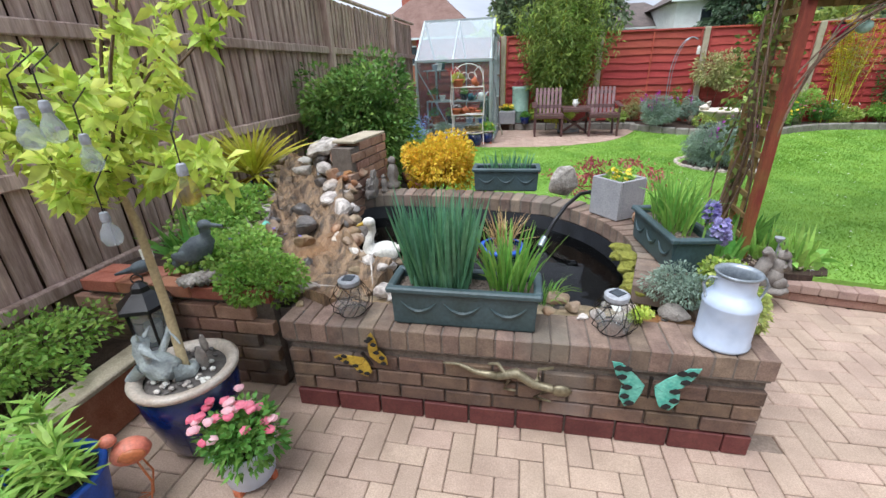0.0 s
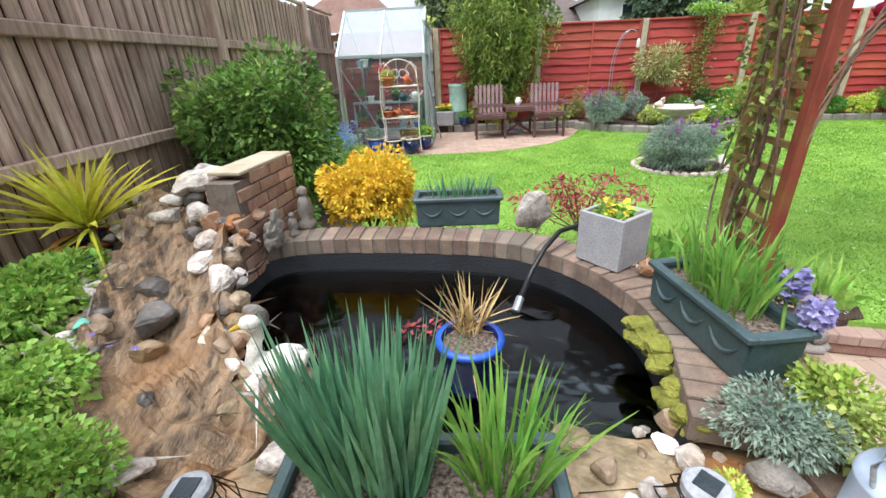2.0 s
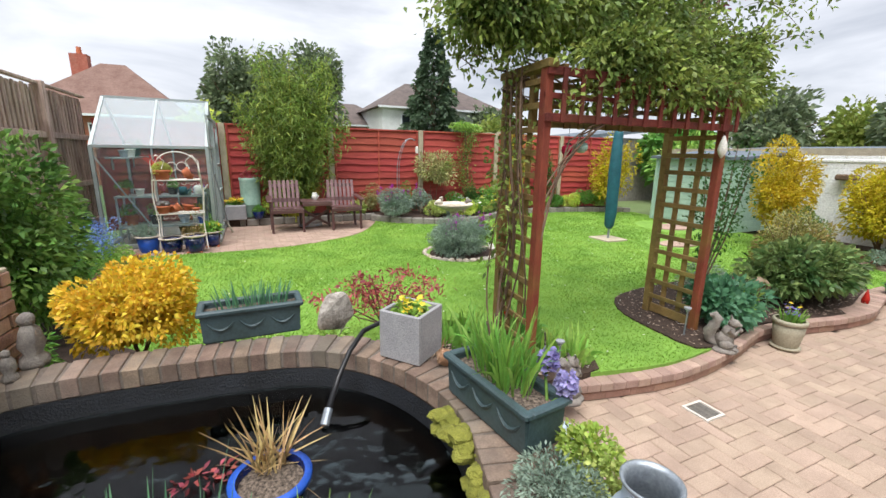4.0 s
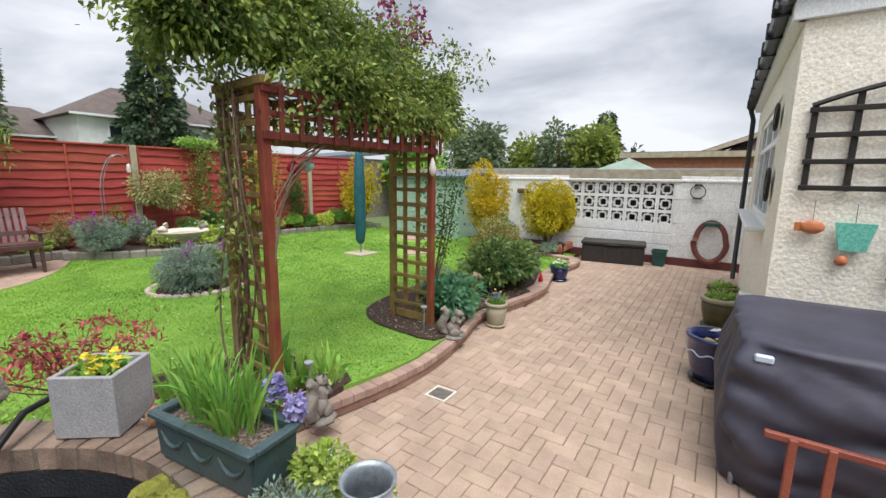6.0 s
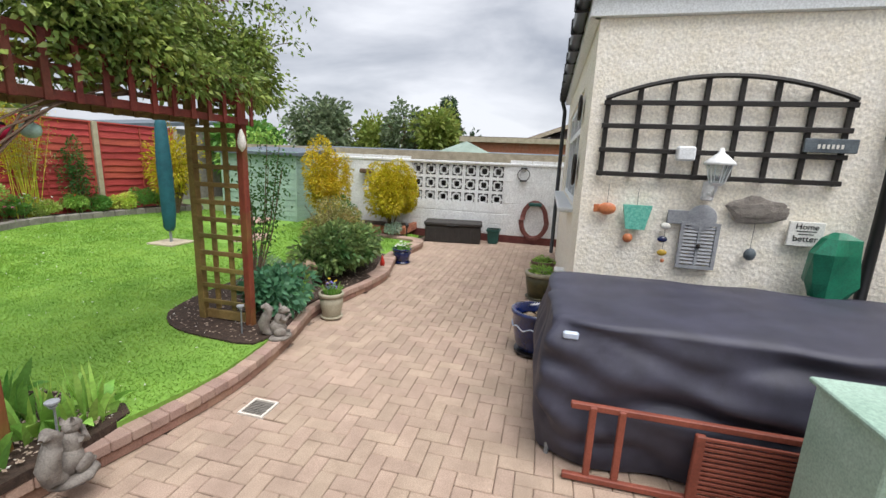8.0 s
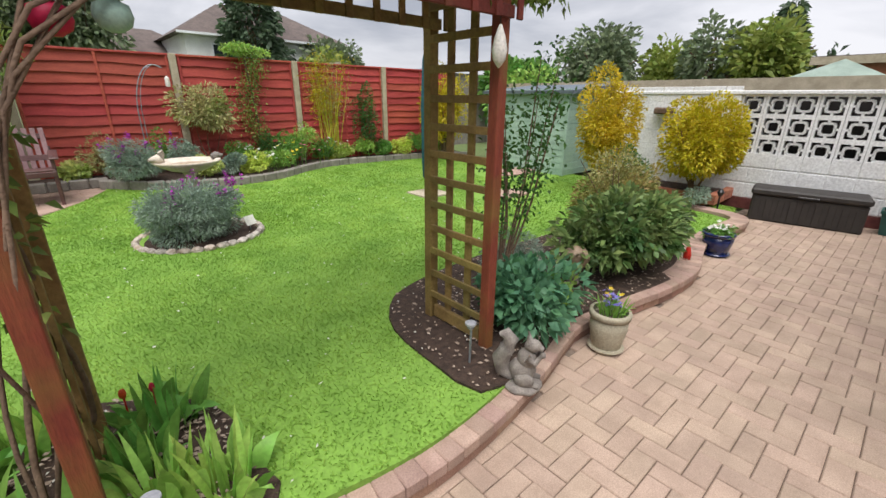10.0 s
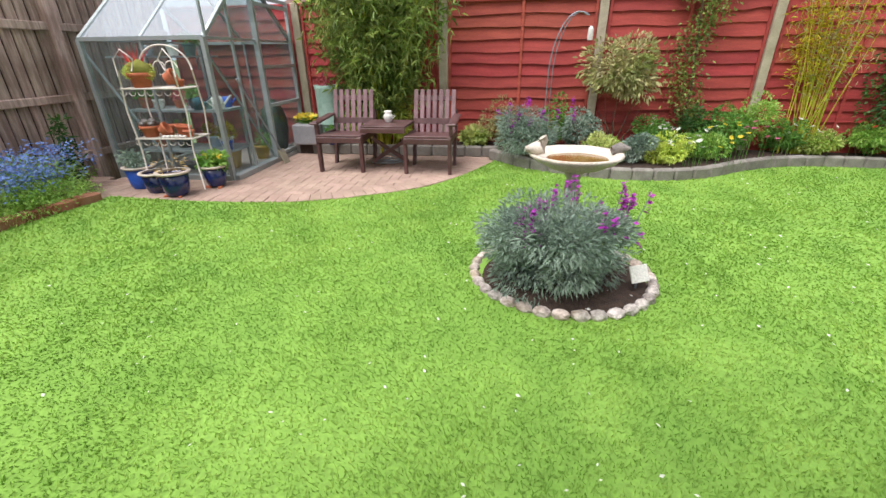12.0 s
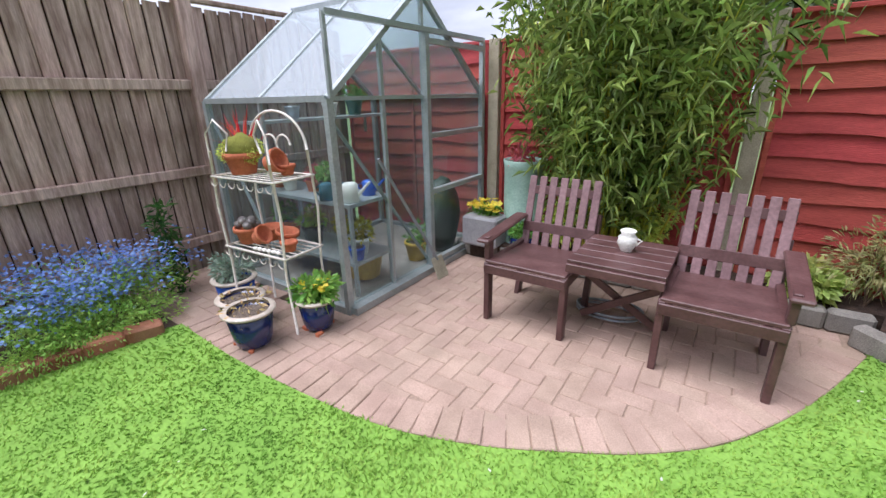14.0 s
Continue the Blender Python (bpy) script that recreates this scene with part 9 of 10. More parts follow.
part("string", tube([(-0.02, 0, 0.04), (-0.005, 0, 0.18)], 0.002, 4), M_DARKMET, o)
o = wall_thing("turquoise_basket_ornament", 0.41, 1.29, "turquoise painted wall basket with a copper ball")
bm = bmesh.new()
vs = [bm.verts.new(p) for p in ((-0.02, 0.1, 0.08), (-0.02, -0.1, 0.08), (-0.02, -0.065, -0.1), (-0.02, 0.065, -0.1))]
f = bm.faces.new(vs)
r = bmesh.ops.extrude_face_region(bm, geom=[f])
for v in r["geom"]:
    if isinstance(v, bmesh.types.BMVert):
        v.co.x -= 0.03
bmesh.ops.recalc_face_normals(bm, faces=bm.faces)
part("plate", bm, M_TURQ, o)
blobpart(o, "ball", -0.03, 0.04, -0.17, 0.03, 0.035, 0.035, M_COPPER)
part("string", tube([(-0.02, 0, 0.08), (-0.005, 0, 0.2)], 0.002, 4), M_DARKMET, o)
o = wall_thing("bird_mobile", 0.2, 1.17, "hanging string of small blue and yellow birds")
for y, z, m in ((0, 0.06, M_WHITEP), (0.01, -0.04, M_BLUEGL), (0, -0.14, M_YELLOWP)):
    blobpart(o, "bird", -0.03, y, z, 0.02, 0.034, 0.024, m)
part("string", tube([(-0.03, 0, 0.16), (-0.03, 0, -0.12)], 0.002, 4), M_DARKMET, o)
part("drop", blob(bmesh.new(), -0.03, -0.01, -0.2, 0.012, 0.014, 0.016, 0.05, 3, 2), M_COPPER, o, smooth=True)
o = wall_thing("grey_plaque", 0.1, 1.3, "small pale grey wooden wall plaque")
part("plaque", boxes((-0.015, 0, 0, 0.02, 0.19, 0.1), bevel=0.004), M_SILVER, o)
o = wall_thing("shutter_ornament", -0.03, 1.1, "silver-grey louvred shutter ornament with an arched top")
part("frame", boxes((-0.02, 0.115, 0.0, 0.025, 0.025, 0.34), (-0.02, -0.115, 0.0, 0.025, 0.025, 0.34), (-0.02, 0, 0.16, 0.0245, 0.205, 0.025), (-0.02, 0, -0.16, 0.0245, 0.205, 0.025), (-0.02, 0, 0, 0.0245, 0.02, 0.29)), M_SILVER, o)
for k in range(11):
    for s in (-1, 1):
        part("louvre", boxes((-0.02, s * 0.056, -0.13 + k * 0.026, 0.012, 0.09, 0.016, (0, 25, 0))), M_SILVER, o)
part("arch_top", blob(bmesh.new(), -0.02, 0, 0.2, 0.015, 0.1, 0.1, 0.0, 1, 3), M_SILVER, o)
part("latch", blob(bmesh.new(), -0.04, 0, 0.0, 0.012, 0.014, 0.02, 0.0, 1, 2), M_DARKMET, o)
o = wall_thing("driftwood_plaque", -0.37, 1.38, "grey driftwood wall plaque with a hanging ball")
part("plaque", blob(bmesh.new(), -0.02, 0, 0, 0.02, 0.19, 0.085, 0.35, 4, 3), M_STATUE, o)
part("string", tube([(-0.02, 0, -0.08), (-0.02, 0, -0.28)], 0.002, 4), M_DARKMET, o)
part("ball", blob(bmesh.new(), -0.03, 0.0, -0.31, 0.03, 0.04, 0.045, 0.1, 2, 2), M_LEAD, o, smooth=True)
o = wall_thing("slogan_plaque", -0.68, 1.24, "white wooden plaque with dark lettering", "sign")
part("board", boxes((-0.02, 0, 0, 0.02, 0.21, 0.17), bevel=0.003), M_PAPERW, o)
for txt, z, s in (("Home", 0.035, 0.055), ("better", -0.05, 0.06)):
    cu = bpy.data.curves.new("lettering", "FONT")
    cu.body, cu.size, cu.align_x, cu.extrude = txt, s, "CENTER", 0.001
    t_ = new("lettering", cu)
    t_.parent = o
    t_.matrix_basis = Matrix.Translation((-0.0325, 0, z)) @ Euler((radians(90), 0, radians(-90))).to_matrix().to_4x4()
    cu.materials.append(M_INK)
for k in range(2):
    part("text_line", boxes((-0.0315, 0.0, 0.02 - k * 0.02, 0.002, 0.12 - k * 0.03, 0.006)), M_INK, o)
o = wall_thing("grey_name_sign", -0.7, 1.83, "long grey wooden wall sign with pale raised letters", "sign")
part("board", boxes((-0.045, 0, 0, 0.02, 0.3, 0.09), bevel=0.004), M_LEAD, o)
for k in range(6):
    part("letter_bar", boxes((-0.057, 0.07 - k * 0.026, -0.005, 0.003, 0.014, 0.028)), M_WHITEP, o)
wl_ = wall_thing("wall_lantern", -0.04, 1.6, "white traditional outdoor wall lantern", "light")
part("back_plate", boxes((-0.02, 0, -0.1, 0.03, 0.08, 0.14), bevel=0.01), M_WHITE, wl_)
part("arm", tube([(-0.03, 0, -0.12), (-0.12, 0, -0.13), (-0.15, 0, -0.08), (-0.15, 0, -0.04)], 0.011, 8), M_WHITE, wl_, smooth=True)
part("glass", lathe([(0.045, -0.04), (0.075, 0.08)], 6, off=(-0.15, 0, 0), cap=False), M_GLASSB, wl_)
for k in range(6):
    a = k * math.pi / 3
    part("lantern_bar", tube([(-0.15 + 0.046 * math.cos(a), 0.046 * math.sin(a), -0.04), (-0.15 + 0.076 * math.cos(a), 0.076 * math.sin(a), 0.08)], 0.004, 4), M_WHITE, wl_)
part("roof", lathe([(0.1, 0.08), (0.09, 0.1), (0.045, 0.14), (0.02, 0.16), (0.012, 0.19)], 12, off=(-0.15, 0, 0)), M_WHITE, wl_, smooth=True)
part("base", lathe([(0.03, -0.06), (0.048, -0.04)], 12, off=(-0.15, 0, 0)), M_WHITE, wl_)
o = wall_thing("sensor_box", 0.15, 1.75, "small white sensor box on the trellis", "sensor")
part("box", boxes((-0.05, 0, 0, 0.06, 0.12, 0.1), bevel=0.012), M_UPVC, o)
gb = thing("green_bag", 4.1, -0.8, 0.84, 0, "dark green plastic sack propped above the cover", "bag")
part("bag", lathe([(0.1, 0.0), (0.13, 0.1), (0.13, 0.3), (0.09, 0.4), (0.03, 0.44)], 9, sx=0.7, sy=1.0, wob=0.6), mat("bright_green_plastic", "#17624a", "#1f7a5c", rough=0.35, bump=0.1), gb)
for x, z, rr in ((5.0, 1.6, 0.13), (5.02, 2.15, 0.1)):
    o = thing("wall_disc_ornament", x, 0.835, z, 0, "round dark metal ornament beside the window", "ornament", "discs beside the window")
    part("disc", tube([(rr * math.cos(a), 0.01, rr * math.sin(a)) for a in np.linspace(0, 2 * math.pi, 24)], 0.014, 6), M_DARKMET, o)
    part("face", blob(bmesh.new(), 0, 0.01, 0, rr * 0.8, 0.012, rr * 0.8, 0.0, 1, 3), M_DARKMET, o)
vt = thing("wall_duct", 5.25, 0.9, 0.0, 0, "white boxed pipe standing against the house wall", "pipe")
part("duct", boxes((0, -0.03, 0.28, 0.14, 0.09, 0.56), bevel=0.02), M_UPVC, vt)
part("cap", boxes((0, -0.03, 0.575, 0.16, 0.1, 0.03), bevel=0.01), M_UPVC, vt)

# ---- shed in the corner ----
sh = thing("garden_shed", 10.0, 7.45, 0.12, 0, "pale green horizontally boarded garden shed with a felt roof", "shed")
part("body", boxes((0, 0, 0.75, 1.5, 1.85, 1.5)), M_SHEDG, sh)
for k in range(13):
    part("weatherboard", boxes((-0.762, 0, 0.06 + k * 0.12, 0.02, 1.88, 0.112, (0, 4, 0))), M_SHEDG, sh)
    part("weatherboard", boxes((0, -0.937, 0.06 + k * 0.12, 1.52, 0.02, 0.112, (4, 0, 0))), M_SHEDG, sh)
part("roof", boxes((0, 0, 1.58, 1.75, 2.15, 0.06, (0, -5, 0))), M_FELT, sh)
for s in (-1, 1):
    part("corner_board", boxes((-0.775, s * 0.95, 0.78, 0.05, 0.05, 1.56)), M_SHEDG, sh)

# ---- beyond the garden ----
def far_house(name, x, y, z, w, d, hw, hr, wall, roofm, lab, chim=None, hip=0.35, rz=0):
    e = thing(name, x, y, z, rz, lab, "house")
    part("wall", boxes((0, 0, hw / 2, w, d, hw)), wall, e)
    bm = bmesh.new()
    o_ = 0.35
    v = [bm.verts.new(p) for p in ((-w / 2 - o_, -d / 2 - o_, hw - 0.1), (w / 2 + o_, -d / 2 - o_, hw - 0.1), (w / 2 + o_, d / 2 + o_, hw - 0.1), (-w / 2 - o_, d / 2 + o_, hw - 0.1), (-w / 2 + w * hip, 0, hw + hr), (w / 2 - w * hip, 0, hw + hr))]
    for q in ((0, 1, 5, 4), (1, 2, 5), (2, 3, 4, 5), (3, 0, 4), (3, 2, 1, 0)):
        bm.faces.new([v[i] for i in q])
    part("roof", bm, roofm, e)
    part("gutter", boxes((0, -d / 2 - o_, hw - 0.12, w + 2 * o_, 0.1, 0.1)), M_UPVC, e)
    for k in range(3):
        xx = -w / 2 + w * (k + 0.7) / 3.4
        wn_ = part("window", boxes((xx, -d / 2 - 0.02, hw - 0.95, 1.1, 0.06, 1.0)), M_UPVC, e)
        part("pane", boxes((xx - 0.26, -d / 2 - 0.055, hw - 0.95, 0.46, 0.02, 0.86)), M_WINDK, wn_)
        part("pane", boxes((xx + 0.26, -d / 2 - 0.055, hw - 0.95, 0.46, 0.02, 0.86)), M_WINDK, wn_)
    if chim is not None:
        c = part("chimney", boxes((chim, 0, hw + hr * 0.8, 0.7, 0.6, 1.7)), M_REDBRICK, e)
        part("chimney_pot", lathe([(0.13, hw + hr * 0.8 + 0.85), (0.1, hw + hr * 0.8 + 1.2)], 10, off=(chim, 0, 0)), M_TERRA, c)
    return e


far_house("white_house", 11.5, 28.5, -0.7, 8.0, 6.0, 5.0, 1.7, M_WHITE, M_ROOF, "white rendered house with a hipped grey-brown roof", None, 0.3)
far_house("brown_roof_house", -5.6, 29, -1.0, 6.5, 6.5, 4.2, 2.6, M_REDBRICK, M_ROOFR, "house with a steep brown tiled roof and chimney", -1.3, 0.42)
far_house("chimney_house", 6.6, 32, -1.0, 5.5, 6, 4.4, 1.5, M_REDBRICK, M_ROOF, "low brown-roofed house with a square brick chimney", -1.5, 0.35)
far_house("east_house", 27, -1.5, -1.0, 6, 9, 3.6, 1.6, M_CONC, M_ROOF, "grey-roofed bungalow beyond the block wall", None, 0.3, 90)


def outbuilding(name, x, y, z, w, d, h, wall, roofm, lab, tilt=(0, 0, 0)):
    e = thing(name, x, y, z, 0, lab, "outbuilding")
    part("wall", boxes((0, 0, h / 2, w, d, h)), wall, e)
    part("roof", boxes((0, 0, h + 0.06, w + 0.3, d + 0.3, 0.12, tilt)), roofm, e)
    part("fascia", boxes((-w / 2 - 0.16, 0, h + 0.0, 0.03, d + 0.3, 0.2)), M_CONC, e)


outbuilding("felt_roof_store", 13.0, 4.9, -0.2, 4.0, 8.6, 1.95, M_BLACKW, M_FELT, "long low outbuilding with a grey felt roof", (0, -3, 0))
outbuilding("brick_garage", 20.5, 2.4, -0.2, 4, 4.4, 2.75, M_REDBRICK, M_ROOF, "flat-roofed brick garage beyond the wall")
outbuilding("grey_garage", 12.0, 15.2, -0.2, 7.0, 4, 2.5, M_CONCG, M_FELT, "pale garage with a shallow sheet roof behind the red fence", (0, -6, 0))
e = thing("summerhouse", 12.4, 3.3, -0.1, 0, "timber summerhouse with a pale green hipped felt roof", "summerhouse")
part("wall", boxes((0, 0, 0.85, 1.9, 1.9, 1.7)), mat("ochre_boards", "#a8855a", "#bb9a6c", rough=0.8, scale=3, bump=0.1), e)
bm = bmesh.new()
v = [bm.verts.new(p) for p in ((-1.15, -1.15, 1.72), (1.15, -1.15, 1.72), (1.15, 1.15, 1.72), (-1.15, 1.15, 1.72), (0, 0, 2.28))]
for q in ((0, 1, 4), (1, 2, 4), (2, 3, 4), (3, 0, 4), (3, 2, 1, 0)):
    bm.faces.new([v[i] for i in q])
part("roof", bm, M_SHROOF, e)


w = thing("lean_to", 22.5, 1.6, -0.2, 0, "low brown-roofed lean-to beyond the garages", "outbuilding")
part("wall", boxes((1.5, 0, 1.5, 3.0, 2.4, 3.0)), M_REDBRICK, w)
part("roof", boxes((1.4, -0.1, 3.3, 3.4, 2.9, 0.1, (-20, 0, 0))), M_ROOFR, w)
part("fascia", boxes((-0.32, -0.1, 3.24, 0.03, 2.9, 0.16, (-20, 0, 0))), M_CONC, w)


def far_tree(x, y, h, r, n, m, lab, seed, L=0.3, cone=False, z0=-0.5, trunk=0.16, kk=34):
    e = thing("background_tree", x, y, z0, 0, lab, "tree", "trees beyond the garden")
    random.seed(seed)
    tips = []
    if cone:
        g = np.random.default_rng(seed)
        u = g.random(n) ** 0.7
        a = g.uniform(0, 2 * math.pi, n)
        lay = np.round(u * 14) / 14
        rad = r * (0.12 + 0.95 * lay) * (0.55 + 0.45 * g.random(n)) * (1 + 0.25 * np.sin(a * 3 + lay * 30))
        P = np.stack([rad * np.cos(a), rad * np.sin(a), h - u * h * 0.75 - 0.12 * rad], 1)
        D = np.stack([np.cos(a), np.sin(a), np.full(n, -0.15)], 1) + g.normal(size=(n, 3)) * 0.4
    else:
        P, D = lumps(n, r, r, h * 0.36, kk, seed, h * 0.66, 0.33, 0.55, low=-0.8)
    leaves("crown", P, D, L, L * 0.55, m, e, droop=0.2)
    bm = bmesh.new()
    tube([(0, 0, 0), (0.05, 0, h * 0.4), (0, 0.05, h * 0.85)], [trunk, trunk * 0.7, trunk * 0.2], 8, bm)
    for i in range(9):
        a = i * 2.4
        z = h * random.uniform(0.3, 0.6)
        tube([(0, 0, z), (r * 0.4 * math.cos(a), r * 0.4 * math.sin(a), z + h * 0.12), (r * 0.75 * math.cos(a), r * 0.75 * math.sin(a), z + h * 0.2)], [trunk * 0.4, trunk * 0.25, 0.02], 5, bm)
    part("trunk", bm, M_STEM, e)


far_tree(-0.3, 25.5, 7.2, 1.6, 5200, L_FAR, "dark round-headed pine with an uneven crown", 201)
far_tree(2.0, 27, 7.4, 2.0, 5600, L_FAR, "broad dark pine behind the red fence", 202)
far_tree(4.1, 27, 8.0, 1.9, 5600, L_FAR, "tall dark pine with separate tiers", 203)
far_tree(10.2, 24.5, 9.0, 1.7, 6500, L_FARC, "conical dark conifer before the white house", 204, cone=True)
far_tree(12.5, 22, 4.2, 1.6, 2600, L_FARY, "pale olive tree over the far fences", 205)
far_tree(20.5, 12.4, 4.9, 2.2, 3600, L_FAR, "rounded green tree beyond the east wall", 206)
far_tree(22, 9.9, 4.4, 1.6, 2400, L_FARY, "bushy green tree beyond the outbuildings", 207)
far_tree(20.5, 7.9, 5.0, 1.2, 1000, L_FAR, "loose-branched tree on the skyline", 208)
far_tree(20.5, 6.4, 4.8, 1.4, 3600, L_FARY, "yellow-green willow on the skyline", 209)
far_tree(23, 6.4, 5.4, 1.2, 3400, L_FARC, "dark spruce behind the willow", 210, cone=True)
far_tree(21, 4.6, 3.5, 0.9, 1400, L_FARC, "low spiky evergreen by the garage", 211)
far_tree(14.5, 12.0, 3.4, 1.4, 3000, L_GREEN, "green garden tree behind the shed", 212)
far_tree(11.5, 9.3, 2.9, 0.9, 2200, L_FRESH, "fresh green tree over the corner shed", 213, L=0.16)
far_tree(-0.6, 12.2, 3.1, 0.9, 2600, L_LIME, "pale green tree peeping over the fence", 214, L=0.14)
far_tree(14.5, 25, 5.5, 2.0, 3400, L_FAR, "green tree beside the white house", 215)


# ---- paving, kerbs and grass: the many small pieces ----
def paving():
    random.seed(5)
    p = tagged(new("paving"), "pinkish block paving laid in herringbone", "paving", kind="structure")
    meh = piece_mesh("paver", 0.196, 0.097, 0.05, M_PAVER, 0.005)
    far = [(x, y) for x, y in KERB]
    kx, ky = [q[0] for q in far], [q[1] for q in far]
    near, rest, cut = [], [], []
    for i in range(-14, 98):
        for j in range(-25, 34):
            s = (i - j) % 4
            if s == 0:
                x, y, r = (i + 1) * 0.1, (j + 0.5) * 0.1, 0
            elif s == 3:
                x, y, r = (i + 0.5) * 0.1, (j + 1) * 0.1, 90
            else:
                continue
            if x > 1.5:
                lim = np.interp(x, kx, ky) + 0.07
            else:
                lim = 1.84 if x > -0.62 else 1.95
            if y > lim or (x > 4.45 and y < 0.8) or x > 9.65 or (x < -1.4 and y < 1.8):
                continue
            hx, hy = (0.0985, 0.0485) if r == 0 else (0.0485, 0.0985)
            if abs(x - 2.98) < 0.09 + hx and abs(y - 2.765) < 0.09 + hy:
                # cut round the gully
                x0, x1, y0, y1 = x - hx, x + hx, y - hy, y + hy
                for a0, a1, b0, b1 in ((x0, min(x1, 2.887), y0, y1), (max(x0, 3.073), x1, y0, y1), (max(x0, 2.889), min(x1, 3.071), y0, min(y1, 2.673)), (max(x0, 2.889), min(x1, 3.071), max(y0, 2.857), y1)):
                    if a1 - a0 > 0.012 and b1 - b0 > 0.012:
                        cut.append(((a0 + a1) / 2, (b0 + b1) / 2, (a1 - a0) / 2, (b1 - b0) / 2))
                continue
            (near if ((x - 0.5) ** 2 + (y - 1.35) ** 2 < 1.0 or (x - 2.6) ** 2 + (y - 2.2) ** 2 < 0.95) else rest).append((x, y, r))
    for x, y, r in near[:330]:
        piece("paver", meh, p, x, y, -0.025 + random.uniform(-0.002, 0.002), (random.uniform(-0.5, 0.5), random.uniform(-0.5, 0.5), r + random.uniform(-0.6, 0.6)))
    V, F = [], []
    for x, y, a, b in [(x, y, *((0.098, 0.0485) if r == 0 else (0.0485, 0.098))) for x, y, r in rest + near[330:]] + cut:
        z = random.uniform(-0.002, 0.002)
        o = len(V)
        c = 0.005
        for dx, dy, zz in ((-a, -b, -0.03), (a, -b, -0.03), (a, b, -0.03), (-a, b, -0.03), (-a, -b, -c), (a, -b, -c), (a, b, -c), (-a, b, -c), (-a + c, -b + c, 0), (a - c, -b + c, 0), (a - c, b - c, 0), (-a + c, b - c, 0)):
            V.append((x + dx, y + dy, zz + z))
        for k in (0, 4):
            for q in range(4):
                F.append((o + k + q, o + k + (q + 1) % 4, o + k + 4 + (q + 1) % 4, o + k + 4 + q))
        F.append((o + 8, o + 9, o + 10, o + 11))
    raw("pavers", V, F, M_PAVERI, p, kind="stuff")


paving()


def kerbs():
    random.seed(6)
    k = tagged(new("kerb"), "two-course curved brick lawn kerb", "kerb", kind="structure")
    top = piece_mesh("kerb_brick", 0.098, 0.2, 0.062, M_KERB, 0.006)
    low = piece_mesh("riser_brick", 0.2, 0.09, 0.062, M_KERBR, 0.005)
    H = headings(KERB)
    for x, y, a in H:
        nx, ny = -math.sin(radians(a)), math.cos(radians(a))
        piece("kerb_brick", top, k, x + nx * 0.1, y + ny * 0.1, 0.098 + random.uniform(-0.002, 0.002), (0, random.uniform(-0.6, 0.6), a))
    for x, y, a in H[::2]:
        nx, ny = -math.sin(radians(a)), math.cos(radians(a))
        piece("riser_brick", low, k, x + nx * 0.06, y + ny * 0.06, 0.034, (0, 0, a))
    # patio: a rim of pavers fanned round a half-moon of laid blocks
    pt = tagged(new("patio"), "half-moon brick patio with a fanned paver rim", "patio", kind="structure")
    poly = PATIO + [(2.6, 9.7), (-0.2, 9.62), (-0.2, 8.1), (-1.9, 8.1), (-1.9, 7.5)]
    sheet("patio_bed", poly, lambda x, y: 0.275, 0.22, M_PJ, parent=pt)
    rim = piece_mesh("rim_paver", 0.098, 0.2, 0.05, M_PAVERW, 0.005)
    for x, y, a in headings(PATIO):
        nx, ny = -math.sin(radians(a)), math.cos(radians(a))
        piece("rim_paver", rim, pt, x + nx * 0.1, y + ny * 0.1, 0.258 + random.uniform(-0.002, 0.002), (0, 0, a))
    # thin dark brown strips along the side of the rim pavers
    edge = piece_mesh("edge_strip", 0.112, 0.03, 0.11, M_RIMDARK, 0.004)
    for x, y, a in headings(PATIO):
        piece("edge_strip", edge, pt, x - math.sin(radians(a)) * 0.001, y + math.cos(radians(a)) * 0.001, 0.212, (0, 0, a))
    inner = [(x - math.sin(radians(a)) * 0.13, y + math.cos(radians(a)) * 0.13) for x, y, a in headings(PATIO)] + [(2.5, 9.65), (-1.9, 9.65), (-1.9, 7.6)]
    me = piece_mesh("paver", 0.196, 0.097, 0.05, M_PAVERW, 0.005)
    for i in range(-19, 26):
        for j in range(75, 97):
            s = (i - j) % 4
            if s in (1, 2):
                continue
            x, y, r = ((i + 1) * 0.1, (j + 0.5) * 0.1, 0) if s == 0 else ((i + 0.5) * 0.1, (j + 1) * 0.1, 90)
            if x < -0.25 and y > 8.2:
                continue
            hx, hy = (0.09, 0.04) if r == 0 else (0.04, 0.09)
            if inside(x, y, inner):
                piece("paver", me, pt, x, y, 0.255 + random.uniform(-0.003, 0.002), (random.uniform(-0.6, 0.6), random.uniform(-0.6, 0.6), r + random.uniform(-1, 1)))
    # low stone edging of the back border
    eg = tagged(new("border_edging"), "low grey concrete log edging round the back border", "edging", kind="structure")
    me = piece_mesh("edging_block", 0.215, 0.09, 0.14, M_CONCG, 0.018)
    me2 = piece_mesh("edging_block", 0.2, 0.12, 0.09, M_REDBRICK, 0.012)
    for x, y, a in headings(BORDER):
        piece("edging_block", me, eg, x, y, lawn_z(x, y) + 0.05, (0, random.uniform(-2, 2), a))
    for i in range(13):
        piece("edging_block", me, eg, -0.1 + i * 0.22, 9.66, 0.34, (0, 0, random.uniform(-2, 2)))
    for x, y, a in headings(LEFTB)[1:14]:
        piece("edging_block", me2, eg, x, y, lawn_z(x, y) + 0.03, (0, random.uniform(-2, 2), a))


kerbs()


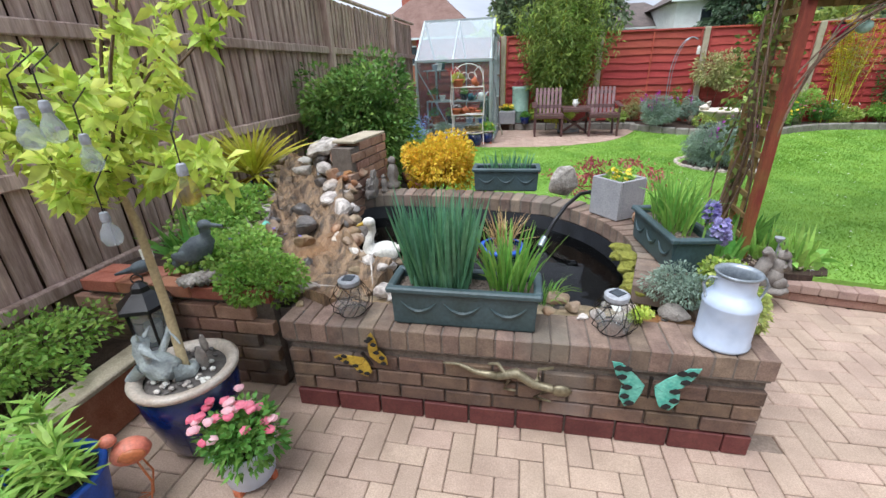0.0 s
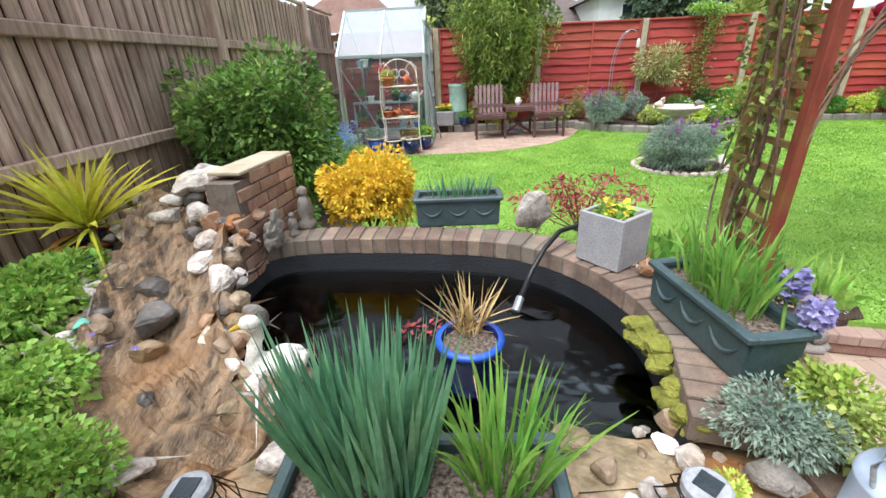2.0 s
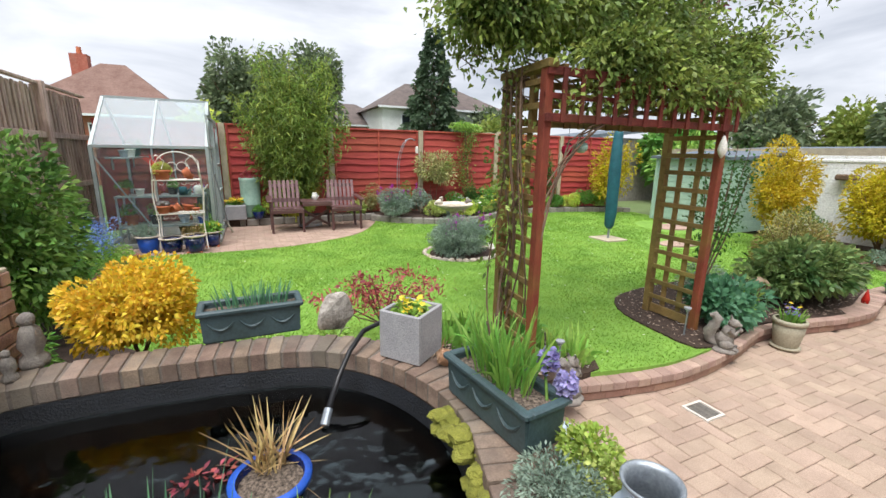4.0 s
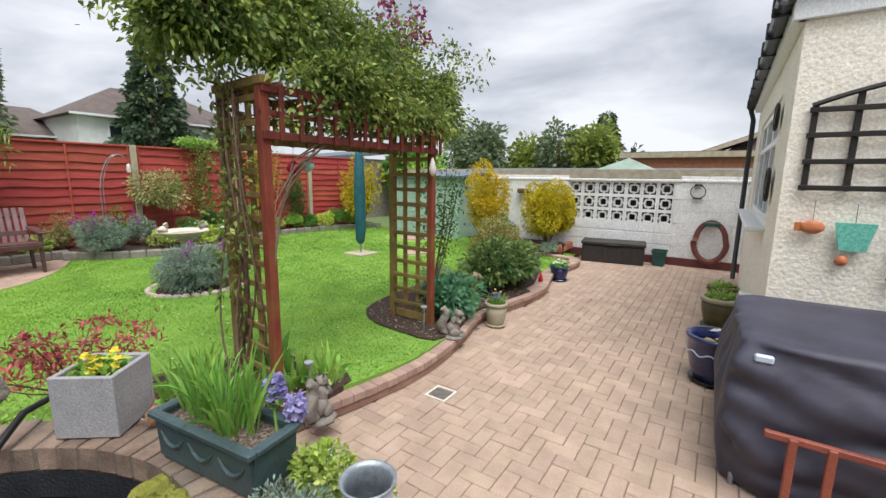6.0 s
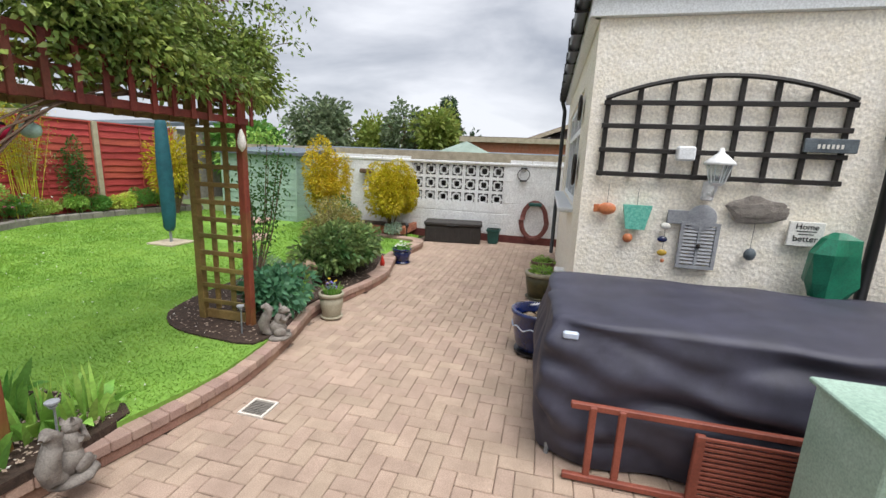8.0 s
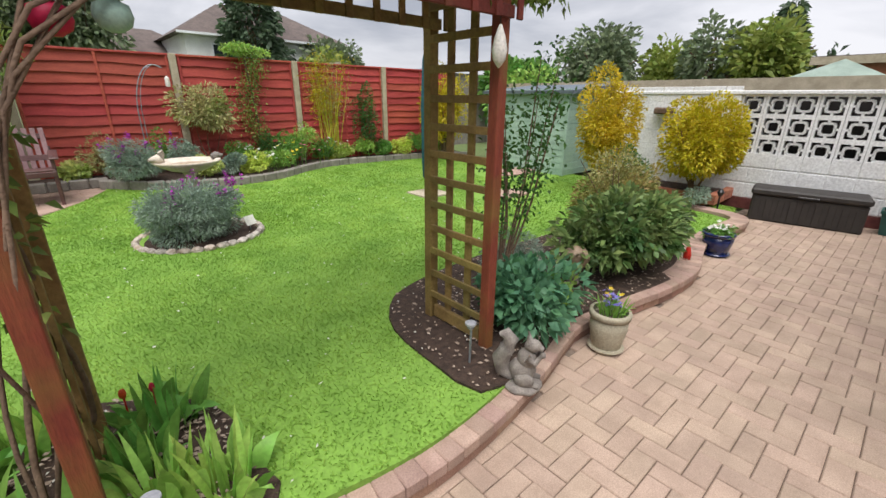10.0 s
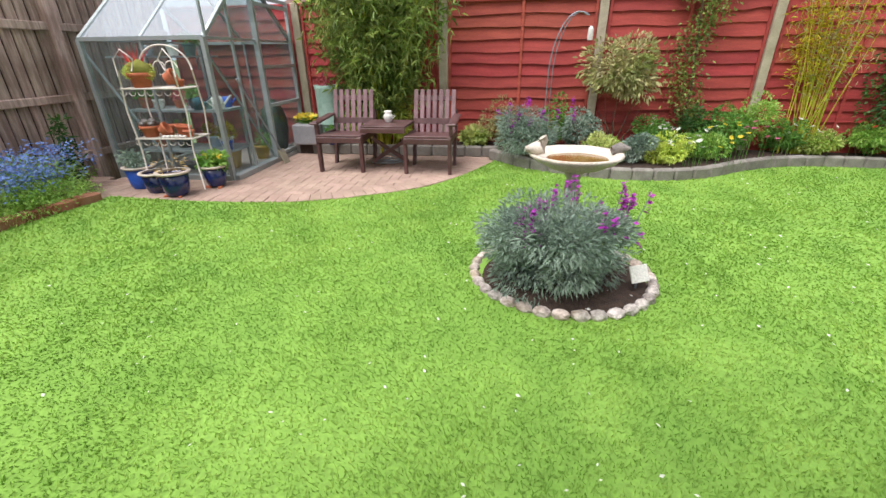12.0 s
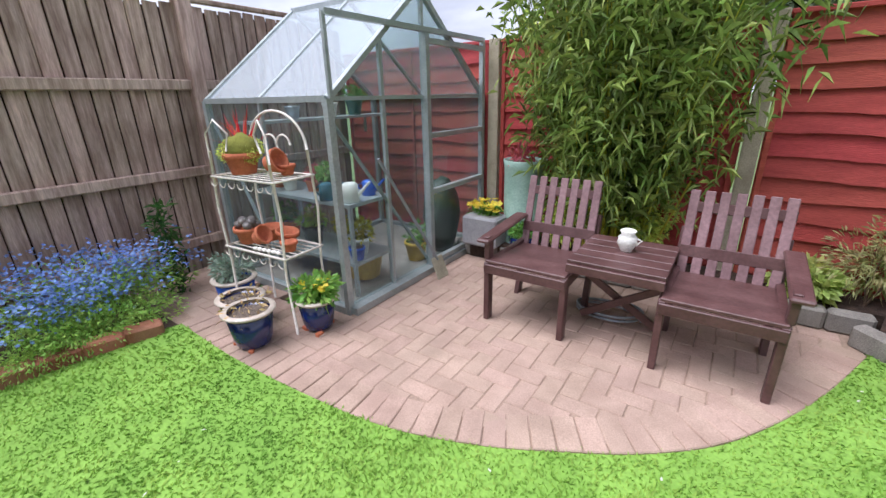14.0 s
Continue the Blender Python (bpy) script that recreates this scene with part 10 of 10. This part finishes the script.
def grass():
    g = np.random.default_rng(21)
    n = 560000
    x, y = g.uniform(-1.2, 9.6, n), g.uniform(3.1, 9.8, n)
    # denser where the walk passes
    near = np.exp(-(((x - 2.3) / 2.6) ** 2 + ((y - 5.6) / 2.8) ** 2))
    keep = inside(x, y, lawn_poly) & (g.random(n) < 0.3 + 0.7 * near)
    for poly in (SOILL, SOILR):
        keep &= ~inside(x, y, poly)
    keep &= (((x - 3.085) / 0.57) ** 2 + ((y - 6.56) / 0.51) ** 2 > 1)
    keep &= ~((np.abs(x - 6.12) < 0.24) & (np.abs(y - 6.72) < 0.24))
    keep &= ((x - 8.7) ** 2 + (y - 7.3) ** 2 > 0.7) & ((x - 7.1) ** 2 * 0.5 + (y - 6.1) ** 2 > 0.18)
    x, y = x[keep], y[keep]
    n = len(x)
    z = lawn_z(x, y)
    h = g.uniform(0.009, 0.019, n) * (1 + 0.25 * np.sin(x * 5 + 1) * np.sin(y * 4))
    a = g.uniform(0, 2 * np.pi, n)
    le = g.normal(size=(n, 2)) * 0.8 + np.stack([np.sin(x * 2.3 + y * 1.1), np.cos(y * 1.9 - x)], 1) * 0.5
    w = 0.0034 + 0.002 * np.clip(np.hypot(x - 2.3, y - 5) - 1, 0, 3)
    V = np.empty((n, 3, 3))
    V[:, 0] = np.stack([x - np.cos(a) * w, y - np.sin(a) * w, z - 0.002], 1)
    V[:, 1] = np.stack([x + np.cos(a) * w, y + np.sin(a) * w, z - 0.002], 1)
    V[:, 2] = np.stack([x + le[:, 0] * h, y + le[:, 1] * h, z + h], 1)
    quick("grass_blades", V.reshape(-1, 3), np.arange(3 * n).reshape(n, 3), M_GRASS, None, kind="stuff")


grass()


def litter():
    g = np.random.default_rng(5)
    for nm, m, polys, n, s in (("bark_flecks", M_FLECK, (SOILL, SOILR), 2600, 0.014), ("pale_chips", P_WHITE, (SOILL, SOILR), 380, 0.009), ("fallen_petals", P_WHITE, (lawn_poly,), 420, 0.011)):
        V = []
        while len(V) < n * 4:
            poly = polys[g.integers(len(polys))]
            xs, ys = [p[0] for p in poly], [p[1] for p in poly]
            x, y = g.uniform(max(min(xs), 0), min(max(xs), 7)), g.uniform(min(ys), max(ys))
            if not inside(x, y, poly) or (len(polys) == 1 and (inside(x, y, SOILL) or inside(x, y, SOILR))):
                continue
            z = lawn_z(x, y) + (0.03 if len(polys) == 1 else 0.036)
            a, k = g.uniform(0, 6.28), s * g.uniform(0.5, 1.3)
            c, d = math.cos(a) * k, math.sin(a) * k
            t = g.uniform(-0.4, 0.4) * k
            V += [(x - c, y - d, z), (x + d * 0.5, y - c * 0.5, z + t), (x + c, y + d, z + t * 0.5), (x - d * 0.5, y + c * 0.5, z - t * 0.3)]
        quick(nm, np.array(V), np.arange(len(V)).reshape(-1, 4), m, None, kind="stuff")


litter()
